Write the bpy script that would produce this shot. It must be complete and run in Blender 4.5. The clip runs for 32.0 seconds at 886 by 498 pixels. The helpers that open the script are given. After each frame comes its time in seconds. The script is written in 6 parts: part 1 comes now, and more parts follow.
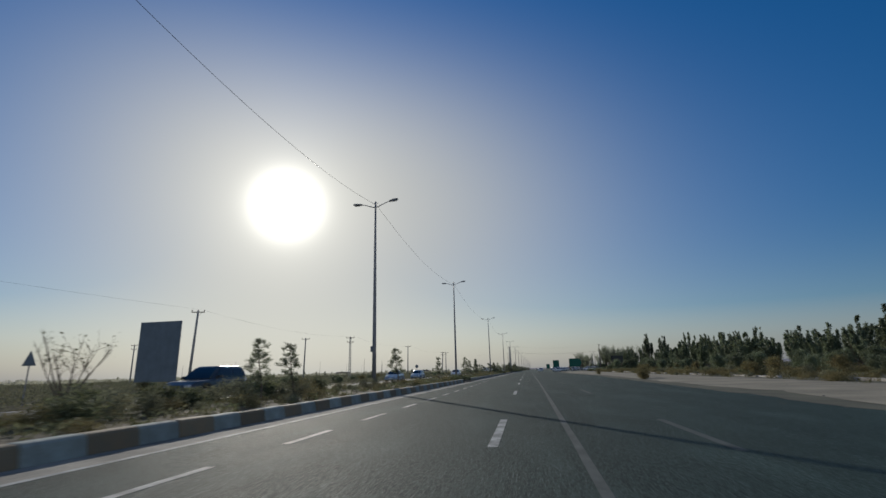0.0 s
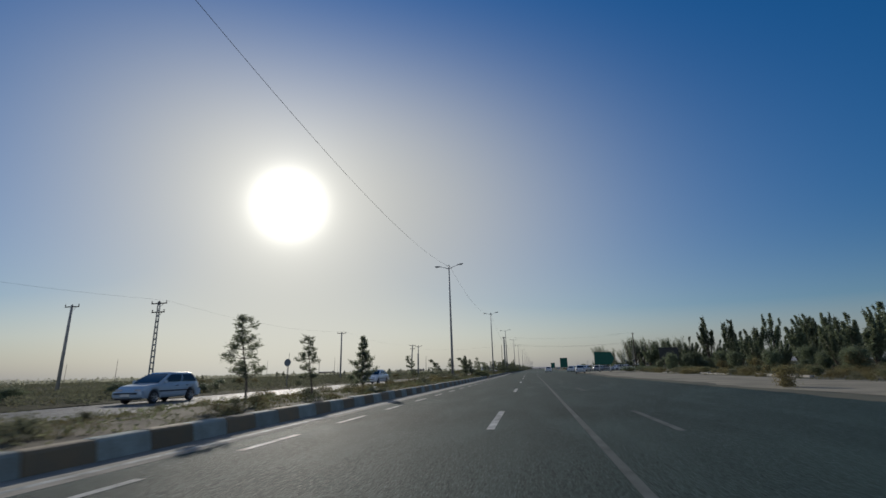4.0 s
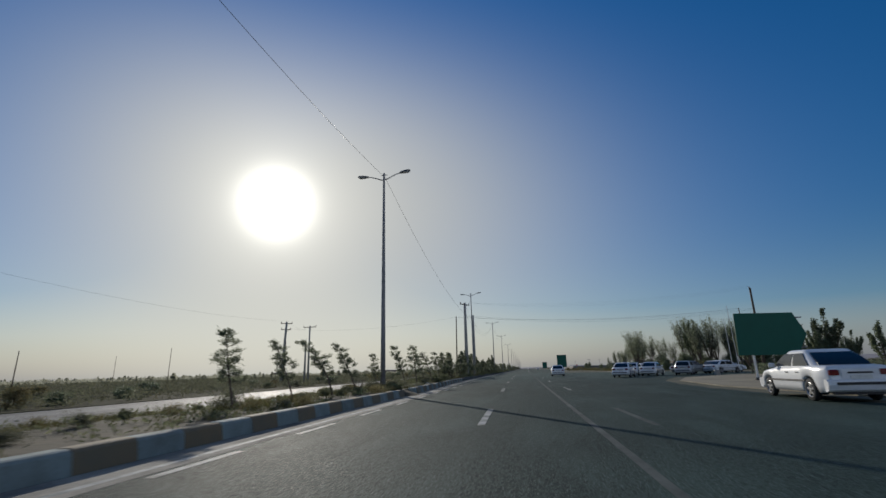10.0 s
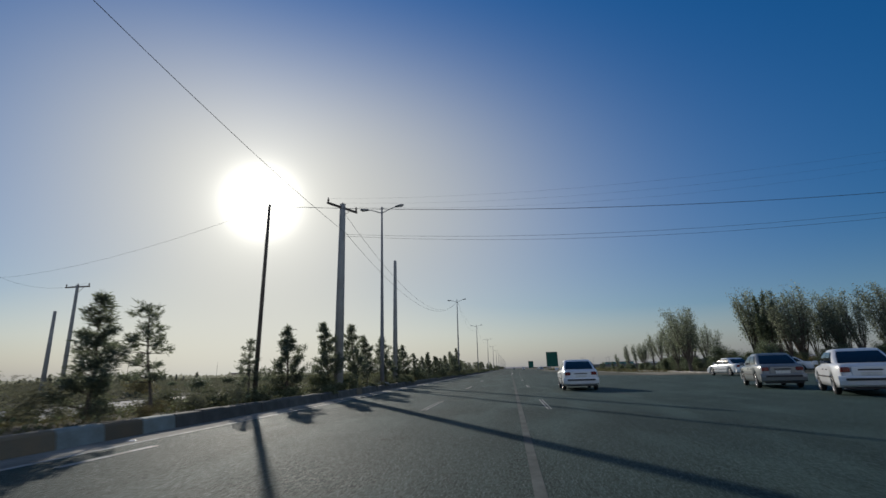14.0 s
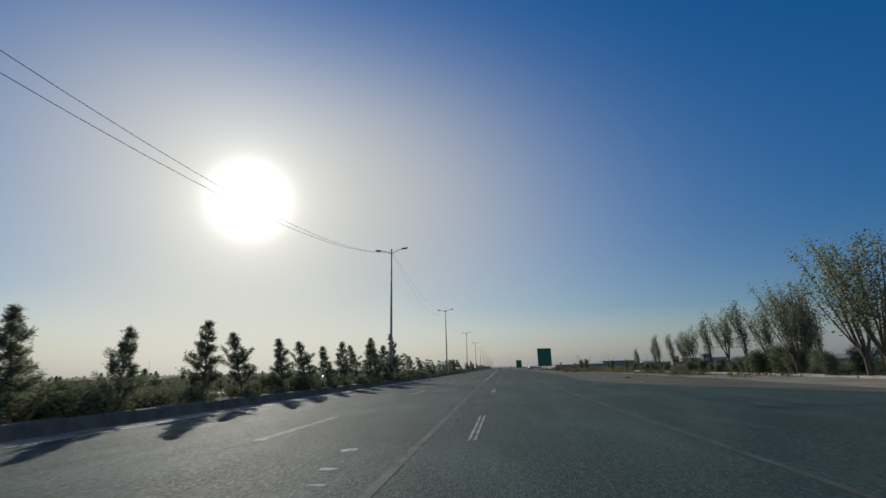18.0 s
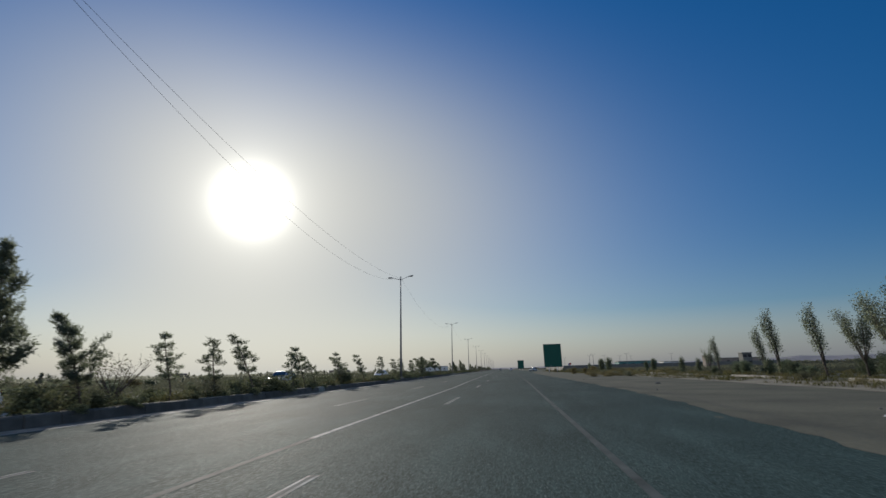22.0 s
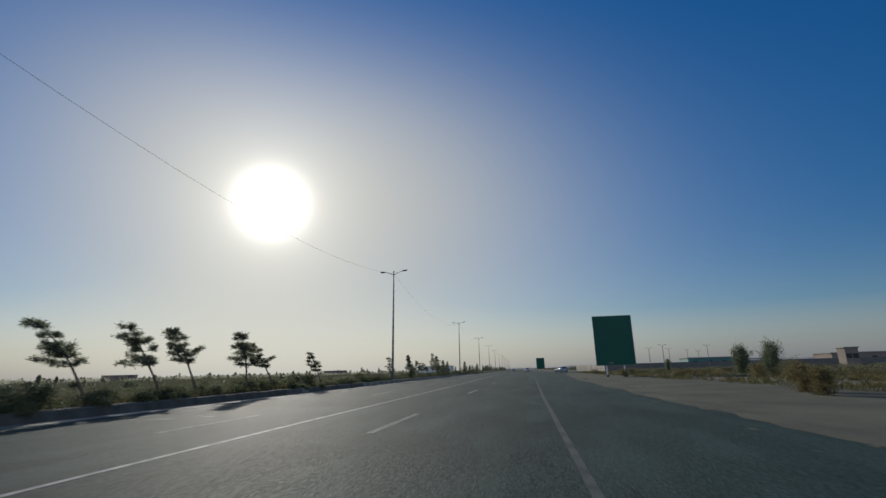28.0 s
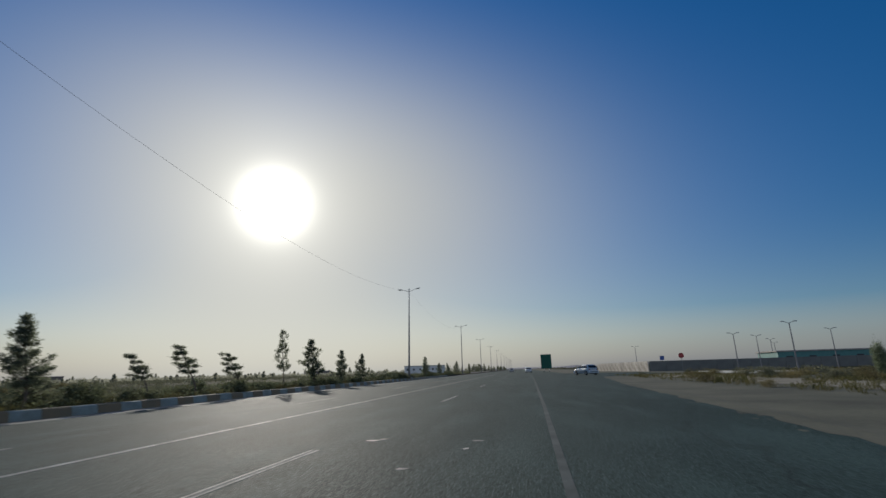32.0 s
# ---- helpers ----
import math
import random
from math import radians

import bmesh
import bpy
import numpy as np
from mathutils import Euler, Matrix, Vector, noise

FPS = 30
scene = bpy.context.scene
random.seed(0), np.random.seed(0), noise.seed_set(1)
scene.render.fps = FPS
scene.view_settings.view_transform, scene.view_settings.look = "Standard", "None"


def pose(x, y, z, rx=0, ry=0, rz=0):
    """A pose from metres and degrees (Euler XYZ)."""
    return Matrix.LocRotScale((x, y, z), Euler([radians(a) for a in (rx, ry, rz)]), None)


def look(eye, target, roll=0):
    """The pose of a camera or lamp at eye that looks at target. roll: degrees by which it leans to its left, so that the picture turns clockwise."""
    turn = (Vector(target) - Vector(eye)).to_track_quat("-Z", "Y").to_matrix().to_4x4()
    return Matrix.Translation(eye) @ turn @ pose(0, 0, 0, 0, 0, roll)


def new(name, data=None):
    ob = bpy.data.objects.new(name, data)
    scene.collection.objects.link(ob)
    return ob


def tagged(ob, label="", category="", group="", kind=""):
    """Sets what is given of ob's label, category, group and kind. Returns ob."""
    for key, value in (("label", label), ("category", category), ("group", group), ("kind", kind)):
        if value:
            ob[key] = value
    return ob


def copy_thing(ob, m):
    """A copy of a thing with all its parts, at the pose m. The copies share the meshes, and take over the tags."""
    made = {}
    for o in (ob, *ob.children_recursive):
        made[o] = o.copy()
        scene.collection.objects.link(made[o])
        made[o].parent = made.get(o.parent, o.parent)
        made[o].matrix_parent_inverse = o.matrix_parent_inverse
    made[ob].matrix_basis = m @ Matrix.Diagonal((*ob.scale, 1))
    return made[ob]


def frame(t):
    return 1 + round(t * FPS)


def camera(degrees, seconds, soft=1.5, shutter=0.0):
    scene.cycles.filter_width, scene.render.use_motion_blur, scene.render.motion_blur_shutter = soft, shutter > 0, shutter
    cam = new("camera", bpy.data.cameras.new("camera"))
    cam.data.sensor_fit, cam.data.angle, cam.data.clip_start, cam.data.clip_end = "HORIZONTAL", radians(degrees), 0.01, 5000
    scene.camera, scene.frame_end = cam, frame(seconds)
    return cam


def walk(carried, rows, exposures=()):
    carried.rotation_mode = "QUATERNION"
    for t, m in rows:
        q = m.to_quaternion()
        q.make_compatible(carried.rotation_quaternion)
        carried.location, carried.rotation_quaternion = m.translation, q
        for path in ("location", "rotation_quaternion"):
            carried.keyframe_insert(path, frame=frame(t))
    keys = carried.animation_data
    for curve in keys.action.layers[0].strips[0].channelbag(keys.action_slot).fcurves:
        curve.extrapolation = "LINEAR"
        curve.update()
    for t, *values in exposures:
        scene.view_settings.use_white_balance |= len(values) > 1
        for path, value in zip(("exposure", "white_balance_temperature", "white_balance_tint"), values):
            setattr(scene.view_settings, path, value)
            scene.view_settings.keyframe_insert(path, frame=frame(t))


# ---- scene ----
# Camera: a phone on the dashboard, 1.12 m above the road. Rows: seconds, x, y, yaw, pitch, roll.
cam = camera(86.0, 32.0, soft=1.5, shutter=0.2)
EYE = 1.122
PATH = [
    (0.0, 0.000, -0.000, 10.663, 14.454, 1.533),
    (0.5, -0.101, 7.360, 10.680, 14.413, 1.539),
    (1.0, -0.192, 14.851, 10.658, 14.413, 1.534),
    (1.5, -0.287, 22.430, 10.634, 14.465, 1.524),
    (2.0, -0.438, 29.846, 10.647, 14.513, 1.515),
    (2.5, -0.565, 37.374, 10.672, 14.485, 1.530),
    (3.0, -0.671, 44.803, 10.727, 14.431, 1.560),
    (3.5, -0.744, 52.131, 10.838, 14.391, 1.577),
    (5.5, -1.458, 79.603, 11.039, 14.420, 1.512),
    (6.0, -1.517, 86.046, 11.062, 14.436, 1.576),
    (6.5, -1.584, 92.367, 11.078, 14.448, 1.643),
    (7.0, -1.678, 98.651, 11.041, 14.414, 1.659),
    (7.5, -1.864, 104.927, 10.959, 14.352, 1.658),
    (8.0, -2.107, 111.026, 10.791, 14.357, 1.640),
    (8.5, -2.288, 117.117, 10.521, 14.312, 1.609),
    (9.0, -2.310, 123.161, 10.185, 14.361, 1.604),
    (9.5, -2.253, 129.241, 9.844, 14.388, 1.603),
    (10.0, -2.189, 135.221, 9.500, 14.390, 1.583),
    (10.5, -2.009, 140.888, 9.210, 14.372, 1.556),
    (11.0, -1.877, 146.409, 9.045, 14.326, 1.543),
    (11.5, -1.827, 151.931, 8.833, 14.281, 1.558),
    (12.0, -1.762, 157.419, 8.576, 14.268, 1.595),
    (12.5, -1.694, 162.732, 8.370, 14.260, 1.597),
    (13.0, -1.585, 167.744, 8.114, 14.260, 1.598),
    (13.5, -1.412, 172.629, 7.935, 14.294, 1.598),
    (14.0, -1.205, 177.405, 7.839, 14.305, 1.599),
    (14.5, -0.989, 182.156, 7.745, 14.304, 1.591),
    (15.0, -0.726, 186.869, 7.696, 14.311, 1.596),
    (15.5, -0.410, 191.489, 7.689, 14.343, 1.603),
    (17.5, 0.110, 209.287, 6.595, 14.280, 1.594),
    (18.0, 0.289, 213.942, 6.471, 14.232, 1.576),
    (18.5, 0.491, 218.288, 6.393, 14.195, 1.599),
    (19.0, 0.823, 223.035, 6.382, 14.234, 1.659),
    (19.5, 1.103, 227.346, 6.391, 14.284, 1.686),
    (20.0, 1.339, 231.996, 6.390, 14.273, 1.588),
    (20.5, 1.541, 236.338, 6.445, 14.203, 1.445),
    (21.0, 1.831, 241.271, 6.440, 14.234, 1.373),
    (21.5, 2.078, 246.055, 6.543, 14.276, 1.377),
    (22.0, 2.364, 251.243, 6.777, 14.345, 1.460),
    (22.5, 2.647, 256.145, 7.061, 14.414, 1.565),
    (23.0, 2.989, 261.763, 7.399, 14.510, 1.625),
    (23.5, 3.302, 266.938, 7.680, 14.578, 1.651),
    (24.0, 3.588, 272.868, 7.886, 14.580, 1.641),
    (25.0, 3.874, 284.485, 8.302, 14.501, 1.525),
    (27.5, 4.262, 313.563, 8.809, 14.391, 1.497),
    (28.0, 4.429, 320.037, 8.854, 14.420, 1.492),
    (28.5, 4.550, 326.056, 8.888, 14.419, 1.527),
    (29.0, 4.677, 332.472, 8.918, 14.407, 1.573),
    (29.5, 4.805, 338.820, 8.944, 14.431, 1.573),
    (30.0, 5.001, 345.518, 8.902, 14.414, 1.543),
    (30.5, 5.192, 352.102, 8.983, 14.354, 1.502),
    (31.0, 5.414, 358.717, 9.045, 14.352, 1.471),
    (31.5, 5.591, 365.366, 9.177, 14.381, 1.516),
    (32.0, 5.808, 372.210, 9.235, 14.408, 1.575),
]
walk(cam, [(t, pose(x, y, EYE, 90 + pitch, roll, yaw)) for t, x, y, yaw, pitch, roll in PATH], [(0.0, 0.11), (12.0, 0.11), (14.5, 0.2), (21.5, 0.2), (24.0, 0.11), (32.0, 0.12)])

# ---------------------------------------------------------------- light
SUN_AZ, SUN_EL = radians(-29.3), radians(19.2)
SUN_DIR = Vector((math.sin(SUN_AZ) * math.cos(SUN_EL), math.cos(SUN_AZ) * math.cos(SUN_EL), math.sin(SUN_EL)))
HAZE_SIDE, HAZE_UP = -0.198, 0.452
scene.view_settings.exposure = 0.0


def build_sky():
    """Dusty afternoon sky: a Nishita sky with a bright hazy aureole round the sun."""
    world = bpy.data.worlds.new("sky")
    scene.world = world
    world.use_nodes = True
    nt = world.node_tree
    nt.nodes.clear()
    sky = nt.nodes.new("ShaderNodeTexSky")
    sky.sky_type, sky.sun_disc = "NISHITA", False
    sky.sun_elevation, sky.sun_rotation = SUN_EL, SUN_AZ
    sky.air_density, sky.dust_density, sky.ozone_density, sky.altitude = 1.0, 0.5, 3.0, 900
    tex = nt.nodes.new("ShaderNodeTexCoord")
    dot = nt.nodes.new("ShaderNodeVectorMath")
    dot.operation = "DOT_PRODUCT"
    nt.links.new(tex.outputs["Generated"], dot.inputs[0])
    dot.inputs[1].default_value = SUN_DIR

    def op(kind, a, b=None):
        n = nt.nodes.new("ShaderNodeMath")
        n.operation = kind
        for i, v in enumerate((a, b)):
            if v is None:
                continue
            if isinstance(v, (int, float)):
                n.inputs[i].default_value = v
            else:
                nt.links.new(v, n.inputs[i])
        return n.outputs[0]

    sep = nt.nodes.new("ShaderNodeSeparateXYZ")
    nt.links.new(tex.outputs["Generated"], sep.inputs[0])
    elev = op("MAXIMUM", op("ARCSINE", sep.outputs["Z"]), 0.0)
    angle = op("ARCCOSINE", op("MINIMUM", dot.outputs["Value"], 0.999999))

    def along_axis(axis):
        n = nt.nodes.new("ShaderNodeVectorMath")
        n.operation = "DOT_PRODUCT"
        nt.links.new(tex.outputs["Generated"], n.inputs[0])
        n.inputs[1].default_value = axis
        return n.outputs["Value"]

    def fall(x, degrees, strength):
        return op("MULTIPLY", op("EXPONENT", op("MULTIPLY", x, -1.0 / radians(degrees))), strength)

    def bell(x, degrees, power, strength):
        return op("MULTIPLY", op("EXPONENT", op("MULTIPLY", op("POWER", op("DIVIDE", x, radians(degrees)), power), -1.0)), strength)

    def background(colour, strength):
        n = nt.nodes.new("ShaderNodeBackground")
        n.inputs["Color"].default_value = (*colour, 1)
        if isinstance(strength, (int, float)):
            n.inputs["Strength"].default_value = strength
        else:
            nt.links.new(strength, n.inputs["Strength"])
        return n

    # the haze round the sun reaches further to the dusty side and less far upwards
    side = Vector((math.cos(SUN_AZ), -math.sin(SUN_AZ), 0))
    above = side.cross(SUN_DIR)
    a_, b_ = along_axis(side), along_axis(above)
    rho = op("ADD", op("SQRT", op("ADD", op("MULTIPLY", a_, a_), op("MULTIPLY", b_, b_))), 1e-5)
    q_, p_ = op("DIVIDE", a_, rho), op("DIVIDE", b_, rho)
    fq = op("MULTIPLY", q_, op("ADD", op("MULTIPLY", q_, HAZE_SIDE), 1.0 - HAZE_SIDE))
    fp = op("MULTIPLY", p_, op("ADD", op("MULTIPLY", p_, HAZE_UP), 1.0 + HAZE_UP))
    reach = op("MULTIPLY", angle, op("SQRT", op("ADD", op("MULTIPLY", fq, fq), op("MULTIPLY", fp, fp))))
    near = bell(reach, 31.9, 2.489, 1.0)
    core = bell(angle, 2.75, 2.0, 2.2)
    clear = op("SUBTRACT", 1.0, fall(elev, 6.0, 0.8))
    dust = op("MULTIPLY", op("MULTIPLY", fall(elev, 11.8, 1.0), clear), op("MULTIPLY", bell(angle, 47.0, 2.0, 1.0), op("SUBTRACT", 1.0, near)))
    layers = [background((1.0, 0.97, 0.87), op("ADD", core, fall(angle, 5.0, 0.75))), background((1.0, 0.932, 0.651), op("MULTIPLY", near, op("SUBTRACT", 0.47, fall(elev, 4.0, 0.045)))), background((0.6, 0.431, 0.121), dust),
              background((0.87, 0.9, 0.8), bell(elev, 7.5, 2.0, 0.142)),
              background((0.002, 0.248, 1.0), fall(angle, 79.7, 0.139)),
              # unseen sky opposite the sun, brightened as fill for surfaces turned from it
              background((0.95, 0.95, 1.0), op("MULTIPLY", op("MAXIMUM", op("MULTIPLY", dot.outputs["Value"], -1.0), 0.0), 0.6))]
    rich = nt.nodes.new("ShaderNodeHueSaturation")
    rich.inputs["Hue"].default_value = 0.5005
    nt.links.new(op("SUBTRACT", 2.9, op("MULTIPLY", fall(elev, 7.0, 1.0), 2.0)), rich.inputs["Saturation"])
    nt.links.new(sky.outputs[0], rich.inputs["Color"])
    base = background((0, 0, 0), op("MULTIPLY", op("SUBTRACT", 0.055, op("MULTIPLY", fall(elev, 8.0, 1.0), 0.053)), op("SUBTRACT", 1.0, op("MULTIPLY", near, 0.971))))
    nt.links.new(rich.outputs[0], base.inputs["Color"])
    out = nt.nodes.new("ShaderNodeOutputWorld")
    last = base
    for layer in layers:
        both = nt.nodes.new("ShaderNodeAddShader")
        nt.links.new(last.outputs[0], both.inputs[0])
        nt.links.new(layer.outputs[0], both.inputs[1])
        last = both
    nt.links.new(last.outputs[0], out.inputs["Surface"])


build_sky()
sun = new("sun", bpy.data.lights.new("sun", "SUN"))
sun.data.energy, sun.data.angle, sun.data.color = 3.1, radians(0.6), (1.0, 0.93, 0.82)
sun.matrix_world = look(SUN_DIR * 200, (0, 0, 0))


# ---------------------------------------------------------------- materials
def material(name, colour, rough=0.7, metal=0.0, second=None, scale=4.0, amount=0.5, fine=60.0, bump=0.15, spec=0.5, coords="Object",
             island=0.0, objrand=0.0, translucent=0.0, dist=0.02):
    """A principled material whose colour drifts to `second` by coarse and fine noise, with fine relief."""
    m = bpy.data.materials.new(name)
    m.use_nodes = True
    nt = m.node_tree
    p = nt.nodes["Principled BSDF"]
    second = second or tuple(c * 0.6 for c in colour)
    tc = nt.nodes.new("ShaderNodeTexCoord")

    def noise_node(s, detail=4.0):
        n = nt.nodes.new("ShaderNodeTexNoise")
        n.inputs["Scale"].default_value, n.inputs["Detail"].default_value = s, detail
        nt.links.new(tc.outputs[coords], n.inputs["Vector"])
        return n

    a, b = noise_node(scale), noise_node(fine, 3.0)
    add = nt.nodes.new("ShaderNodeMath")
    add.operation = "MULTIPLY_ADD"
    nt.links.new(b.outputs[0], add.inputs[0])
    add.inputs[1].default_value = 0.45
    nt.links.new(a.outputs[0], add.inputs[2])
    ramp = nt.nodes.new("ShaderNodeMapRange")
    ramp.inputs["From Min"].default_value, ramp.inputs["From Max"].default_value = 0.5, 0.95
    ramp.inputs["To Max"].default_value = amount
    nt.links.new(add.outputs[0], ramp.inputs["Value"])
    fac = ramp.outputs[0]
    mix = nt.nodes.new("ShaderNodeMix")
    mix.data_type = "RGBA"
    mix.inputs["A"].default_value, mix.inputs["B"].default_value = (*colour, 1), (*second, 1)
    nt.links.new(fac, mix.inputs["Factor"])
    col = mix.outputs["Result"]
    for use, socket in ((island, "island"), (objrand, "object")):
        if not use:
            continue
        src = nt.nodes.new("ShaderNodeNewGeometry").outputs["Random Per Island"] if socket == "island" else nt.nodes.new("ShaderNodeObjectInfo").outputs["Random"]
        hsv = nt.nodes.new("ShaderNodeHueSaturation")
        mr = nt.nodes.new("ShaderNodeMapRange")
        mr.inputs["To Min"].default_value, mr.inputs["To Max"].default_value = 1 - use, 1 + use
        nt.links.new(src, mr.inputs["Value"])
        nt.links.new(mr.outputs[0], hsv.inputs["Value"])
        nt.links.new(col, hsv.inputs["Color"])
        col = hsv.outputs[0]
    nt.links.new(col, p.inputs["Base Color"])
    p.inputs["Roughness"].default_value, p.inputs["Metallic"].default_value = rough, metal
    p.inputs["Specular IOR Level"].default_value = spec
    if bump:
        bn = nt.nodes.new("ShaderNodeBump")
        bn.inputs["Strength"].default_value, bn.inputs["Distance"].default_value = bump, dist
        nt.links.new(b.outputs[0], bn.inputs["Height"])
        nt.links.new(bn.outputs[0], p.inputs["Normal"])
    if translucent:
        tr = nt.nodes.new("ShaderNodeBsdfTranslucent")
        nt.links.new(col, tr.inputs["Color"])
        ms = nt.nodes.new("ShaderNodeMixShader")
        ms.inputs[0].default_value = translucent
        nt.links.new(p.outputs[0], ms.inputs[1])
        nt.links.new(tr.outputs[0], ms.inputs[2])
        nt.links.new(ms.outputs[0], nt.nodes["Material Output"].inputs["Surface"])
    return m


def asphalt_material(name, dark, light, rough, gloss):
    """Worn asphalt: grit, long lighter wheel tracks, oil-dark patches and thin cracks."""
    m = bpy.data.materials.new(name)
    m.use_nodes = True
    nt = m.node_tree
    p = nt.nodes["Principled BSDF"]
    tc = nt.nodes.new("ShaderNodeTexCoord")

    def tex(kind, scale, stretch=(1, 1, 1), **kw):
        mp = nt.nodes.new("ShaderNodeMapping")
        mp.inputs["Scale"].default_value = stretch
        nt.links.new(tc.outputs["Object"], mp.inputs["Vector"])
        n = nt.nodes.new(kind)
        n.inputs["Scale"].default_value = scale
        for k, v in kw.items():
            n.inputs[k].default_value = v
        nt.links.new(mp.outputs[0], n.inputs["Vector"])
        return n

    def ramp(src, lo, hi, a=0.0, b=1.0):
        n = nt.nodes.new("ShaderNodeMapRange")
        for k, v in (("From Min", lo), ("From Max", hi), ("To Min", a), ("To Max", b)):
            n.inputs[k].default_value = v
        nt.links.new(src, n.inputs["Value"])
        return n.outputs[0]

    def mixed(fac, a, b):
        n = nt.nodes.new("ShaderNodeMix")
        n.data_type = "RGBA"
        nt.links.new(fac, n.inputs["Factor"])
        for k, v in (("A", a), ("B", b)):
            if isinstance(v, tuple):
                n.inputs[k].default_value = (*v, 1)
            else:
                nt.links.new(v, n.inputs[k])
        return n.outputs["Result"]

    tracks = tex("ShaderNodeTexNoise", 0.55, (1, 0.02, 1), Detail=2.0)
    patches = tex("ShaderNodeTexNoise", 0.13, Detail=5.0)
    grit = tex("ShaderNodeTexNoise", 45.0, Detail=3.0)
    stones = tex("ShaderNodeTexVoronoi", 90.0)
    bend = tex("ShaderNodeTexNoise", 0.5, Detail=3.0)
    crack = nt.nodes.new("ShaderNodeTexVoronoi")
    crack.feature = "DISTANCE_TO_EDGE"
    crack.inputs["Scale"].default_value = 0.16
    va = nt.nodes.new("ShaderNodeVectorMath")
    va.operation = "MULTIPLY_ADD"
    nt.links.new(bend.outputs["Color"], va.inputs[0])
    va.inputs[1].default_value = (2.5, 2.5, 0)
    nt.links.new(tc.outputs["Object"], va.inputs[2])
    nt.links.new(va.outputs[0], crack.inputs["Vector"])
    c = mixed(ramp(tracks.outputs[0], 0.4, 0.65), dark, light)
    c = mixed(ramp(patches.outputs[0], 0.5, 0.64, 0, 0.75), c, tuple(v * 0.6 for v in dark))
    worn = tex("ShaderNodeTexNoise", 0.9, (1, 0.25, 1), Detail=6.0)
    c = mixed(ramp(worn.outputs[0], 0.48, 0.68, 0, 0.75), c, tuple(v * 1.5 for v in light))
    chips = tex("ShaderNodeTexNoise", 13.0, Detail=5.0)
    c = mixed(ramp(chips.outputs[0], 0.5, 0.66, 0, 0.55), c, tuple(v * 1.9 for v in light))
    c = mixed(ramp(chips.outputs[0], 0.47, 0.34, 0, 0.6), c, tuple(v * 0.5 for v in dark))
    c = mixed(ramp(grit.outputs[0], 0.52, 0.62, 0, 0.5), c, tuple(v * 2.4 for v in light))
    c = mixed(ramp(grit.outputs[0], 0.46, 0.38, 0, 0.7), c, tuple(v * 0.45 for v in dark))
    c = mixed(ramp(crack.outputs[0], 0.003, 0.0, 0, 0.3), c, (0.012, 0.012, 0.012))
    # darker before the junction, paler beside it
    place = nt.nodes.new("ShaderNodeSeparateXYZ")
    nt.links.new(tc.outputs["Object"], place.inputs[0])
    stretch_tone = nt.nodes.new("ShaderNodeMath")
    stretch_tone.operation = "ADD"
    nt.links.new(ramp(place.outputs["Y"], 174, 196, 0.9, 1.3), stretch_tone.inputs[0])
    nt.links.new(ramp(place.outputs["Y"], 256, 276, 0.0, -0.3), stretch_tone.inputs[1])
    tone = nt.nodes.new("ShaderNodeHueSaturation")
    nt.links.new(stretch_tone.outputs[0], tone.inputs["Value"])
    nt.links.new(c, tone.inputs["Color"])
    nt.links.new(tone.outputs[0], p.inputs["Base Color"])
    nt.links.new(ramp(grit.outputs[0], 0.55, 0.68, rough + 0.02, rough - 0.3), p.inputs["Roughness"])
    nt.links.new(ramp(grit.outputs[0], 0.57, 0.66, gloss, gloss + 0.3), p.inputs["Specular IOR Level"])
    bn = nt.nodes.new("ShaderNodeBump")
    bn.inputs["Strength"].default_value, bn.inputs["Distance"].default_value = 0.75, 0.006
    nt.links.new(stones.outputs["Distance"], bn.inputs["Height"])
    nt.links.new(bn.outputs[0], p.inputs["Normal"])
    return m


M_ASPHALT = asphalt_material("worn_asphalt", (0.0255, 0.0425, 0.0385), (0.036, 0.0575, 0.0515), 0.82, 0.05)
# opposite carriageway: sun glare put into a paler base colour
M_ASPHALT2 = asphalt_material("glare_pale_asphalt", (0.13, 0.13, 0.122), (0.17, 0.168, 0.16), 0.75, 0.08)
M_DUST = material("kerbside_dust", (0.33, 0.31, 0.26), 0.95, second=(0.13, 0.126, 0.11), scale=0.9, amount=1.0, fine=14, bump=0.4, spec=0.15, dist=0.01)
M_PAINT_WORN = material("worn_line_paint", (0.1, 0.115, 0.11), 0.8, spec=0.08, second=(0.05, 0.06, 0.056), scale=1.6, amount=1.0, fine=14, bump=0.2, dist=0.004)
M_PAINT = material("road_paint", (0.42, 0.435, 0.41), 0.75, spec=0.08, second=(0.12, 0.13, 0.122), scale=2.4, amount=1.0, fine=16, bump=0.2, dist=0.004)
M_SOIL = material("dusty_soil", (0.1, 0.082, 0.056), 0.95, second=(0.055, 0.05, 0.033), scale=0.25, amount=0.9, fine=5, bump=0.6, spec=0.15, dist=0.05)
M_SAND = material("gravel_shoulder", (0.3, 0.268, 0.2), 0.95, second=(0.15, 0.137, 0.103), scale=0.35, amount=0.9, fine=9, bump=0.6, spec=0.15, dist=0.03)
M_DIRT = material("compacted_dirt", (0.145, 0.142, 0.105), 0.95, second=(0.084, 0.084, 0.066), scale=0.3, amount=1.0, fine=9, bump=0.6, spec=0.08, dist=0.03)
M_FIELD = material("dry_scrubland_soil", (0.05, 0.048, 0.028), 0.95, second=(0.03, 0.034, 0.017), scale=0.06, amount=0.9, fine=1.5, bump=0.5, spec=0.02, dist=0.1)
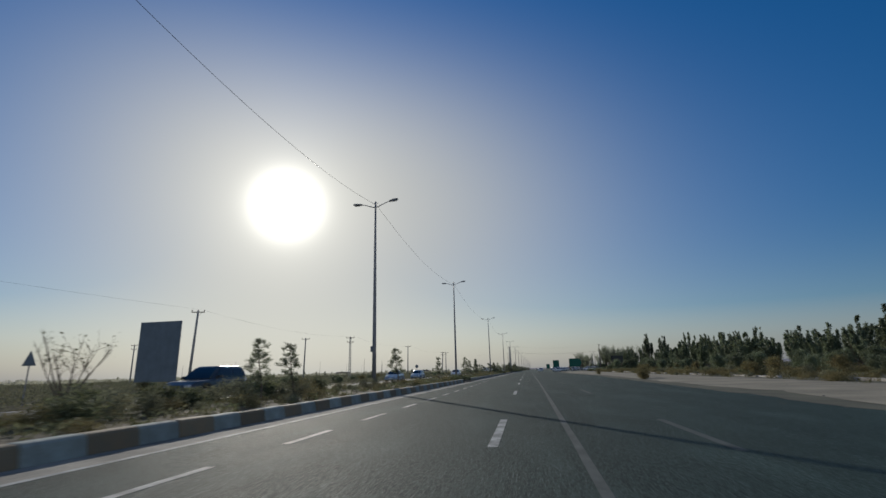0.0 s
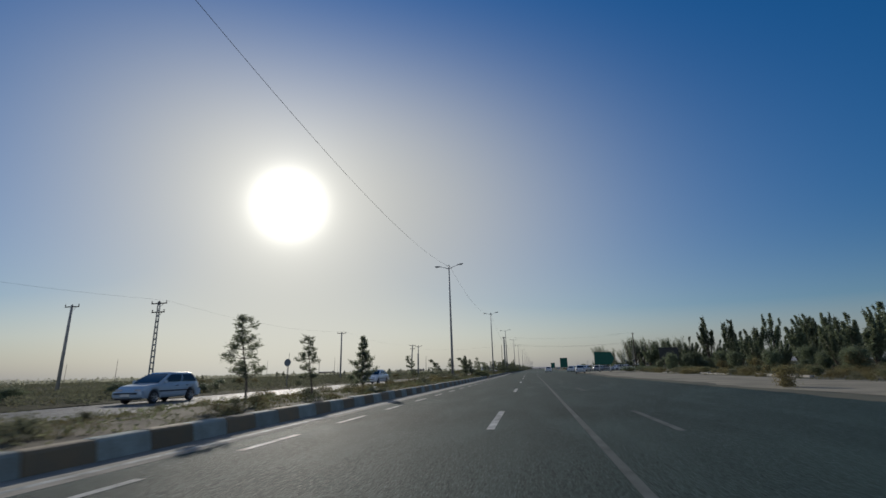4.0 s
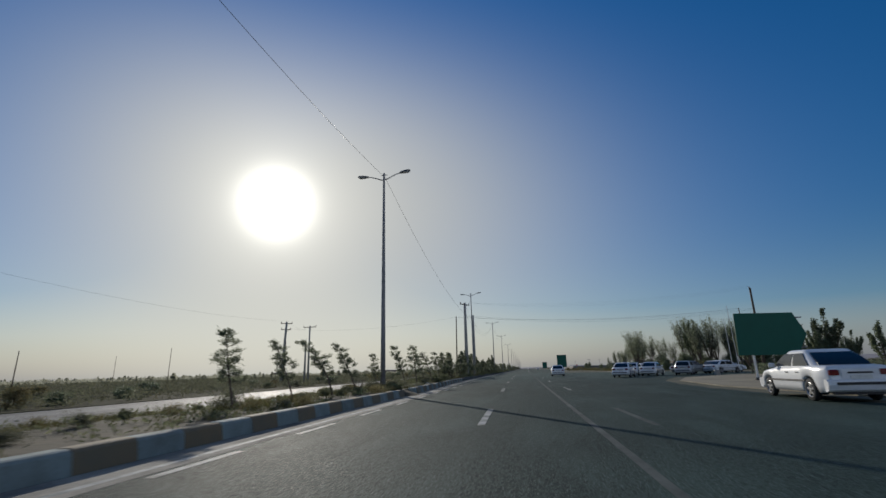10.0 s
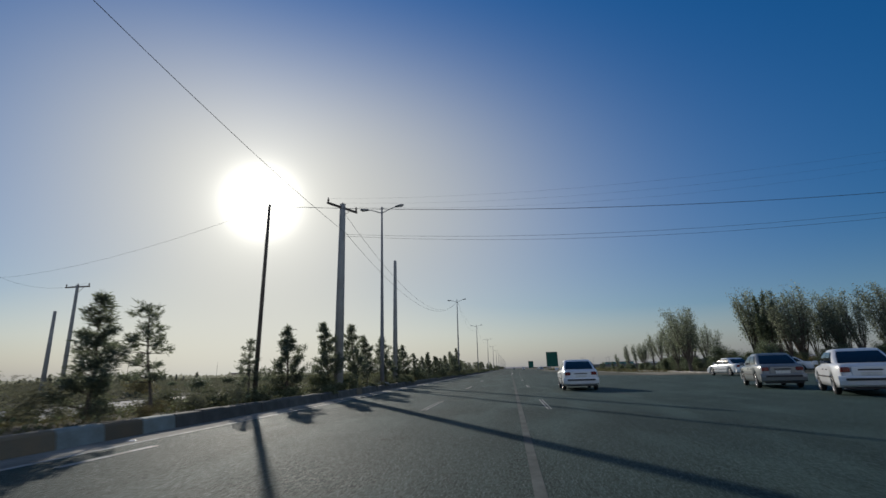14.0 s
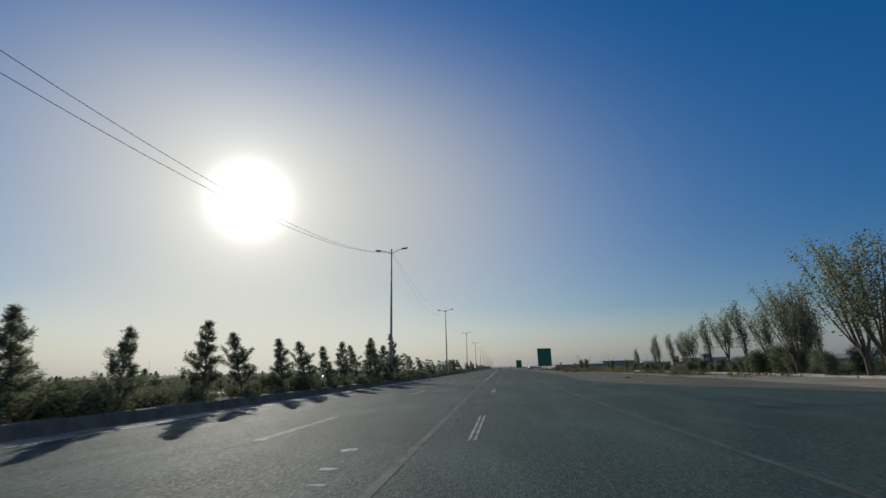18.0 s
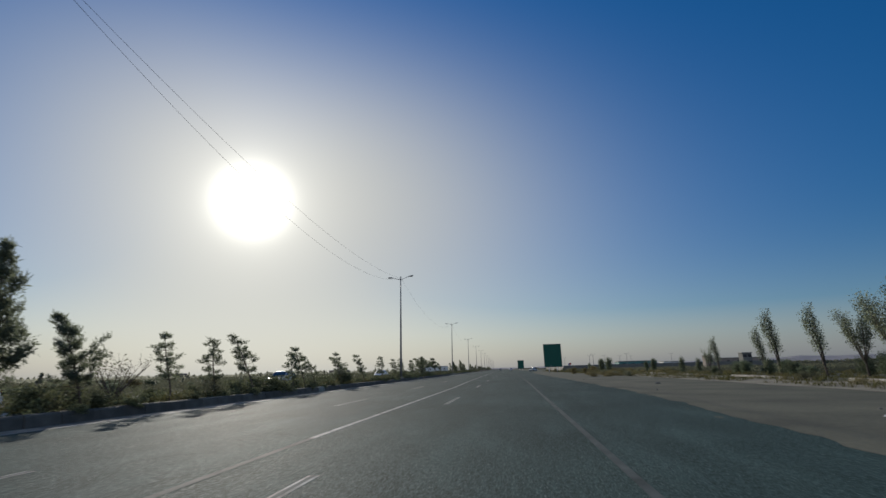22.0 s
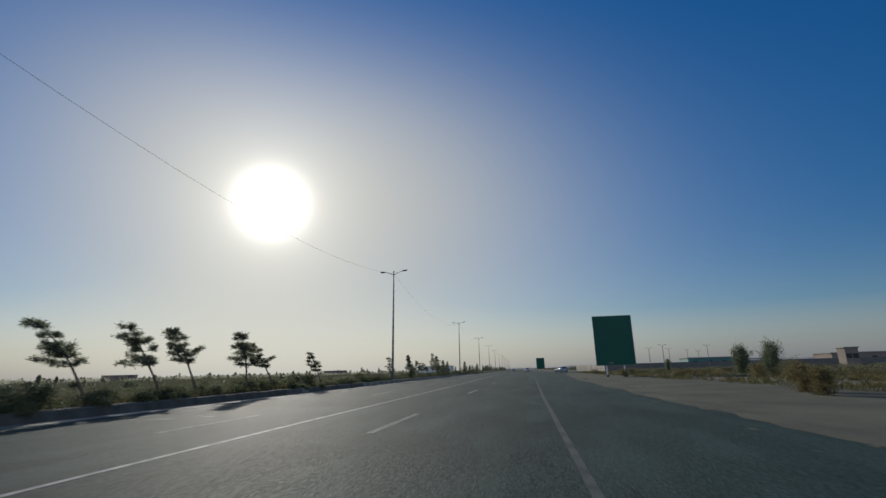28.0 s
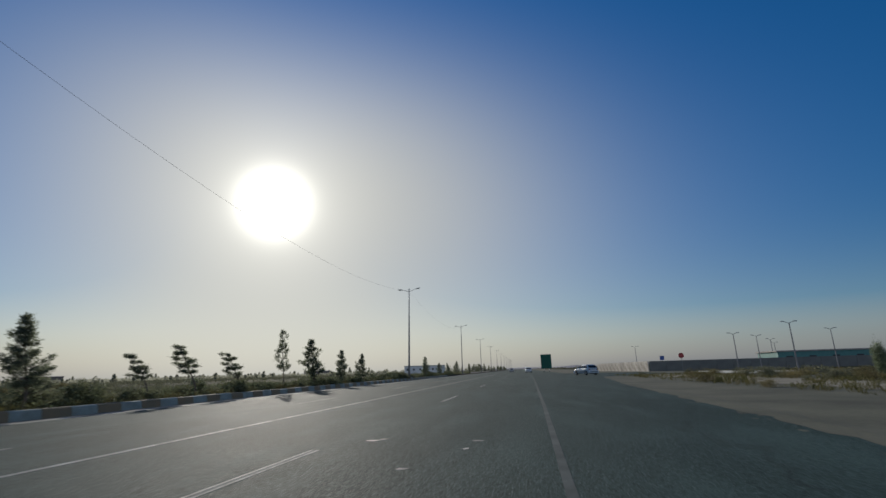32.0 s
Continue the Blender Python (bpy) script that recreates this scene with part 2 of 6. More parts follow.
M_KERB_W = material("white_kerb_paint", (0.25, 0.3, 0.285), 0.85, second=(0.16, 0.17, 0.15), scale=2.2, amount=0.8, fine=25, bump=0.3, objrand=0.15, spec=0.2)
M_KERB_R = material("red_kerb_paint", (0.19, 0.135, 0.075), 0.85, second=(0.14, 0.12, 0.08), scale=2.2, amount=0.85, fine=25, bump=0.3, objrand=0.2)
# paler colour for kerb tops, holding the sunlight that falls on them
M_KERB_TOP = material("sunlit_pale_kerb_top", (0.36, 0.345, 0.3), 0.9, second=(0.2, 0.19, 0.165), scale=2.0, amount=0.8, fine=25, bump=0.3, objrand=0.2, spec=0.2)
M_KERB_BARE = material("bare_dusty_kerb", (0.13, 0.13, 0.115), 0.9, second=(0.075, 0.075, 0.068), scale=2.2, amount=0.9, fine=25, bump=0.3, objrand=0.2, spec=0.15)
M_CONCRETE = material("weathered_concrete", (0.34, 0.33, 0.3), 0.85, second=(0.2, 0.19, 0.17), scale=1.5, amount=0.8, fine=30, bump=0.25)
M_GALV = material("galvanised_steel", (0.22, 0.215, 0.22), 0.6, 0.2, second=(0.14, 0.14, 0.14), scale=3, amount=0.6, fine=40, bump=0.05)
M_LAMPHEAD = material("grey_lamp_housing", (0.16, 0.17, 0.18), 0.5, 0.2, scale=6, bump=0.05)
M_LAMPGLASS = material("lamp_glass", (0.5, 0.5, 0.46), 0.2, scale=6, bump=0)
M_WIRE = material("black_cable", (0.02, 0.02, 0.022), 0.6, scale=6, bump=0)
M_WOOD = material("weathered_pole_wood", (0.12, 0.09, 0.065), 0.9, second=(0.06, 0.05, 0.04), scale=3, amount=0.8, fine=40, bump=0.4)
M_INSUL = material("brown_porcelain", (0.09, 0.045, 0.03), 0.25, scale=6, bump=0)
M_BARK = material("tree_bark", (0.13, 0.1, 0.075), 0.95, second=(0.07, 0.055, 0.04), scale=5, amount=0.8, fine=50, bump=0.5)
M_WEED = material("green_weeds", (0.14, 0.165, 0.08), 0.8, second=(0.16, 0.145, 0.09), scale=0.6, amount=0.8, fine=8, bump=0, spec=0.2, island=0.4, objrand=0.2, translucent=0.35)
# far foliage paled in its base colour to stand in for distance haze
M_FARTREE = material("haze_paled_far_foliage", (0.33, 0.33, 0.26), 0.8, second=(0.25, 0.26, 0.2), scale=0.02, amount=0.8, fine=0.2, bump=0, spec=0.15, island=0.15, translucent=0.85)
M_PINE = material("pine_needles", (0.17, 0.19, 0.125), 0.55, second=(0.115, 0.135, 0.085), scale=3, amount=0.7, fine=20, bump=0, spec=0.25, island=0.35, objrand=0.12, translucent=0.7)
M_LEAF = material("poplar_leaves", (0.195, 0.22, 0.15), 0.5, second=(0.145, 0.17, 0.115), scale=1.5, amount=0.7, fine=12, bump=0, spec=0.3, island=0.4, objrand=0.15, translucent=0.68)
M_LEAF_DARK = material("dense_leaves", (0.16, 0.19, 0.11), 0.55, second=(0.115, 0.14, 0.08), scale=1.5, amount=0.7, fine=12, bump=0, spec=0.25, island=0.4, objrand=0.25, translucent=0.42)
M_SHRUB = material("grey_green_scrub", (0.155, 0.165, 0.105), 0.85, second=(0.16, 0.15, 0.1), scale=0.3, amount=0.8, fine=4, bump=0, spec=0.12, island=0.2, objrand=0.25, translucent=0.45)
M_GRASS = material("dry_grass", (0.155, 0.132, 0.062), 0.85, second=(0.09, 0.095, 0.035), scale=0.35, amount=0.95, fine=6, bump=0, spec=0.15, island=0.35, translucent=0.35)
M_GREEN = material("green_sign_face", (0.003, 0.085, 0.06), 0.5, second=(0.003, 0.065, 0.046), scale=1.2, amount=0.6, fine=20, bump=0.02, spec=0.25)
M_SIGNBACK = material("grey_sign_sheet", (0.16, 0.19, 0.21), 0.6, 0.2, second=(0.1, 0.12, 0.13), scale=1.2, amount=0.7, fine=20, bump=0.05)
M_BLACKBOARD = material("dark_board", (0.02, 0.021, 0.02), 0.6, scale=1.2, bump=0.05)
M_RED = material("faded_red_sign", (0.35, 0.03, 0.03), 0.5, scale=4, bump=0)
M_WHITE = material("white_paint", (0.7, 0.7, 0.68), 0.6, second=(0.45, 0.44, 0.4), scale=1.5, amount=0.6, fine=20, bump=0.05)
M_BLUE = material("blue_sign", (0.02, 0.08, 0.3), 0.5, scale=4, bump=0)
M_WALLDARK = material("grey_boundary_wall", (0.16, 0.165, 0.15), 0.85, second=(0.1, 0.1, 0.09), scale=0.5, amount=0.8, fine=8, bump=0.1)
M_DRY = material("dry_brown_scrub", (0.24, 0.195, 0.1), 0.85, second=(0.14, 0.135, 0.055), scale=0.8, amount=0.9, fine=9, bump=0, spec=0.12, island=0.35, objrand=0.25, translucent=0.35)
M_LOWWALL = material("stained_low_wall", (0.4, 0.38, 0.34), 0.9, second=(0.17, 0.15, 0.12), scale=0.9, amount=1.0, fine=12, bump=0.3, objrand=0.2)
M_STONE = material("dusty_stone", (0.2, 0.18, 0.145), 0.9, second=(0.12, 0.11, 0.09), scale=6, amount=0.8, fine=40, bump=0.3, objrand=0.3)
M_LITTER = material("pale_litter", (0.65, 0.65, 0.63), 0.6, scale=8, bump=0.1, objrand=0.3)


# ---------------------------------------------------------------- mesh helpers
class Shape:
    """A growing list of vertices and faces."""

    def __init__(self):
        self.v, self.f = [], []

    def add(self, verts, faces):
        n = len(self.v)
        self.v += [tuple(p) for p in verts]
        self.f += [tuple(i + n for i in q) for q in faces]
        return self

    def box(self, c, s, rz=0.0, bevel=0.0, tilt=None):
        """A box with chamfered vertical and top edges."""
        x, y, z = (k / 2 for k in s)
        b = min(bevel, x * 0.9, y * 0.9, z * 0.9)
        if b:
            ring = lambda ix, iy, zz: [(-ix + b, -iy, zz), (ix - b, -iy, zz), (ix, -iy + b, zz), (ix, iy - b, zz), (ix - b, iy, zz), (-ix + b, iy, zz), (-ix, iy - b, zz), (-ix, -iy + b, zz)]
            rings = [ring(x, y, -z), ring(x, y, z - b), ring(x - b, y - b, z)]
            pts = [p for r in rings for p in r]
            faces = [tuple(reversed(range(8))), tuple(range(16, 24))]
            faces += [(8 * k + i, 8 * k + (i + 1) % 8, 8 * k + 8 + (i + 1) % 8, 8 * k + 8 + i) for k in range(2) for i in range(8)]
        else:
            pts = [(sx * x, sy * y, sz * z) for sz in (-1, 1) for sx, sy in ((-1, -1), (1, -1), (1, 1), (-1, 1))]
            faces = [(3, 2, 1, 0), (4, 5, 6, 7), (0, 1, 5, 4), (1, 2, 6, 5), (2, 3, 7, 6), (3, 0, 4, 7)]
        m = Matrix.Translation(c) @ (tilt or Matrix.Rotation(rz, 4, "Z"))
        return self.add([m @ Vector(p) for p in pts], faces)

    def tube(self, pts, radii, seg=8, cap=True):
        """A round bar through pts."""
        pts = [Vector(p) for p in pts]
        if not isinstance(radii, (list, tuple)):
            radii = [radii] * len(pts)
        rings, up = [], None
        for i, p in enumerate(pts):
            d = (pts[min(i + 1, len(pts) - 1)] - pts[max(i - 1, 0)]).normalized()
            if up is None:
                up = Vector((1, 0, 0)) if abs(d.x) < 0.8 else Vector((0, 1, 0))
            side = d.cross(up).normalized()
            up = side.cross(d).normalized()
            rings.append([p + (side * math.cos(a) + up * math.sin(a)) * radii[i] for a in (2 * math.pi * k / seg for k in range(seg))])
        faces = [(seg * k + i, seg * k + (i + 1) % seg, seg * k + seg + (i + 1) % seg, seg * k + seg + i) for k in range(len(pts) - 1) for i in range(seg)]
        if cap:
            faces += [tuple(reversed(range(seg))), tuple(range(seg * (len(pts) - 1), seg * len(pts)))]
        return self.add([q for r in rings for q in r], faces)

    def quads(self, arr):
        """arr: n x 4 x 3 corners."""
        n = len(self.v)
        self.v += [tuple(p) for p in arr.reshape(-1, 3).tolist()]
        self.f += [(n + 4 * i, n + 4 * i + 1, n + 4 * i + 2, n + 4 * i + 3) for i in range(len(arr))]
        return self

    def mesh(self, name, mat, smooth=False):
        me = bpy.data.meshes.new(name)
        me.from_pydata(self.v, [], self.f)
        me.materials.append(mat)
        if smooth:
            me.polygons.foreach_set("use_smooth", [True] * len(me.polygons))
        me.update()
        return me


def thing(name, label, category, at=(0, 0, 0), rz=0.0, group="", kind=""):
    ob = new(name)
    ob.matrix_basis = pose(*at, 0, 0, rz)
    return tagged(ob, label, category, group, kind)


def part(name, shape, mat, parent, label="", smooth=False, at=None):
    me = shape if isinstance(shape, bpy.types.Mesh) else shape.mesh(name, mat, smooth)
    ob = new(name, me)
    ob.parent = parent
    if at is not None:
        ob.matrix_basis = at
    return tagged(ob, label) if label else ob


def single(name, shape, mat, label, category, group="", kind="", smooth=False, at=None):
    ob = new(name, shape if isinstance(shape, bpy.types.Mesh) else shape.mesh(name, mat, smooth))
    if at is not None:
        ob.matrix_basis = at
    return tagged(ob, label, category, group, kind)


def along(table, y):
    """Piecewise linear x at y along the road."""
    return float(np.interp(y, [p[0] for p in table], [p[1] for p in table]))


rng = np.random.default_rng(7)


def blades(centres, size, spread=1.0, rng=rng, narrow=1.0):
    """Small leaf quads of random turn at the given centres."""
    n = len(centres)
    a = rng.normal(size=(n, 3))
    a /= np.linalg.norm(a, axis=1)[:, None]
    b = rng.normal(size=(n, 3))
    b -= (a * b).sum(1)[:, None] * a
    b /= np.linalg.norm(b, axis=1)[:, None]
    s = size * rng.uniform(0.6, 1.4, (n, 1)) * 0.5
    a, b = a * s, b * s * narrow
    c = np.asarray(centres)
    return np.stack([c - a, c - b, c + a, c + b], 1)


# ---------------------------------------------------------------- ground, road, verges
KERB = [(-60, -6.9), (40, -7.0), (100, -7.4), (160, -7.9), (182, -8.8), (205, -9.25), (480, -9.3), (2500, -9.4)]
EDGE = [(-60, -5.95), (6, -6.0), (35, -6.35), (100, -6.8), (150, -7.1), (178, -7.9), (200, -8.2), (245, -8.5), (2500, -8.6)]
LINE_A = [(-60, -3.9), (8, -4.25), (20, -4.4), (35, -4.7), (54, -5.2), (58, -5.45), (85, -5.75), (106, -5.85), (117, -6.25), (125, -6.4), (153, -6.77), (190, -7.4)]
LINE_B = [(-60, 0.7), (8, -0.72), (54, -1.65), (117, -2.6), (148, -3.22), (178, -3.72), (225, -3.98), (240, -3.9), (270, -3.55), (330, -3.3), (2500, -3.2)]
LINE_C = [(-60, 0.9), (8, 0.54), (38, 0.3), (107, -0.5), (122, -0.85), (170, -1.0), (232, -1.0), (246, -1.06), (258, -1.1), (268, -1.02), (281, -0.78), (292, -0.88), (330, -0.9), (352, -0.65), (2500, -0.6)]
LINE_D = [(-60, 3.5), (8, 2.62), (54, 1.75), (147, 0.22), (178, -0.2), (222, -0.2), (255, 0.15), (272, 0.5), (330, 1.5), (380, 2.6), (420, 3.0), (2500, 3.2)]
LINE_E = [(196, 3.3), (240, 3.3), (271, 4.0), (294, 4.55), (340, 5.3), (382, 6.3), (430, 7.0), (2500, 7.2)]
RIGHT = [(-60, 8.0), (20, 8.0), (60, 8.3), (72, 8.7), (100, 7.6), (113, 6.9), (124, 6.8), (145, 7.4), (160, 6.7), (166, 7.0), (173, 8.1), (181, 11.0), (187, 17.0), (193, 24.0), (222, 24.0), (230, 14.0), (247, 7.4), (258, 7.3), (272, 8.4), (300, 9.0), (335, 9.4), (366, 10.1), (374, 10.5), (403, 12.3), (430, 15.0), (440, 26.0), (462, 26.0), (472, 14.0), (2500, 12.0)]


def strip(name, left, right, z, mat, y0, y1, step, parent=None, label="", category="", kind="structure", depth=0.25):
    """A slab between two lines along the road."""
    ys = sorted(set(list(np.arange(y0, y1 + 0.01, step)) + [p[0] for t in (left, right) for p in t if y0 < p[0] < y1]))
    s = Shape()
    v = []
    for y in ys:
        a, b = along(left, y), along(right, y)
        v += [(a, y, z), (b, y, z), (b, y, z - depth), (a, y, z - depth)]
    f = [(4 * i + k, 4 * i + (k + 1) % 4, 4 * i + 4 + (k + 1) % 4, 4 * i + 4 + k) for i in range(len(ys) - 1) for k in range(4)]
    s.add(v, [tuple(reversed(q)) for q in f])
    if parent:
        return part(name, s, mat, parent, label)
    return single(name, s, mat, label, category, kind=kind)


flat = lambda x: [(-60, x), (2500, x)]
shift = lambda t, d: [(y, x + d) for y, x in t]

g = Shape()
xs = [-4000, -1500, -600, -250, -120, -60, -40, -30, -24, 40, 60, 120, 300, 800, 2000, 4000]
ys = [-600, -100, 0, 100, 200, 300, 400, 500, 700, 1000, 1600, 2600, 4600]
gz = lambda x, y: -0.12 + (0.25 * math.sin(x * 0.031 + 1) * math.sin(y * 0.017) + 0.1 if x < -30 else 0.0)
g.add([(x, y, gz(x, y)) for y in ys for x in xs], [(j * len(xs) + i, j * len(xs) + i + 1, (j + 1) * len(xs) + i + 1, (j + 1) * len(xs) + i) for j in range(len(ys) - 1) for i in range(len(xs) - 1)])
single("ground", g, M_FIELD, "flat dry scrubland of brown soil and sparse weeds", "ground", kind="structure")

road = strip("road", KERB, RIGHT, 0.0, M_ASPHALT, -60, 2500, 20, label="wide worn grey asphalt highway carriageway beside the median", category="road")
strip("road_far_side", flat(-21.6), flat(-14.3), 0.0, M_ASPHALT2, -60, 2500, 40, label="opposite carriageway beyond the planted median, sun glare put into its pale colour", category="road")
strip("shoulder", RIGHT, flat(33.0), -0.03, M_DIRT, -60, 2500, 20, label="dusty gravel verge beside the asphalt", category="verge")


def ragged(name, y0, y1, inner, outer, seed, label):
    """A pale sand sheet with wandering edges lying on the verge."""
    s = Shape()
    v = []
    ys = np.arange(y0, y1, 1.5)
    for y in ys:
        wob = lambda k, a: a * noise.noise(Vector((y * 0.11, seed + k, 0))) + 0.4 * a * noise.noise(Vector((y * 0.5, seed + k, 3)))
        v += [(inner(y) + wob(0, 1.2), y, -0.024), ((inner(y) + outer(y)) / 2, y, -0.012 + 0.03 * abs(wob(4, 0.6))), (outer(y) + wob(9, 1.5), y, -0.024)]
    s.add(v, [(3 * i + k, 3 * i + k + 1, 3 * i + k + 4, 3 * i + k + 3) for i in range(len(ys) - 1) for k in range(2)])
    single(name, s, M_SAND, label, "verge", kind="structure")


ragged("verge_sand_1", -40, 168, lambda y: along(RIGHT, y) + 1.3, lambda y: 16.8, 1.0, "pale sand drifted along the verge beside the low wall")
ragged("verge_sand_2", 234, 345, lambda y: 15.0 + (y - 234) * 0.03, lambda y: 21.3, 5.0, "pale sand drifted along the verge beside the low wall")
ragged("verge_sand_3", 345, 436, lambda y: 19.5, lambda y: 25.0, 8.0, "pale sandy patch on the dry verge")


def median_z(x, kerb):
    """Height of the median soil: level behind the kerb, falling to the opposite carriageway."""
    return float(np.interp(x, [-14.3, -11.4, kerb], [0.03, 0.25, 0.27]))


md = Shape()
rows = []
for y in np.concatenate([np.arange(-60, 560, 2.0), np.arange(560, 2501, 40.0)]):
    k_ = along(KERB, y) - 0.32
    cols = [-14.3, -13.3, -12.3, -11.4, -10.4, (k_ - 10.4) / 2, k_, k_ + 0.2]
    rows.append([(x, y, -0.06 if x > k_ else median_z(x, k_) + (0.035 * noise.noise(Vector((x * 0.9, y * 0.7, 0))) if -14.2 < x < k_ - 0.1 else 0)) for x in cols])
md.add([p for r in rows for p in r], [(8 * j + i, 8 * j + i + 1, 8 * j + 9 + i, 8 * j + 8 + i) for j in range(len(rows) - 1) for i in range(7)])
single("median", md, M_SOIL, "raised soil median with dry grass between the carriageways", "median", kind="structure")
strip("verge_far_side", flat(-26.0), flat(-21.6), 0.03, M_FIELD, -60, 2500, 40, label="bare soil verge beyond the opposite carriageway", category="verge")


strip("kerbside_dust", shift(KERB, 0.02), [(-60, -6.0), (30, -6.05), (60, -6.25), (100, -6.45), (130, -6.65), (160, -7.0), (182, -7.95), (200, -8.5), (480, -8.6), (2500, -8.7)], 0.0025, M_DUST, -60, 600, 10, parent=road, label="pale dust gathered along the kerb", depth=0.002)


def marking(name, table, y0, y1, width, z=0.004, mat=None, hollow=False):
    n = max(1, int((y1 - y0) / 12))
    s = Shape()
    v = []
    for i in range(n + 1):
        y = y0 + (y1 - y0) * i / n
        x = along(table, y)
        v += [(x - width / 2, y, z), (x + width / 2, y, z)]
    s.add(v, [(2 * i, 2 * i + 1, 2 * i + 3, 2 * i + 2) for i in range(n)])
    line = part(name, s, mat or M_PAINT, road)
    if hollow:
        c = Shape()
        c.add([(x + (0.3 if i % 2 == 0 else -0.3) * width, y, z + 0.003) for i, (x, y, z) in enumerate(v)], list(s.f))
        part("worn_strip", c, M_PAINT_WORN, line, "worn dark middle of the painted dash")


for y in np.arange(-40, 480, 60):
    marking("edge_line", EDGE, y, y + 60, 0.13 if y < 180 else 0.17)
    marking("solid_line", LINE_C, y, y + 60, 0.12, mat=M_PAINT if y > 250 else M_PAINT_WORN)
for y in np.arange(196, 480, 60):
    marking("solid_line", LINE_E, y, y + 60, 0.11, mat=M_PAINT_WORN)
for k in range(-2, 55):
    y = 7.65 + 15.34 * k
    marking("lane_dash", LINE_B, y, y + 4.1, 0.16, hollow=y > 150)
    marking("lane_dash", LINE_D, y - 0.3, y + 3.8, 0.14, mat=M_PAINT_WORN if y < 150 else M_PAINT, hollow=y > 150)
for k in range(-4, 46):
    y = 8.0 + 3.9 * k
    marking("lane_dash", LINE_A, y, y + 1.9, 0.14)
for k in range(20):
    y = 285.0 + 4.2 * k
    marking("lane_dash", [(280, -7.2), (308, -7.7), (320, -7.6), (345, -6.7), (370, -5.7)], y, y + 2.0, 0.12, mat=M_PAINT_WORN if y > 312 else M_PAINT)


# ---------------------------------------------------------------- street lamps on the median
for k, (px, py, w, l) in enumerate([(3.2, 380.6, 0.2, 0.12), (3.35, 380.75, 0.12, 0.07), (5.0, 380.5, 0.17, 0.1), (4.9, 379.7, 0.1, 0.08), (4.3, 378.2, 0.1, 0.07), (-5.7, 333.0, 0.55, 0.12), (-4.7, 333.6, 0.45, 0.1), (-5.2, 333.9, 0.3, 0.08), (-2.0, 221.3, 0.2, 0.16), (-1.8, 219.9, 0.2, 0.12), (-1.6, 219.1, 0.14, 0.1)]):
    sh = Shape()
    ring = [(w * math.cos(6.283 * i / 11) * (0.45 + 1.1 * abs(noise.noise(Vector((i * 1.7, k * 3.1, 0))))), l * math.sin(6.283 * i / 11) * (0.4 + 1.2 * abs(noise.noise(Vector((k * 2.3, i * 1.3, 5)))))) for i in range(11)]
    sh.add([(px + a, py + b, 0.004) for a, b in ring], [tuple(range(11))])
    part("paint_patch", sh, M_PAINT, road, "worn patch of old white road paint")


# the asphalt's broken right edge: dirt creeping over it in tongues and loose patches
ed = Shape()
v = []
ys = np.arange(-10, 470, 0.45)
for y in ys:
    wob = 0.38 * noise.noise(Vector((y * 0.23, 1.0, 4.0))) + 0.22 * noise.noise(Vector((y * 0.9, 6.0, 2.0))) + 0.1 * noise.noise(Vector((y * 2.3, 3.0, 9.0)))
    e = along(RIGHT, y)
    v += [(e - 0.32 + wob, y, 0.003), (e + 0.15, y, 0.012), (e + 0.7 - wob, y, -0.026)]
ed.add(v, [(3 * i + q, 3 * i + q + 1, 3 * i + q + 4, 3 * i + q + 3) for i in range(len(ys) - 1) for q in range(2)])
part("edge_dirt", ed, M_DIRT, road, "dirt creeping over the broken asphalt edge")
sc, r3 = Shape(), random.Random(61)
for k in range(420):
    y = r3.uniform(0, 440)
    x, a, b = along(RIGHT, y) - 0.25 - r3.random() ** 2 * 1.0, r3.uniform(0.03, 0.1), r3.uniform(0.05, 0.25)
    n = 8
    sc.add([(x + a * math.cos(6.283 * i / n) * r3.uniform(0.3, 1.2), y + b * math.sin(6.283 * i / n) * r3.uniform(0.3, 1.2), 0.0045) for i in range(n)], [tuple(range(n))])
scatter = part("loose_dirt", sc, M_DIRT, road, "loose patches of dirt beside the asphalt edge")
scatter["kind"] = "stuff"


LAMP_X = [(30, -10.3), (112, -10.0), (260, -9.75), (440, -9.95), (2500, -10.0)]
LAMP_Y = [-2.0, 30.5, 63.35, 112.05, 161.35, 209.83, 259.14, 310.15, 374.49, 439.47, 501.2] + [562.0 + 61.5 * k for k in range(10)]
LAMP_TOP = 12.42


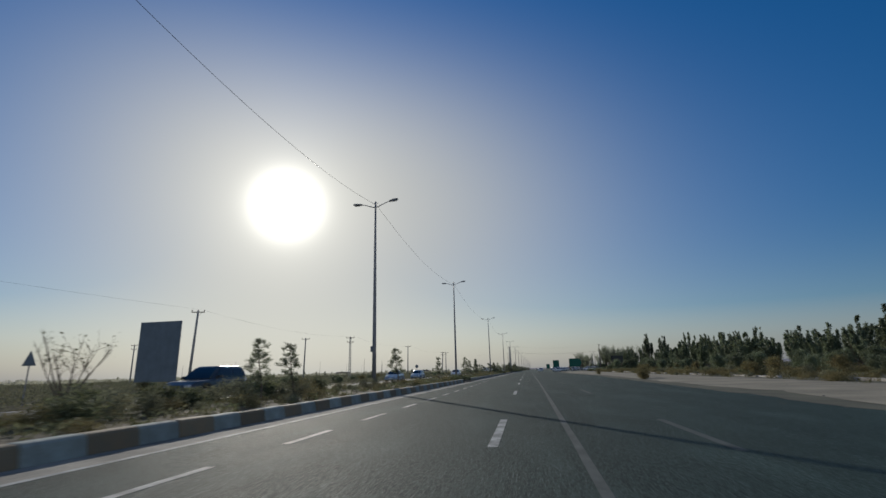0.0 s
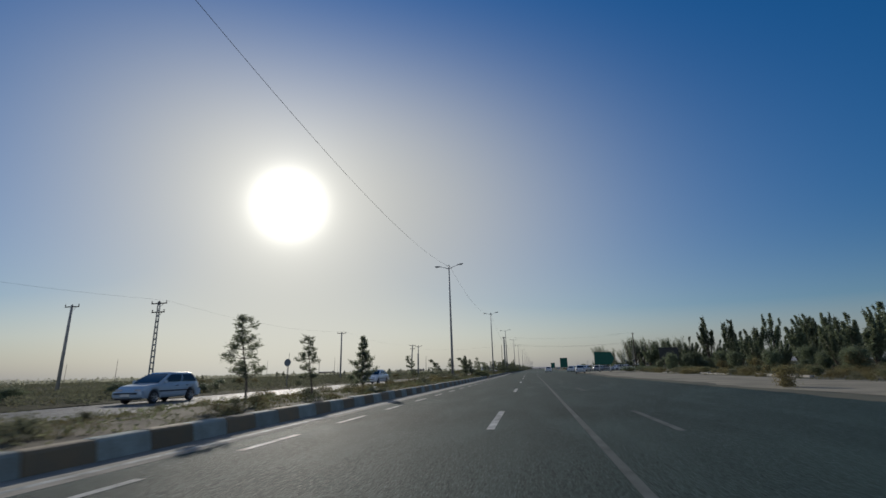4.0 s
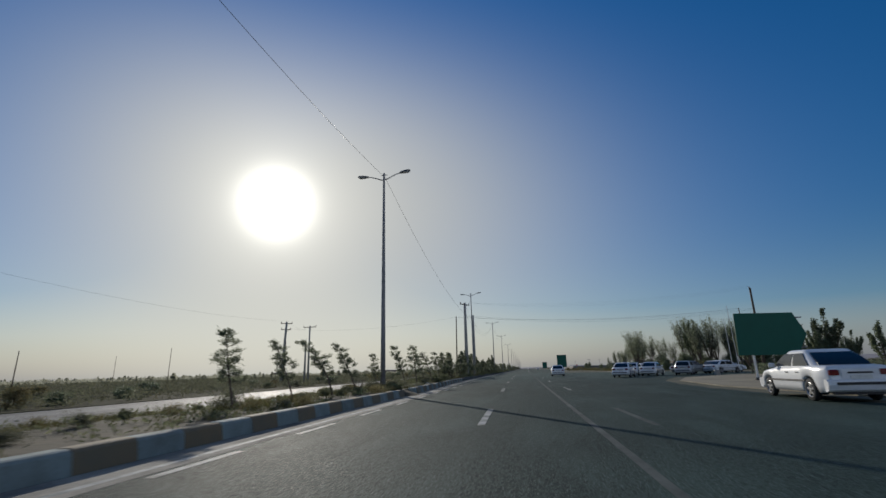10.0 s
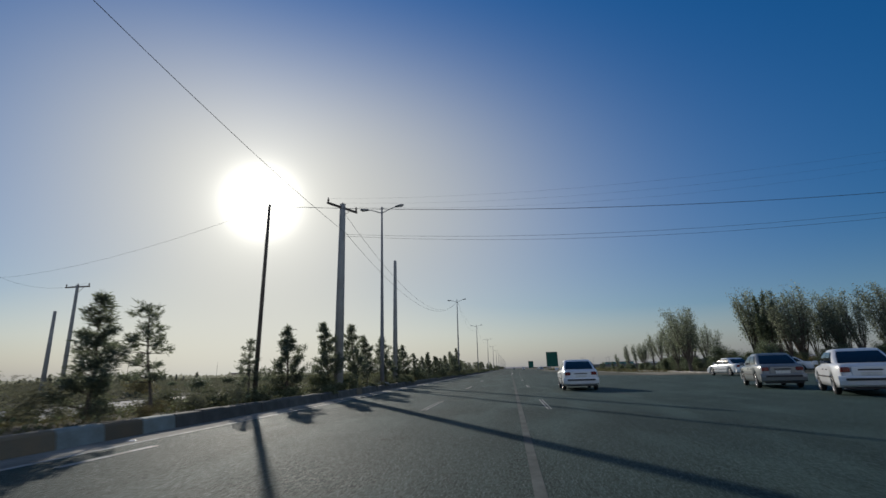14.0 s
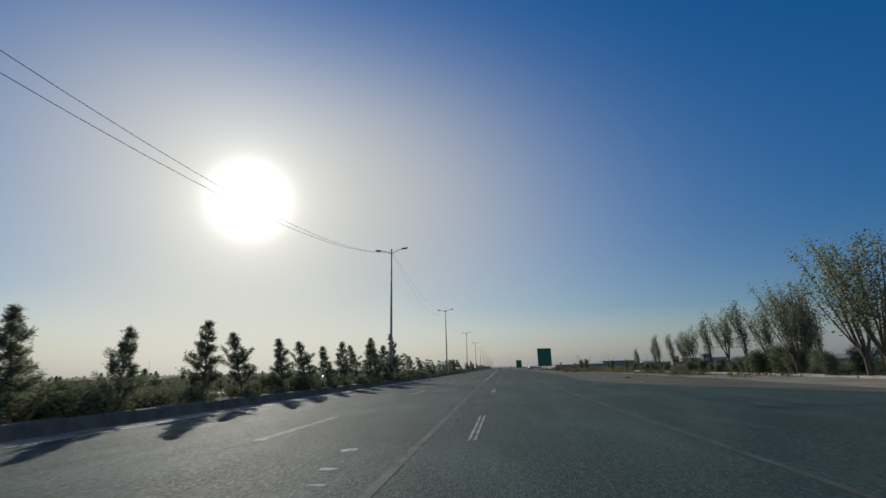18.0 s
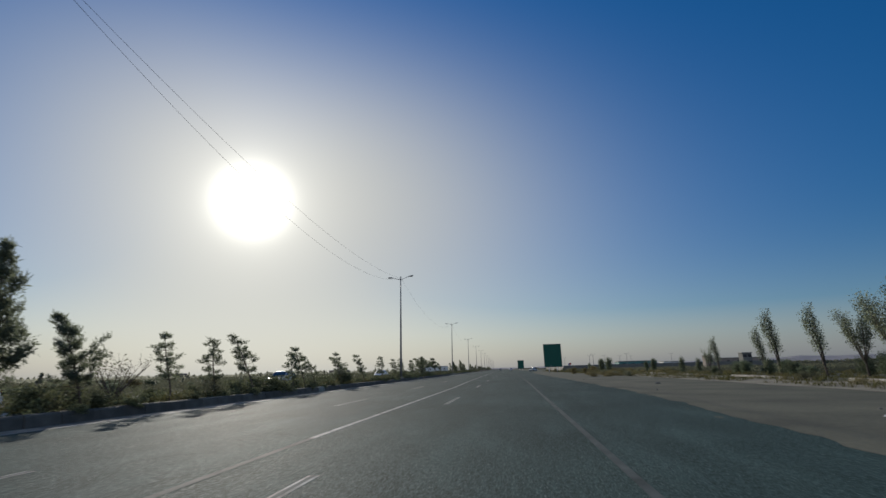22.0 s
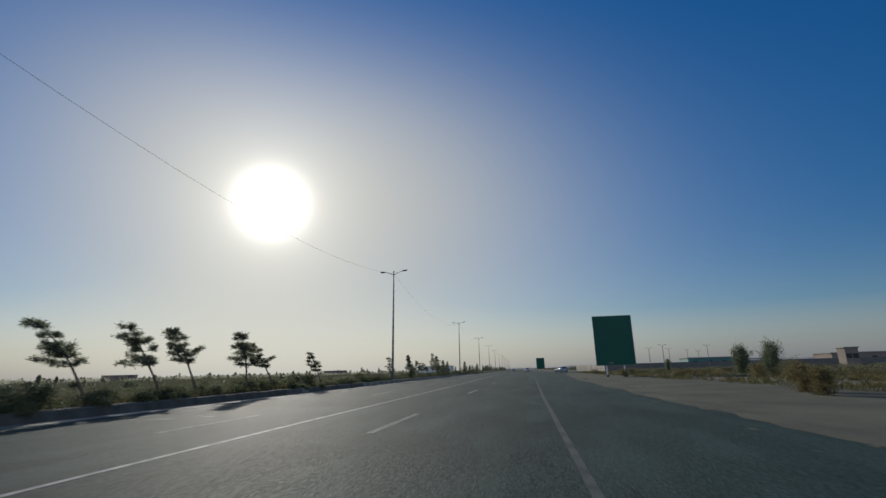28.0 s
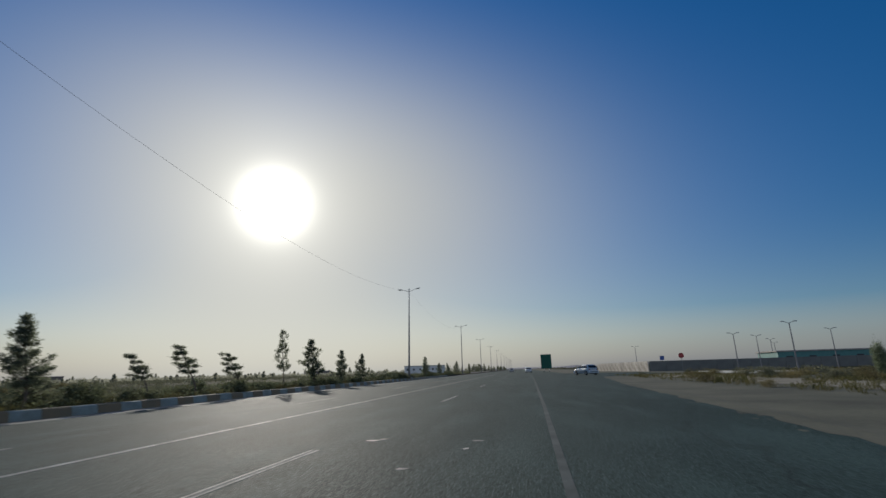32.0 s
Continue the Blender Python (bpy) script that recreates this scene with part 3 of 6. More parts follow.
def street_lamp(label):
    lamp = thing("street_lamp", label, "street lamp", group="street lamps along the median")
    pole = part("pole", Shape().tube([(0, 0, -0.1), (0, 0, 3), (0, 0, 8), (0, 0, LAMP_TOP + 0.25)], [0.145, 0.125, 0.092, 0.058], 12), M_GALV, lamp, smooth=True)
    part("plinth", Shape().box((0, 0, -0.06), (0.75, 0.75, 0.42), bevel=0.03), M_CONCRETE, lamp, "rough concrete plinth")
    part("base_plate", Shape().box((0, 0, 0.17), (0.42, 0.42, 0.06), bevel=0.012), M_GALV, lamp)
    for sx in (-1, 1):
        for sy in (-1, 1):
            part("bolt", Shape().tube([(sx * 0.16, sy * 0.16, 0.18), (sx * 0.16, sy * 0.16, 0.28)], 0.016, 6), M_GALV, lamp)
    part("clamp", Shape().tube([(0, 0, 5.9), (0, 0, 5.98)], 0.115, 12), M_LAMPHEAD, lamp)
    part("cable_bracket", Shape().tube([(-0.2, 0, LAMP_TOP + 0.12), (0.2, 0, LAMP_TOP + 0.12)], 0.018, 6), M_LAMPHEAD, lamp)
    for sx in (-1, 1):
        pts = [(sx * r, 0, LAMP_TOP - 0.2 + h) for r, h in ((0, 0), (0.2, 0.05 + sx * 0.01), (0.5, 0.18 + sx * 0.025), (0.8, 0.29 + sx * 0.04), (1.05, 0.34 + sx * 0.0525))]
        part("arm", Shape().tube(pts, [0.04, 0.036, 0.032, 0.03, 0.028], 8), M_GALV, lamp, smooth=True)
        head = Shape()
        prof = [(0.98, 0.05, 0.05), (1.07, 0.11, 0.075), (1.28, 0.16, 0.09), (1.54, 0.15, 0.075), (1.64, 0.09, 0.04)]
        rings = []
        for r, w, h in prof:
            z = LAMP_TOP + 0.14 + (r - 0.98) * 0.12 + sx * r * 0.05
            rings += [(sx * r, -w, z - 0.03), (sx * r, -w * 0.8, z + h * 0.6), (sx * r, 0, z + h), (sx * r, w * 0.8, z + h * 0.6), (sx * r, w, z - 0.03), (sx * r, 0, z - 0.05)]
        head.add(rings, [(6 * k + i, 6 * k + (i + 1) % 6, 6 * k + 6 + (i + 1) % 6, 6 * k + 6 + i) for k in range(4) for i in range(6)] + [tuple(range(6)), tuple(range(24, 30))])
        hd = part("lamp_head", head, M_LAMPHEAD, lamp, "grey cobra lamp head", smooth=True)
        part("glass", Shape().box((sx * 1.36, 0, LAMP_TOP + 0.125 + sx * 0.068), (0.36, 0.2, 0.04), bevel=0.015), M_LAMPGLASS, hd, "pale glass lens")
    return lamp


lamp0 = street_lamp("tall grey twin-arm street lamp on the planted median")
lamp0.matrix_basis = pose(along(LAMP_X, LAMP_Y[0]), LAMP_Y[0], 0.27)
lean = [0, 0.2, -0.3, 0.1, -0.3, 0.3, 0.0, 0.7, 0.5, 0.2]
for i, y in enumerate(LAMP_Y[1:]):
    lamp = copy_thing(lamp0, pose(along(LAMP_X, y), y, 0.27, 0, lean[i] if i < len(lean) else 0, 0))
    if i == 0:
        part("junction_box", Shape().box((-0.15, 0, 2.4), (0.16, 0.24, 0.36), bevel=0.02), M_LAMPHEAD, lamp, "small grey metal junction box")


def cable(name, a, b, sag, r=0.012, label="", group="", n=14):
    a, b = Vector(a), Vector(b)
    pts = [a.lerp(b, k / n) - Vector((0, 0, sag * 4 * (k / n) * (1 - k / n))) for k in range(n + 1)]
    return single(name, Shape().tube(pts, r, 5), M_WIRE, label, "cable", group=group)


SPANS = [(-2, 12.65, 30.5, 12.65, 1.4), (30.5, 12.65, 63.35, 12.65, 1.0), (63.35, 12.65, 112.05, 12.65, 1.5), (112.05, 12.65, 161.35, 12.65, 1.6), (161.35, 12.65, 201.6, 8.6, 1.1), (201.6, 8.6, 259.14, 12.65, 2.9), (201.6, 9.6, 259.14, 12.65, 3.1),
         (259.14, 12.65, 310.15, 12.65, 1.65), (259.14, 12.6, 310.15, 12.6, 2.8), (310.15, 12.65, 374.49, 12.65, 2.8), (374.49, 12.65, 439.47, 12.65, 2.4), (439.47, 12.65, 501.2, 12.65, 2.2)]
for ya, za, yb, zb, sag in SPANS:
    cable("overhead_cable", (along(LAMP_X, ya) + 0.1, ya, za), (along(LAMP_X, yb) + 0.1, yb, zb), sag, 0.009 if yb < 300 else 0.0065, "thin black overhead cable strung along the street lamps", "cables between street lamps", 24)


# ---------------------------------------------------------------- utility poles and their wires
def utility_pole(x, y, h, label, arms=1, steel=False, lean=0.0, mat=None, r=0.19, z=0.0, group="utility poles in the field", armlen=1.9, turn=0.0, leany=0.0):
    p = thing("utility_pole", label, "utility pole", group=group)
    p.matrix_basis = pose(x, y, z, leany, lean, turn)
    if steel:
        for sx in (-1, 1):
            part("leg", Shape().tube([(sx * 0.24, 0, -0.3), (sx * 0.12, 0, h)], [0.085, 0.06], 6), M_CONCRETE, p)
        n = 15
        for k in range(n):
            za = h * (k + 0.5) / n
            wa = 0.24 - 0.12 * za / h
            part("rung", Shape().box((0, 0, za), (2 * wa, 0.1, 0.16), bevel=0.02), M_CONCRETE, p)
    else:
        part("shaft", Shape().tube([(0, 0, -0.3), (0, 0, h * 0.5), (0, 0, h)], [r, r * 0.82, r * 0.62], 10), mat or M_CONCRETE, p, smooth=True)
    for k in range(arms):
        za = h - 0.2 - 0.95 * k
        half = armlen / 2 * (1 - 0.15 * k)
        part("crossarm", Shape().box((0, 0, za), (2 * half, 0.1, 0.11), bevel=0.01), M_WOOD, p)
        part("strut", Shape().tube([(half * 0.55, 0.05, za), (0, 0.05, za - 0.55)], 0.018, 5), M_WOOD, p)
        for sx in (-0.94, 0.0, 0.94) if k == 0 else (-0.9, 0.9):
            part("insulator", Shape().tube([(sx * half, 0, za + 0.05), (sx * half, 0, za + 0.13), (sx * half, 0, za + 0.17), (sx * half, 0, za + 0.3)], [0.02, 0.055, 0.06, 0.03], 8), M_INSUL, p)
    return p


FIELD = [(-38.2, -45, 9.4), (-42.2, 54.0, 9.5), (-40.9, 104.2, 9.3), (-40.5, 153.8, 9.5), (-39.0, 205.2, 9.2), (-38.9, 214.4, 9.4)]
utility_pole(-42.2, 54.0, 9.5, "weathered concrete utility pole with one crossarm in the scrub", lean=2.5)
utility_pole(-40.9, 104.2, 9.3, "ladder-type concrete utility pole with two crossarms in the scrub", 2, True)
utility_pole(-40.5, 153.8, 9.5, "weathered concrete utility pole with one crossarm in the scrub", lean=0.5)
utility_pole(-39.0, 205.2, 9.2, "leaning concrete utility pole with two crossarms in the scrub", 2, lean=3.0, r=0.24)
utility_pole(-38.9, 214.4, 9.4, "concrete utility pole with a wide crossarm beside a bare pole stub", 1, armlen=2.4)
utility_pole(-38.6, 212.4, 6.8, "short bare concrete pole stub in the scrub", 0)
utility_pole(-51.7, 103.6, 9.4, "weathered concrete utility pole with one crossarm in the scrub", 1, lean=1.0)
utility_pole(-97.5, 104.2, 9.6, "distant concrete utility pole with two crossarms", 2)
for x, y, h in ((-62, 172, 6.5), (-71, 221, 7), (-58, 181, 4.6), (-120, 260, 8), (-132, 330, 8), (-150, 410, 8.5), (-31, 190.5, 5.2), (-120, 180, 7), (-140, 120, 6), (-160, 200, 7)):
    utility_pole(x, y, h, "thin dark wooden pole standing in the scrub", 0, mat=M_WOOD, r=0.07, lean=1.5)
for a, b in zip(FIELD[:-1], FIELD[1:]):
    for dx in (0.85,):
        cable("overhead_wire", (a[0] + dx, a[1], a[2] + 0.1), (b[0] + dx, b[1], b[2] + 0.1), 1.0, 0.006, "thin dark power wire sagging between field poles", "field power wires")

# the crossing line at the junction
utility_pole(-9.95, 201.6, 10.0, "thick tapered concrete power pole with a steel crossarm on the median", 1, r=0.26, z=0.27, group="poles at the junction", turn=62, armlen=2.2, lean=0.0)
utility_pole(-10.2, 215.2, 9.8, "thick dark concrete pole without crossarm among median pines", 0, r=0.2, z=0.27, mat=M_CONCRETE, group="poles at the junction")
utility_pole(-10.3, 194.0, 7.35, "thin leaning dark wooden pole on the median", 0, r=0.09, mat=M_WOOD, z=0.27, group="poles at the junction", lean=0.9)
# right-hand pole takes the dark wood colour to look backlit
utility_pole(25.0, 196.8, 9.7, "tall weathered power pole with crossarm beside the parking area, backlit darkness put into its colour", 1, r=0.17, mat=M_WOOD, group="poles at the junction", turn=62)
for k, dx in enumerate((-0.9, 0.0, 0.9)):
    cable("overhead_wire", (-9.95 + dx * 0.47, 201.6 + dx * 0.88, 10.35), (25 + dx * 0.47, 196.8 + dx * 0.88, 9.9), 1.0 + 0.1 * k, 0.0025, "thin power wire crossing high over the road", "wires over the road", 24)
for k in range(2):
    cable("overhead_wire", (-9.9, 201.5, 8.5 - 0.1 * k), (25, 196.7, 7.3 - 0.15 * k), 0.95 + 0.1 * k, 0.006, "thin power wire crossing high over the road", "wires over the road", 24)
lamp_pole = utility_pole(23.0, 195.2, 7.25, "thin dark pole with a small lamp arm beside the flagpoles", 0, r=0.08, mat=M_WOOD, group="poles at the junction", lean=-2.5)
part("lamp_arm", Shape().tube([(0, 0, 5.6), (0.25, 0, 5.85), (0.7, 0, 5.95), (1.0, 0, 5.88)], 0.022, 6), M_GALV, lamp_pole)
part("lamp_head", Shape().box((1.12, 0, 5.84), (0.34, 0.15, 0.09), bevel=0.03), M_LAMPHEAD, lamp_pole, "small grey lamp head")
cable("overhead_wire", (-10.19, 194.0, 7.55), (22.7, 195.2, 7.2), 0.75, 0.009, "black cable crossing over the road from a leaning pole", "wires over the road", 24)
cable("overhead_wire", (-10.19, 194.0, 7.55), (-39.0, 205.2, 8.2), 0.8, 0.005, "thin wire running from the median to the field poles", "wires over the road")


# ---------------------------------------------------------------- signs
def panel(sh, poly, y, depth):
    """A flat board with the outline poly in x and z, with thickness along y."""
    n = len(poly)
    sh.add([(x, y, z) for x, z in poly] + [(x, y + depth, z) for x, z in poly], [tuple(range(n)), tuple(reversed(range(n, 2 * n)))] + [(i, i + n, (i + 1) % n + n, (i + 1) % n) for i in range(n)])
    return sh


def board(name, label, category, x0, x1, z0, z1, y, face, posts, postmat=M_WHITE, tilt=0.0, poly=None, border=0.0, ground=-0.03, group="", rz=0.0, r=0.07):
    cx = (x0 + x1) / 2
    t = thing(name, label, category, at=(cx, y, 0), rz=rz, group=group)
    w = (x1 - x0) / 2
    poly = [(px - cx, pz) for px, pz in poly] if poly else [(-w, z0), (w, z0), (w, z1), (-w, z1)]
    part("panel", panel(Shape(), poly, 0, 0.05), face, t)
    for k in range(3):
        z = z0 + (z1 - z0) * (0.15 + 0.35 * k)
        part("rail", Shape().box((0, 0.085, z), (2 * w * 0.96, 0.06, 0.08)), M_GALV, t)
    for px in posts:
        p = part("post", Shape().tube([(px - cx, 0.17, ground - 0.1), (px - cx, 0.17, z0 + (z1 - z0) * 0.9)], r, 8), postmat, t)
        part("footing", Shape().box((px - cx, 0.17, ground + 0.06), (0.34, 0.34, 0.3), bevel=0.03), M_BLACKBOARD, p)
    if border:
        for sx in (-1, 1):
            part("edge_trim", Shape().box((sx * w, 0.02, (z0 + z1) / 2), (border, 0.075, z1 - z0)), M_GALV, t)
        for zz in (z0, z1):
            part("edge_trim", Shape().box((0, 0.02, zz), (2 * w, 0.075, border)), M_GALV, t)
    return t


big = board("direction_sign", "very large blank green road sign on white posts beside the road", "road sign", 13.6, 18.1, 1.28, 7.1, 380.6, M_GREEN, (14.75, 16.8), border=0.05, group="green road signs", r=0.09)
part("reflector_strip", Shape().box((-0.55, -0.012, 1.55), (0.5, 0.012, 0.16)), M_SIGNBACK, big, "small pale label strip")
board("direction_sign", "green arrow-shaped road sign pointing to the side road", "road sign", 11.35, 15.4, 1.55, 4.2, 168.8, M_GREEN, (12.2, 14.4),
      poly=[(11.25, 1.55), (14.7, 1.5), (15.42, 2.75), (14.8, 4.12), (11.35, 4.2)], group="green road signs")
board("direction_sign", "distant tall green road sign beside the road", "road sign", 12.3, 15.9, 1.0, 5.8, 547.0, M_GREEN, (13.2, 15.0), group="green road signs", border=0.04)
board("billboard", "dark blank billboard standing among trees", "billboard", 25.5, 29.3, 2.3, 4.75, 172.5, M_BLACKBOARD, (26.3, 28.6), postmat=M_WOOD, rz=-12)
board("billboard", "large grey-blue billboard seen from behind in the scrub", "billboard", -35.9, -31.6, 0.9, 6.3, 38.8, M_SIGNBACK, (-35.0, -32.4), postmat=M_WOOD, ground=0.0)


def small_sign(x, y, h, label, shape, mat, r=0.35, z=0.0):
    t = thing("traffic_sign", label, "traffic sign", at=(x, y, z))
    part("post", Shape().tube([(0, 0.03, -0.2), (0, 0.03, h)], 0.03, 8), M_GALV, t)
    n = {"round": 20, "triangle": 3, "square": 4}[shape]
    a0 = {"round": 0, "triangle": math.pi / 2, "square": math.pi / 4}[shape]
    part("plate", panel(Shape(), [(r * math.cos(a0 + 2 * math.pi * k / n), h - r * 0.4 + r * math.sin(a0 + 2 * math.pi * k / n)) for k in range(n)], 0, 0.02), mat, t)


small_sign(-25.5, 104.5, 2.5, "round road sign seen from behind on a thin post", "round", M_SIGNBACK, 0.36)
small_sign(-25.0, 20.3, 2.4, "triangular road sign seen from behind on a thin post", "triangle", M_SIGNBACK, 0.5)
small_sign(30.0, 452.0, 2.6, "round red road sign on a thin post", "round", M_RED, 0.4)
small_sign(32.0, 470.0, 2.6, "square blue road sign on a thin post", "square", M_BLUE, 0.55)


# ---------------------------------------------------------------- trees
def needles(centres, out, length, per, r):
    """Bunches of thin needles that fan outwards and upwards from each shoot tip."""
    c, o = np.repeat(centres, per, 0), np.repeat(out, per, 0)
    d = r.normal(size=c.shape) + o * 0.9 + np.array([0, 0, 0.35])
    d /= np.linalg.norm(d, axis=1)[:, None]
    w = np.cross(d, r.normal(size=c.shape))
    w /= np.linalg.norm(w, axis=1)[:, None] + 1e-9
    ln = length * r.uniform(0.6, 1.25, (len(c), 1))
    mid = c + r.normal(size=c.shape) * np.array([0.055, 0.055, 0.045]) + d * ln * 0.45
    return np.stack([mid - d * ln * 0.5, mid - w * ln * 0.1, mid + d * ln * 0.5, mid + w * ln * 0.1], 1)


def pine_meshes(seed, h, lean, boughs, width, skew=0.0, bare=0.15, shoots=3, levels=10, per=26, cone=True):
    """Trunk and needle crown of a young roadside pine: uneven whorls of boughs that carry needle pads at their ends, with gaps between."""
    r = np.random.default_rng(seed)
    trunk, crown = Shape(), Shape()
    bend = lambda z: (lean * max(0.0, z / h) ** 1.55 + 0.03 * math.sin(2.2 * z + seed), 0.04 * math.sin(1.7 * z + seed))
    pts = [(*bend(z), z) for z in np.linspace(-0.1, h * 0.97, 11)]
    trunk.tube(pts, [0.042 * h / 3 * (1 - 0.85 * k / 10) + 0.006 for k in range(11)], 7)
    tufts, outs = [], []
    for k in range(levels):
        f = min(1.0, max(0.0, (k + r.uniform(-0.5, 0.5)) / (levels - 1)))
        z = h * (bare + (0.97 - bare) * f)
        reach = (width * (1 - f) ** 0.92 * (0.75 + 0.25 * min(1.0, f * 3.5)) + 0.05) if cone else width * (0.75 + 0.25 * math.sin(math.pi * f)) * (1 - 0.6 * f) + 0.08
        n = max(3, round(boughs * (1 - 0.4 * f)))
        heavy = r.uniform(0, 6.28)
        for j in range(n):
            a = 2 * math.pi * (j + r.uniform(-0.4, 0.4)) / n + k * 1.9
            ln = reach * r.uniform(0.4, 1.2) * (1 + 0.35 * math.cos(a - heavy))
            base = np.array([*bend(z), z])
            tip = base + np.array([ln * math.cos(a) + skew * ln, ln * math.sin(a), ln * (r.uniform(0.25, 1.15) if cone else r.uniform(0.15, 0.6))])
            mid = base * 0.5 + tip * 0.5 - np.array([0, 0, 0.08 * ln])
            trunk.tube([base, mid, tip], [0.013, 0.009, 0.004], 4, False)
            way = (tip - base) / max(0.05, np.linalg.norm(tip - base))
            side = np.array([-way[1], way[0], 0.0])
            m = max(2, round(shoots * (0.5 + ln / 0.5)))
            for q in range(m):
                g_ = 1.02 - 0.62 * (q / m) * r.uniform(0.75, 1.1)
                off = side * r.uniform(-1, 1) * 0.16 * ln
                tufts.append(base + (tip - base) * g_ + off + np.array([0, 0, r.uniform(-0.01, 0.05)]))
                outs.append(way + side * np.sign(off @ side) * 0.4)
    for q in range(4):
        tufts.append(np.array([*bend(h * (0.93 + 0.02 * q)), h * (0.93 + 0.02 * q)]))
        outs.append(np.array([0, 0, 1.0]))
    crown.quads(needles(np.array(tufts), np.array(outs), 0.15, per, r))
    return trunk.mesh("trunk", M_BARK), crown.mesh("crown", M_PINE)


def vase_tree_meshes(seed, h, spread, lean, tufts_per, per, leaf, mat, fork=0.18, stems=6, tuft=0.22):
    """A wind-combed poplar: steep limbs fanning from a short trunk, leaves in tufts along their upper part, gaps between."""
    r = np.random.default_rng(seed)
    trunk, cl = Shape(), []
    z0 = h * fork
    base = np.array([lean * 0.04, 0, z0])
    trunk.tube([(0, 0, -0.2), (lean * 0.02, 0, z0 * 0.5), base], [0.022 * h, 0.018 * h, 0.015 * h], 8)
    for k in range(stems):
        a = 2 * math.pi * (k + r.uniform(-0.3, 0.3)) / stems
        hh = h * (1.0 if k == 0 else r.uniform(0.62, 0.98))
        rad = 0.0 if k == 0 else spread * r.uniform(0.55, 1.1)
        pts = []
        for q in range(7):
            f = q / 6
            pts.append(base + np.array([math.cos(a) * rad * f ** 0.75 + lean * f ** 1.8 + 0.08 * math.sin(3 * f + k), math.sin(a) * rad * f ** 0.75, (hh - z0) * f]))
        trunk.tube(pts, [0.011 * h * (1 - 0.9 * q / 6) + 0.004 for q in range(7)], 5, False)
        for q in range(tufts_per):
            f = r.uniform(0.22, 1.0) ** 0.8
            i = min(5, int(f * 6))
            p = pts[i] + (pts[i + 1] - pts[i]) * (f * 6 - i)
            ln = spread * 0.5 * (1.2 - 1.0 * f) * r.uniform(0.35, 1.2)
            b = r.uniform(0, 6.28)
            tip = p + np.array([math.cos(b) * ln + lean * 0.08, math.sin(b) * ln, ln * r.uniform(0.6, 1.6)])
            trunk.tube([p, tip], [0.012, 0.004], 4, False)
            for g_ in (0.9, 0.4):
                cl.append((*(p + (tip - p) * g_), 1.25 - 0.8 * f))
    cl = np.array(cl)
    wide = np.repeat(cl[:, 3], per)[:, None] * tuft
    off = np.clip(r.normal(size=(len(cl) * per, 3)), -1.5, 1.5) * np.array([0.6, 0.6, 1.3])
    off[:, 0] += 0.22 * np.sign(lean) * off[:, 2]
    cen = np.repeat(cl[:, :3], per, 0) + off * wide
    crown = Shape().quads(blades(cen, leaf, rng=r, narrow=0.6))
    return trunk.mesh("trunk", M_BARK), crown.mesh("crown", mat)


def fan_tree_meshes(seed, h, spread, lean, stems, mat, leaf=0.12, per=34):
    """A thin-crowned roadside poplar: bare limbs that fan out and bend downwind, with leaf clumps strung along their upper half and sky between."""
    r = np.random.default_rng(seed)
    trunk, cl, sz = Shape(), [], []
    z0 = h * r.uniform(0.12, 0.2)
    base = np.array([lean * 0.05, 0, z0])
    trunk.tube([(0, 0, -0.2), (lean * 0.02, 0, z0 * 0.5), base], [0.016 * h, 0.014 * h, 0.012 * h], 8)
    for k in range(stems):
        a = 2 * math.pi * (k + r.uniform(-0.35, 0.35)) / stems
        rad = spread * r.uniform(0.35, 1.0)
        hh = h * (1.0 if k == 0 else r.uniform(0.68, 0.98))
        wave, ph = r.uniform(0.04, 0.12), r.uniform(0, 6.28)
        pts = [base + np.array([math.cos(a) * rad * f ** 0.8 + lean * f ** 1.7 + wave * math.sin(5 * f + ph), math.sin(a) * rad * f ** 0.8, (hh - z0) * f]) for f in np.linspace(0, 1, 8)]
        trunk.tube(pts, [0.0075 * h * (1 - 0.9 * q / 7) + 0.005 for q in range(8)], 5, False)
        for q in range(10):
            f = 0.26 + 0.74 * (q + r.uniform(0, 0.8)) / 10
            i = min(6, int(f * 7))
            p = pts[i] + (pts[i + 1] - pts[i]) * (f * 7 - i)
            b, ln = r.uniform(0, 6.28), h * r.uniform(0.03, 0.1) * (1.25 - 0.7 * f)
            tip = p + np.array([math.cos(b) * ln + lean * 0.05, math.sin(b) * ln, ln * r.uniform(0.8, 1.8)])
            trunk.tube([p, tip], [0.013, 0.004], 4, False)
            for g_ in (0.55, 1.0):
                cl.append(p + (tip - p) * g_)
                sz.append(h * r.uniform(0.02, 0.045))
    cl, sz = np.array(cl), np.array(sz)
    off = np.clip(r.normal(size=(len(cl) * per, 3)), -1.5, 1.5) * np.array([0.8, 0.8, 1.5])
    off[:, 0] += 0.25 * np.sign(lean) * off[:, 2]
    cen = np.repeat(cl, per, 0) + off * np.repeat(sz, per)[:, None]
    crown = Shape().quads(blades(cen, leaf, rng=r, narrow=0.6))
    return trunk.mesh("trunk", M_BARK), crown.mesh("crown", mat)


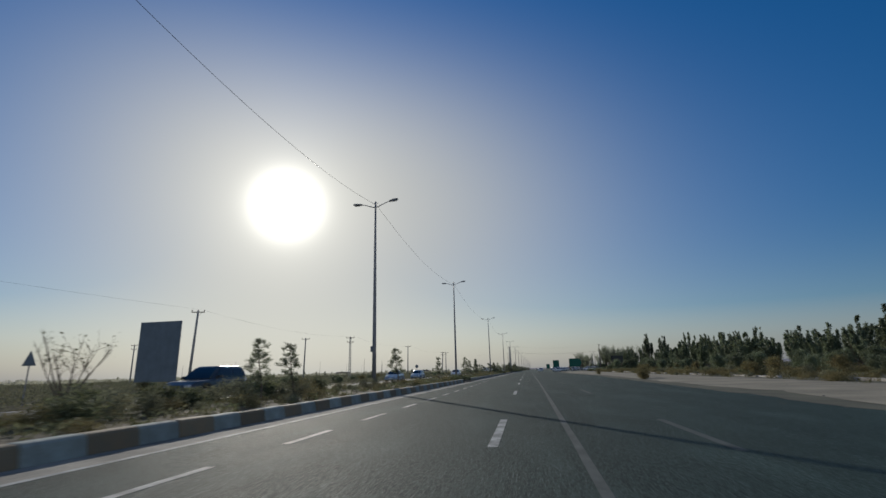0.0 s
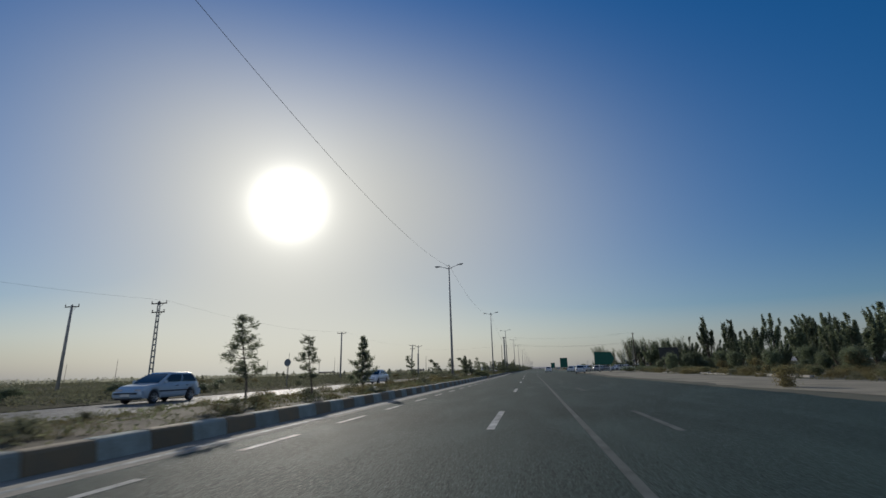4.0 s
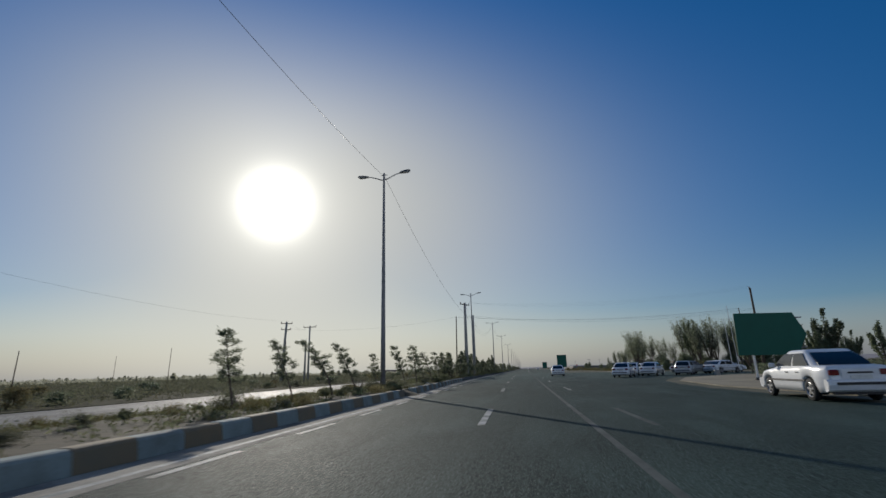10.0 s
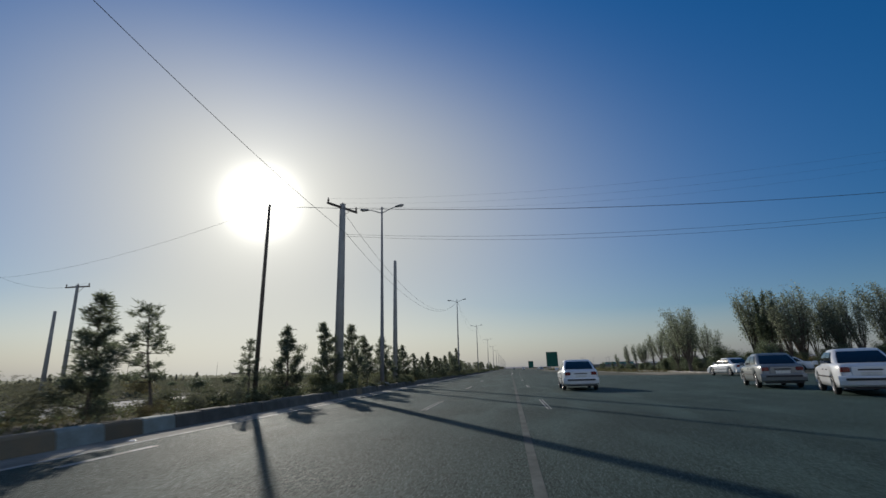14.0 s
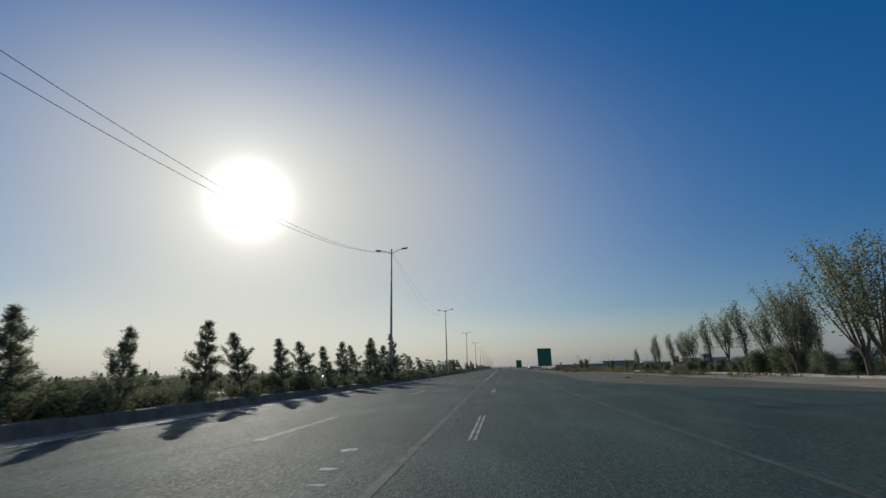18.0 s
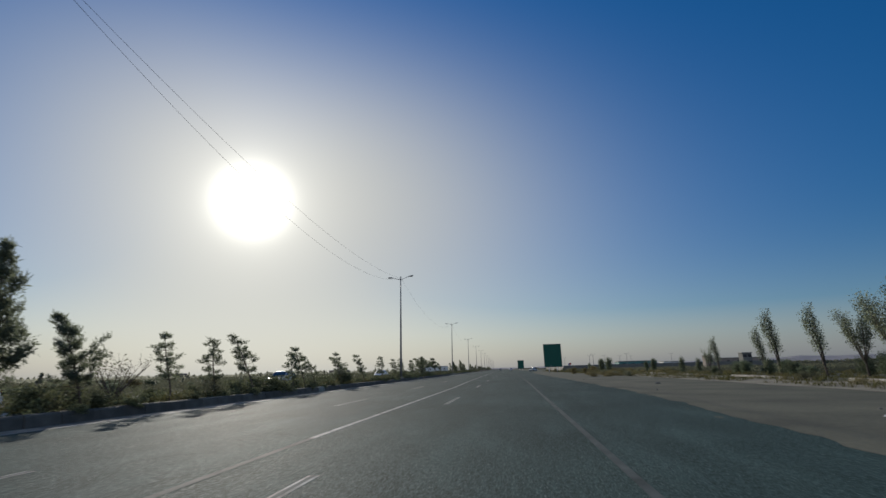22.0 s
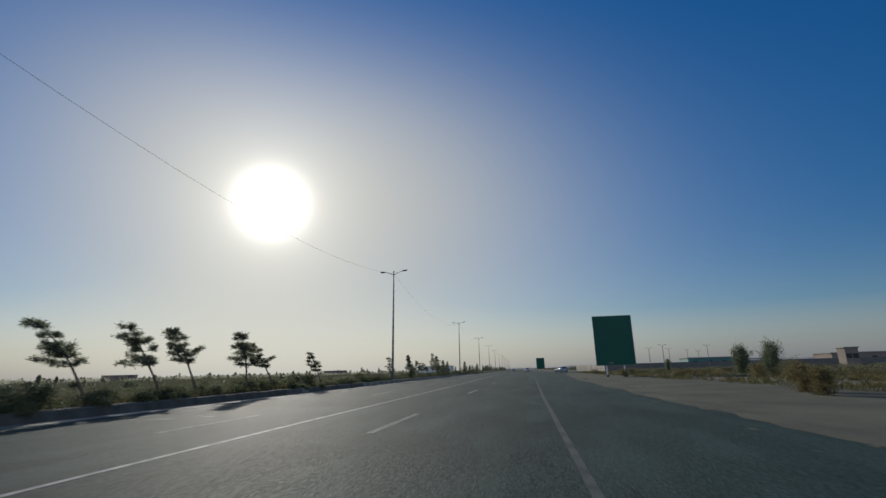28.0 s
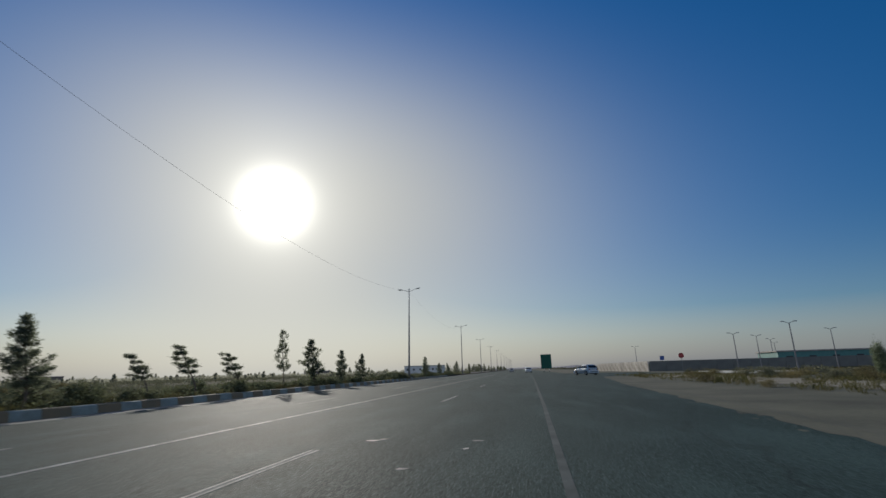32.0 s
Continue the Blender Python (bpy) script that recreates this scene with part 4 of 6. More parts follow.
def broadleaf_meshes(seed, h, width, lean, leaves, leafsize, base, mat, narrowness=1.0, stems=1):
    """Trunk with limbs and a crown of many small leaves in uneven clumps with gaps."""
    r = np.random.default_rng(seed)
    trunk, crown = Shape(), Shape()
    cl = []
    for s in range(stems):
        ox, oy = (r.uniform(-0.5, 0.5), r.uniform(-0.5, 0.5)) if stems > 1 else (0, 0)
        la = r.uniform(-1, 1) * 0.12 * h if stems > 1 else 0
        hh = h * (1 if s == 0 else r.uniform(0.65, 0.95))
        bend = lambda z: np.array([ox + (lean + la) * (z / hh) ** 1.5 + 0.12 * math.sin(z * 1.1 + seed), oy + 0.1 * math.sin(z * 0.8 + s), z])
        trunk.tube([bend(z) for z in np.linspace(-0.2, hh * 0.95, 9)], [0.024 * hh * (1 - 0.88 * k / 8) for k in range(9)], 7)
        nl = int(26 / stems ** 0.5)
        for k in range(nl):
            z = hh * (base + (0.92 - base) * k / (nl - 1))
            f = (z / hh - base) / (1 - base)
            reach = width * (math.sin(math.pi * min(1.0, 0.12 + 0.86 * f)) ** 0.7) * r.uniform(0.45, 1.15)
            a = k * 2.4 + r.uniform(-0.5, 0.5)
            b0 = bend(z)
            rise = reach * r.uniform(0.5, 1.5) * narrowness
            tip = b0 + np.array([math.cos(a) * reach + lean * 0.08, math.sin(a) * reach, rise])
            tip[2] = min(tip[2], hh * 1.02)
            mid = b0 * 0.5 + tip * 0.5 + np.array([0, 0, -0.06 * reach])
            trunk.tube([b0, mid, tip], [0.008 * hh * (1.2 - f), 0.005 * hh * (1.2 - f), 0.006], 5, False)
            for q in range(int(r.integers(3, 6))):
                g_ = r.uniform(0.35, 1.08)
                cl.append((b0 + (tip - b0) * g_ + r.normal(size=3) * 0.14 * width, r.uniform(0.15, 0.42) * width))
    n = leaves // len(cl)
    cen = np.concatenate([c + r.normal(size=(n, 3)) * s * np.array([0.55, 0.55, 0.75]) for c, s in cl])
    cen = cen[cen[:, 2] > 0.15]
    crown.quads(blades(cen, leafsize, rng=r, narrow=0.6))
    return trunk.mesh("trunk", M_BARK), crown.mesh("crown", mat)


def tree(name, meshes, label, category, m, group=""):
    t = new(name)
    t.matrix_basis = m
    tagged(t, label, category, group)
    part("trunk", meshes[0], None, t)
    part("crown", meshes[1], None, t)
    return t


def placed(x, y, z, s, turn, sx=1.0):
    return Matrix.Translation((x, y, z)) @ Matrix.Rotation(turn, 4, "Z") @ Matrix.Diagonal((s * sx, s * sx, s, 1))


LEANS = (0.0, -0.3, -0.6, -1.0, -1.4, -1.9)
PINES = {
    "s": [[pine_meshes(31 + 7 * j + k, 3.0, lean_, 4.6, 0.52, 0.06 * lean_, 0.27 + 0.02 * j, 3.3, 10, 17, False) for k in range(2)] for j, lean_ in enumerate(LEANS)],
    "b": [[pine_meshes(231 + 7 * j + k, 3.0, lean_, 5.0, 0.5, 0.3 * lean_ - 0.1, 0.45, 4.0, 7, 26, False) for k in range(2)] for j, lean_ in enumerate(LEANS)],
    "d": [[pine_meshes(131 + 7 * j + k, 3.0, lean_, 5.4, 0.68 + 0.08 * k, 0.05 * lean_, 0.1 + 0.03 * j, 4.0, 16, 18) for k in range(2)] for j, lean_ in enumerate(LEANS)],
}


def pine_label(lean_, style):
    if lean_ < -0.8:
        return "wind-bent young pine leaning over the median"
    if lean_ < -0.4:
        return "slightly leaning young pine with ragged boughs on the median"
    return "dense conical young pine on the median" if style == "d" else "thin sparse young pine on the median"


# distance along the road, height, sideways lean of the tip, dense, sparse or bent with a bare stem
MEDIAN_1 = [(17, 2.5, -0.2, "s"), (19.5, 2.4, -0.2, "s"), (35.8, 2.89, -0.3, "s"), (51.5, 2.55, -0.1, "s"), (73.8, 3.08, -0.3, "s"), (78.6, 2.66, -0.2, "s"), (84.4, 3, -0, "d"), (96, 2.26, -0.6, "s"), (108.9, 2.25, -1.8, "b"), (113.4, 2.37, -0.2, "s"), (122.7, 2.89, -0.1, "d"), (128.8, 2.56, -0.3, "d"), (131.2, 2.9, -1.8, "b"), (135.4, 2.9, -0, "s"), (138.6, 2.38, -0.1, "s"), (147.8, 2.44, -0.5, "s"), (151.3, 2.3, -1, "s"), (154.9, 2.5, -1.4, "s"), (157.8, 2.5, -0.9, "s"), (161, 2.12, -0.3, "s"), (167.3, 2.8, -0.9, "s"), (171.1, 2.95, -0.2, "s"), (174.2, 2.36, -0.7, "s")]
MEDIAN_2 = [(177.4, 2.65, -0.9, "s"), (180.7, 2.79, -0.4, "s"), (184, 2.86, -0.2, "d"), (186.9, 2.94, -0, "d"), (188.8, 2.95, -0.3, "s"), (193.4, 2.28, -0, "s"), (196.3, 3, -0.1, "d"), (200.9, 3.55, -0.3, "d"), (205.3, 3.84, -0.4, "d"), (207.4, 3.32, -0.2, "d"), (211.9, 3.54, -0.2, "d"), (215.4, 3.1, -0.1, "d"), (218, 3.2, -0.1, "d"), (223.4, 2.7, -0.3, "d"), (226.6, 2.49, 0, "d"), (230.4, 3, -0.1, "d"), (233.2, 2.81, -0.4, "d"), (236.7, 2.73, -0.3, "d"), (239.8, 2.78, -0.4, "d"), (243.5, 2.66, -0.5, "d"), (246.7, 3.1, -0.4, "d"), (250, 3.03, -0.9, "d"), (253, 3.4, -0.1, "d"), (255.8, 3.88, -0.7, "d")]
MEDIAN_3 = [(259, 3.38, -0.3, "d"), (262, 4.65, -0.4, "d"), (264.8, 3.13, -1.2, "d"), (268.7, 2.77, -0.5, "s"), (271.6, 2.69, -0.3, "s"), (275, 3.14, -1.4, "s"), (280, 2.4, -0.2, "s"), (281.6, 2.8, -1, "s"), (283.6, 2.3, -0.9, "s"), (288.7, 2.64, -0.4, "s"), (291.1, 2.37, -1.4, "s"), (295.5, 2.7, -0.9, "s"), (302.3, 2.66, -0.2, "s"), (309.2, 2.55, -0.6, "s"), (312.7, 2.66, -0.2, "s"), (314.8, 2, -0.5, "s"), (318.9, 2.55, -0.1, "s"), (321.5, 2.56, -0.5, "s"), (326.1, 2.9, -0.3, "s"), (328.2, 3.3, -0.1, "d"), (334.9, 3.19, -2, "b"), (338.3, 3.33, -1.3, "b"), (340.7, 3.38, -1.3, "b"), (344.8, 3.38, -0.3, "b")]
MEDIAN_4 = [(347.8, 3.01, -1.3, "b"), (354.7, 2.66, -0.8, "b"), (375.6, 2.8, -0.6, "s"), (385.9, 3.3, -0.7, "d"), (391.4, 2.2, -1.2, "b"), (394.4, 2.66, -0.8, "b"), (398.3, 2.4, -0.7, "b"), (403.3, 4.12, -0.2, "s"), (408.2, 3.74, -0.5, "d"), (413.9, 3.1, -0.1, "d"), (419.4, 2.95, -0.1, "d"), (452.1, 3.4, 0, "d"), (466, 2.6, -0.1, "d"), (480, 2.8, -1, "d"), (491, 3.3, -0.1, "d"), (520, 3, -0.1, "d")]
rnd = random.Random(5)
for k, (y, h, lean_, style) in enumerate(MEDIAN_1 + MEDIAN_2 + MEDIAN_3 + MEDIAN_4):
    rise = (h - 0.25) / 3.0
    j = min(range(6), key=lambda i: abs(LEANS[i] * rise - lean_))
    v = PINES[style][j][k % 2]
    turn = rnd.uniform(-0.2, 0.3) if j else rnd.uniform(0, 6.28)
    tree("pine_tree", v, pine_label(lean_, style), "pine tree", placed(-10.2 + rnd.uniform(-0.06, 0.06), y, 0.25, rise, turn, rnd.uniform(0.95, 1.15) * (0.62 if h > 4 else 0.82 if lean_ < -0.8 and style == "d" else 1.25 if style == "b" else 1.0)), "pines along the median")
for k in range(26):
    v = PINES["d"][0 if k % 3 else 3][k % 2]
    tree("pine_tree", v, "young pine on the far median", "pine tree", placed(-10.3 + rnd.uniform(-0.8, 0.8), 530 + k * 13 + rnd.uniform(-4, 4), 0.25, rnd.uniform(0.7, 1.15), rnd.uniform(0, 6.28)), "pines along the median")

POPLARS = [fan_tree_meshes(70 + k, 8.0, 1.9 - 0.25 * k, -0.5 - 0.15 * k, 11 - k, M_LEAF, 0.15, 19) for k in range(4)]
SPARSE = [fan_tree_meshes(80 + k, 7.0, (2.1, 1.0, 1.6, 0.6)[k], (-0.4, -0.6, -0.25, -0.75)[k], (10, 7, 9, 6)[k], M_LEAF, 0.14, 22) for k in range(4)]
FOREST = [vase_tree_meshes(90 + k, 9.0, 1.6, -0.3 - 0.12 * k, 17, 24, 0.25, M_LEAF_DARK, 0.06, 7, 0.4) for k in range(4)]
GOLD = [broadleaf_meshes(120 + k, 3.0, 1.3, 0.1, 3000, 0.17, 0.05, M_DRY, 0.6) for k in range(2)]
BUSHES = [broadleaf_meshes(110 + k, 3.0, 1.3, 0.1, 9500, 0.11, 0.05, M_LEAF_DARK, 0.6) for k in range(3)]
TALL = [vase_tree_meshes(97 + k, 12.5, 1.9, -0.5, 20, 26, 0.25, M_LEAF_DARK, 0.16, 7, 0.42) for k in range(3)]

# rounded bushes beyond the opposite carriageway
for k in range(120):
    y, x = 40 + k * 3.2 + rnd.uniform(-3, 3), -24.5 - rnd.uniform(0, 1) ** 1.6 * 22
    tree("field_bush", (BUSHES, GOLD)[k % 4 == 0][k % 2], "dusty olive bush at the edge of the open field", "bush", placed(x, y, -0.08, rnd.uniform(0.17, 0.34), rnd.uniform(0, 6.28), rnd.uniform(1.5, 2.6)), "bushes along the field")

# row of wind-bent poplars behind the low wall
for y, x, h, kind in [(262.5, 29.0, 7.6, 1), (266.5, 27.5, 6.6, 1), (271, 27.6, 7.3, 1), (274.5, 27.2, 6.9, 1), (279, 27.1, 6.2, 1), (284.7, 27, 5.9, 1), (288, 27.3, 5.0, 1), (291.5, 26.8, 5.2, 1), (297, 26.5, 5.4, 1), (300.5, 27, 4.2, 1), (308.5, 26.3, 3.8, 1), (314.5, 27.8, 2.9, 1),
                      (256.5, 24.3, 7.4, 0), (258.2, 26.0, 6.8, 1)]:
    v = (POPLARS, SPARSE)[kind][3 if 295 < y < 310 else int(y) % (3 if kind == 0 else 4)]
    tree("poplar_tree", v, "wind-bent sparse poplar behind the low verge wall" if kind else "tall leafy poplar leaning with the wind", "poplar tree", placed(x, y, 0, h / (8.0 if kind == 0 else 7.0), rnd.uniform(-0.5, 0.5)), "poplars beside the road")
for k, (x, y, h) in enumerate([(21.3, 243, 8.0), (22.7, 246.5, 8.3),  (33.5, 252, 10.2), (36.4, 255.8, 11.6), (37.5, 248, 11.0), (40, 252, 12), (43, 249, 11.7), (46, 244, 12), (41, 242, 10.5), (48, 256, 12.8), (52, 250, 12.5), 
                                     (39, 262, 9.5), (34, 271, 7.8), (38, 276, 7.0)] + [(34 + 2.4 * q, 244 + (q * 7) % 19, 8.6 + 0.42 * q - 0.03 * q * q + (q % 3) * 0.7) for q in range(7)]):
    v = POPLARS[k % 4]
    tree("poplar_tree", v, "tall leafy poplar leaning with the wind", "poplar tree", placed(x, y, 0, (h * (0.85 if x > 38 else 1.0)) / 8.0, rnd.uniform(-0.9, 0.9), rnd.uniform(0.9, 1.15)), "poplar grove by the junction")
for k, (x, y, h) in enumerate([(43, 195.7, 13.6), (47.6, 192.9, 12.2), (55.9, 190, 12.8), (34.1, 249, 11.0), (58, 178, 11.5), (64, 183, 12), (70, 170, 13), (61, 160, 11.0)]):
    tree("tall_tree", TALL[k % 3], "tall dark-leaved tree rising over the grove", "tree", placed(x, y, 0, h / 12.5, rnd.uniform(0, 6)), "grove trees")
for k in range(96):
    y = 18 + k * 1.95 + rnd.uniform(-2, 2)
    x = 40 + (k % 4) * 5.5 + rnd.uniform(-2.5, 2.5) - (3 if y > 120 else 0)
    h = (5.2 + (k % 4) * 1.1) * rnd.uniform(0.75, 1.25)
    tree("grove_tree", FOREST[k % 4], "bushy dark green tree in a dense roadside grove", "tree", placed(x, y, 0, h / 9.0, rnd.uniform(0, 6.28), 1.25), "grove trees")
for k, (x, y, h) in enumerate([(37.5, 99, 5.0), (39.5, 104, 6.2), (42, 108.5, 6.8), (44.5, 113, 6.6), (36.5, 95.5, 4.2)]):
    tree("grove_tree", FOREST[k % 4], "bushy dark green tree in a dense roadside grove", "tree", placed(x, y, 0, h / 9.0, k * 1.3, 1.3), "grove trees")
for k, (x, y, h) in enumerate([(34, 222, 7.4), (36.5, 226, 8.2), (38.5, 219, 7.8), (41, 224, 8.6), (43.5, 228, 8.8), (40, 231, 8.0), (46, 222, 9.0)]):
    tree("grove_tree", FOREST[k % 4], "bushy dark green tree behind the junction", "tree", placed(x, y, 0, h / 9.0, k * 1.7, 1.25), "grove trees")
for k in range(70):
    y, x = 12 + k * 2.35 + rnd.uniform(-1, 1), rnd.uniform(33, 39) - (4 if k % 5 == 0 else 0)
    tree("grove_bush", BUSHES[k % 3], "olive-green bush at the edge of the roadside grove", "bush", placed(x, y, -0.1, rnd.uniform(0.4, 0.95), rnd.uniform(0, 6.28), 1.15), "grove bushes")
for k, (x, y, s) in enumerate([(9.9, 48.6, 0.36), (9.4, 46.4, 0.26), (10.6, 52.5, 0.33), (11.8, 56.5, 0.25), (10.2, 84.5, 0.3), (15.8, 376.5, 0.28), (14.8, 339.0, 0.3), (15.4, 341.2, 0.34), (16.8, 338.2, 0.3), (20.5, 352, 0.4), (22.5, 361, 0.36), (22.5, 58, 0.42), (20.2, 50.5, 0.38), (25, 46, 0.5), (18.8, 66, 0.3), (27, 62, 0.55), (30, 70, 0.5), (29, 38, 0.6), (24, 30, 0.5), (31, 84, 0.55), (30, 100, 0.5), (32, 118, 0.6), (28, 132, 0.5), (30, 150, 0.5), (20.5, 90, 0.3), (21, 112, 0.28), (27, 245, 0.4), (30, 247, 0.5), (33, 241, 0.45), (36, 243, 0.5)]):
    tree("yellow_bush", GOLD[k % 2], "dry yellowish bush at the edge of the grove", "bush", placed(x, y, -0.1, s, k * 1.1, 1.35), "grove bushes")
for k in range(22):
    x, y = 25 + k * 1.35 + rnd.uniform(-1, 1), 239 + (k * 5) % 17
    tree("grove_bush", BUSHES[k % 3], "olive-green bush below the poplars", "bush", placed(x, y, -0.1, rnd.uniform(0.5, 1.0), rnd.uniform(0, 6.28), 1.2), "grove bushes")
for k, (x, y, s) in enumerate([(26.2, 166, 1.0), (28.8, 165, 0.9), (31.5, 168, 1.05), (24.2, 168.5, 0.6), (34, 162, 1.0)]):
    tree("grove_bush", BUSHES[k % 3], "olive-green bush in front of the dark billboard", "bush", placed(x, y, -0.05, s, k, 1.1), "grove bushes")
for k, (x, y, s) in enumerate([(24.3, 262.5, 0.6), (25.8, 265.2, 0.65), (27.4, 267.2, 0.6), (29.4, 269.5, 0.7), (31.6, 272.5, 0.65), (25, 260, 0.75), (28.5, 263.5, 0.8)]):
    tree("grove_bush", BUSHES[k % 3], "dark green bush growing behind the low wall", "bush", placed(x, y, -0.1, s, k * 1.9, 1.1), "grove bushes")
for k in range(34):
    y = 250 + k * 1.75 + rnd.uniform(-0.8, 0.8)
    x = 24.2 + rnd.uniform(0, 4.5)
    s = rnd.uniform(0.35, 0.65) if y < 268 else rnd.uniform(0.25, 0.5)
    tree("grove_bush", BUSHES[k % 3], "dark green bush growing behind the low wall", "bush", placed(x, y, -0.1, s, rnd.uniform(0, 6.28), 1.2), "grove bushes")
for k in range(14):
    y, x = 208 + rnd.uniform(-4, 28), 40 + rnd.uniform(0, 32)
    tree("grove_tree", FOREST[k % 4], "bushy dark green tree behind the junction", "tree", placed(x, y, 0, rnd.uniform(0.45, 0.75), rnd.uniform(0, 6.28), 1.2), "grove trees")
for k, (x, y, h) in enumerate([(26.4, 373.0, 2.6), (27.2, 368.6, 2.7), (28.0, 341.5, 1.7), (28.0, 337.6, 2.0), (28.4, 325.8, 1.9), (29.4, 322.4, 1.7), (30, 410, 2.0)]):
    tree("round_shrub", BUSHES[k % 3], "dark rounded shrub standing on the dry verge", "shrub", placed(x, y, -0.1, h / 3.0, rnd.uniform(0, 6.28), 0.8 if k < 2 else 0.6), "shrubs on the verge")


# ---------------------------------------------------------------- scrub, grass, hedge
def tuft_field(n, xr, yr, h, seed, z=0.0, blades_per=7, xfun=None):
    """Grass tufts: thin upright blades fanning out."""
    r = np.random.default_rng(seed)
    y = r.uniform(*yr, n)
    x = r.uniform(*xr, n) if xfun is None else xfun(y, r.uniform(0, 1, n))
    clump = np.array([noise.noise(Vector((a * 0.35, b * 0.2, seed))) for a, b in zip(x, y)])
    keep = clump > -0.15
    x, y, clump = x[keep], y[keep], clump[keep]
    m = len(x)
    hh = h * r.uniform(0.35, 1.1, m) * (0.75 + clump)
    zz = np.full(m, z) if xfun is None else np.interp(x, [-14.3, -11.4, -9.0], [0.03, 0.25, 0.26])
    base = np.repeat(np.stack([x, y, zz], 1), blades_per, 0) + np.concatenate([r.normal(size=(m * blades_per, 2)) * 0.07, np.zeros((m * blades_per, 1))], 1)
    hb = np.repeat(hh, blades_per) * r.uniform(0.6, 1.1, m * blades_per)
    a = r.uniform(0, 2 * math.pi, m * blades_per)
    out = np.stack([np.cos(a), np.sin(a), np.zeros_like(a)], 1)
    side = np.stack([-np.sin(a), np.cos(a), np.zeros_like(a)], 1) * 0.0055
    up = np.zeros_like(out)
    up[:, 2] = 1
    tip = base + up * hb[:, None] + out * (hb * r.uniform(0.15, 0.6, len(hb)))[:, None]
    mid = base + up * (hb * 0.55)[:, None] + out * (hb * 0.12)[:, None]
    return np.stack([base - side, base + side, mid + side * 1.2, tip], 1)


def shrub_mesh(seed, n, leaf, mat, flat=0.7):
    r = np.random.default_rng(seed)
    s = Shape()
    c = []
    for k in range(14):
        a, q = r.uniform(0, 6.28), r.uniform(0, 0.42)
        c.append((np.array([q * math.cos(a), q * math.sin(a), r.uniform(0.12, 0.62 * flat)]), r.uniform(0.08, 0.2)))
    cen = np.concatenate([p + np.clip(r.normal(size=(n // 14, 3)), -1.6, 1.5) * w for p, w in c])
    cen[:, 2] = np.abs(cen[:, 2])
    s.quads(blades(cen, leaf, rng=r, narrow=0.4))
    return s.mesh("shrub", mat)


single("median_grass", Shape().quads(np.concatenate([tuft_field(13000, (0, 1), (0, 205), 0.16, 3, 0.26, 9, lambda y, u: -14.1 + u * (np.interp(y, [p[0] for p in KERB], [p[1] for p in KERB]) - 0.45 + 14.1)),
                                                     tuft_field(15000, (0, 1), (205, 520), 0.4, 4, 0.26, 8, lambda y, u: -14.1 + u * (np.interp(y, [p[0] for p in KERB], [p[1] for p in KERB]) - 0.45 + 14.1))])),
       M_GRASS, "dry yellow grass tufts covering the median soil", "grass", kind="stuff")
single("verge_grass", Shape().quads(np.concatenate([tuft_field(5000, (16, 33), (0, 175), 0.35, 5, -0.04, 6), tuft_field(15000, (17, 34), (250, 440), 0.34, 6, -0.04, 8), tuft_field(5000, (-60, -22), (0, 420), 0.4, 8, 0.0, 5)])),
       M_GRASS, "dry grass tufts on the dusty verges", "grass", kind="stuff")

WEEDS = [shrub_mesh(220 + k, 2200, 0.085, M_WEED, 0.75 + 0.1 * k) for k in range(4)]
SHRUBS = [shrub_mesh(200 + k, 1900, 0.06, M_SHRUB, 0.6 + 0.15 * k) for k in range(4)]
for k in range(150):
    y = 4 + k * 3.1 + rnd.uniform(-1.5, 1.5)
    x = rnd.uniform(-11.6, along(KERB, y) - 0.9) if y < 200 else rnd.uniform(-13.6, along(KERB, y) - 0.9)
    s = rnd.uniform(0.3, 0.75) * (1.6 if y > 180 else 1.0)
    single("low_shrub", SHRUBS[k % 4], None, "low grey-green shrub on the median soil", "shrub", "shrubs on the median", at=placed(x, y, median_z(x, -9.0) - 0.03, s, rnd.uniform(0, 6.28), rnd.uniform(1.0, 1.5)))
for k in range(330):
    y = 196 + k * 0.88 + rnd.uniform(-0.5, 0.5)
    x = rnd.choice((along(KERB, y) - rnd.uniform(0.6, 1.6), rnd.uniform(-13.6, -9.9), rnd.uniform(-11.5, -9.7)))
    s = rnd.uniform(0.65, 1.1) * (1.15 if noise.noise(Vector((y * 0.11, 5, 1))) > 0 else 0.75)
    single("median_bush", WEEDS[k % 4], None, "green weedy bush crowding the median kerb", "bush", "bushes on the median", at=placed(x, y, median_z(x, -9.0) - 0.05, s, rnd.uniform(0, 6.28), rnd.uniform(1.0, 1.5)))
for k in range(80):
    y = rnd.uniform(176, 199) if k < 50 else rnd.uniform(136, 176)
    x = rnd.uniform(-13.7, along(KERB, y) - 0.75)
    s = rnd.uniform(0.45, 0.85) if k < 50 else rnd.uniform(0.25, 0.5)
    single("weedy_bush", (WEEDS, SHRUBS)[k % 3 == 0][k % 4], None, "low green-brown weedy bush on the median soil", "bush", "bushes on the median", at=placed(x, y, median_z(x, -9.0) - 0.05, s, rnd.uniform(0, 6.28), rnd.uniform(1.0, 1.5)))
for k in range(70):
    y = 197 + k * 2.3 + rnd.uniform(-1.1, 1.1)
    if noise.noise(Vector((y * 0.06, 2, 8))) < -0.1:
        continue
    single("kerb_weed", WEEDS[k % 4], None, "green weeds hanging over the median kerb", "weeds", "weeds along the kerb", at=placed(along(KERB, y) - rnd.uniform(0.05, 0.45), y, 0.2, rnd.uniform(0.35, 0.6), rnd.uniform(0, 6.28), 1.5))
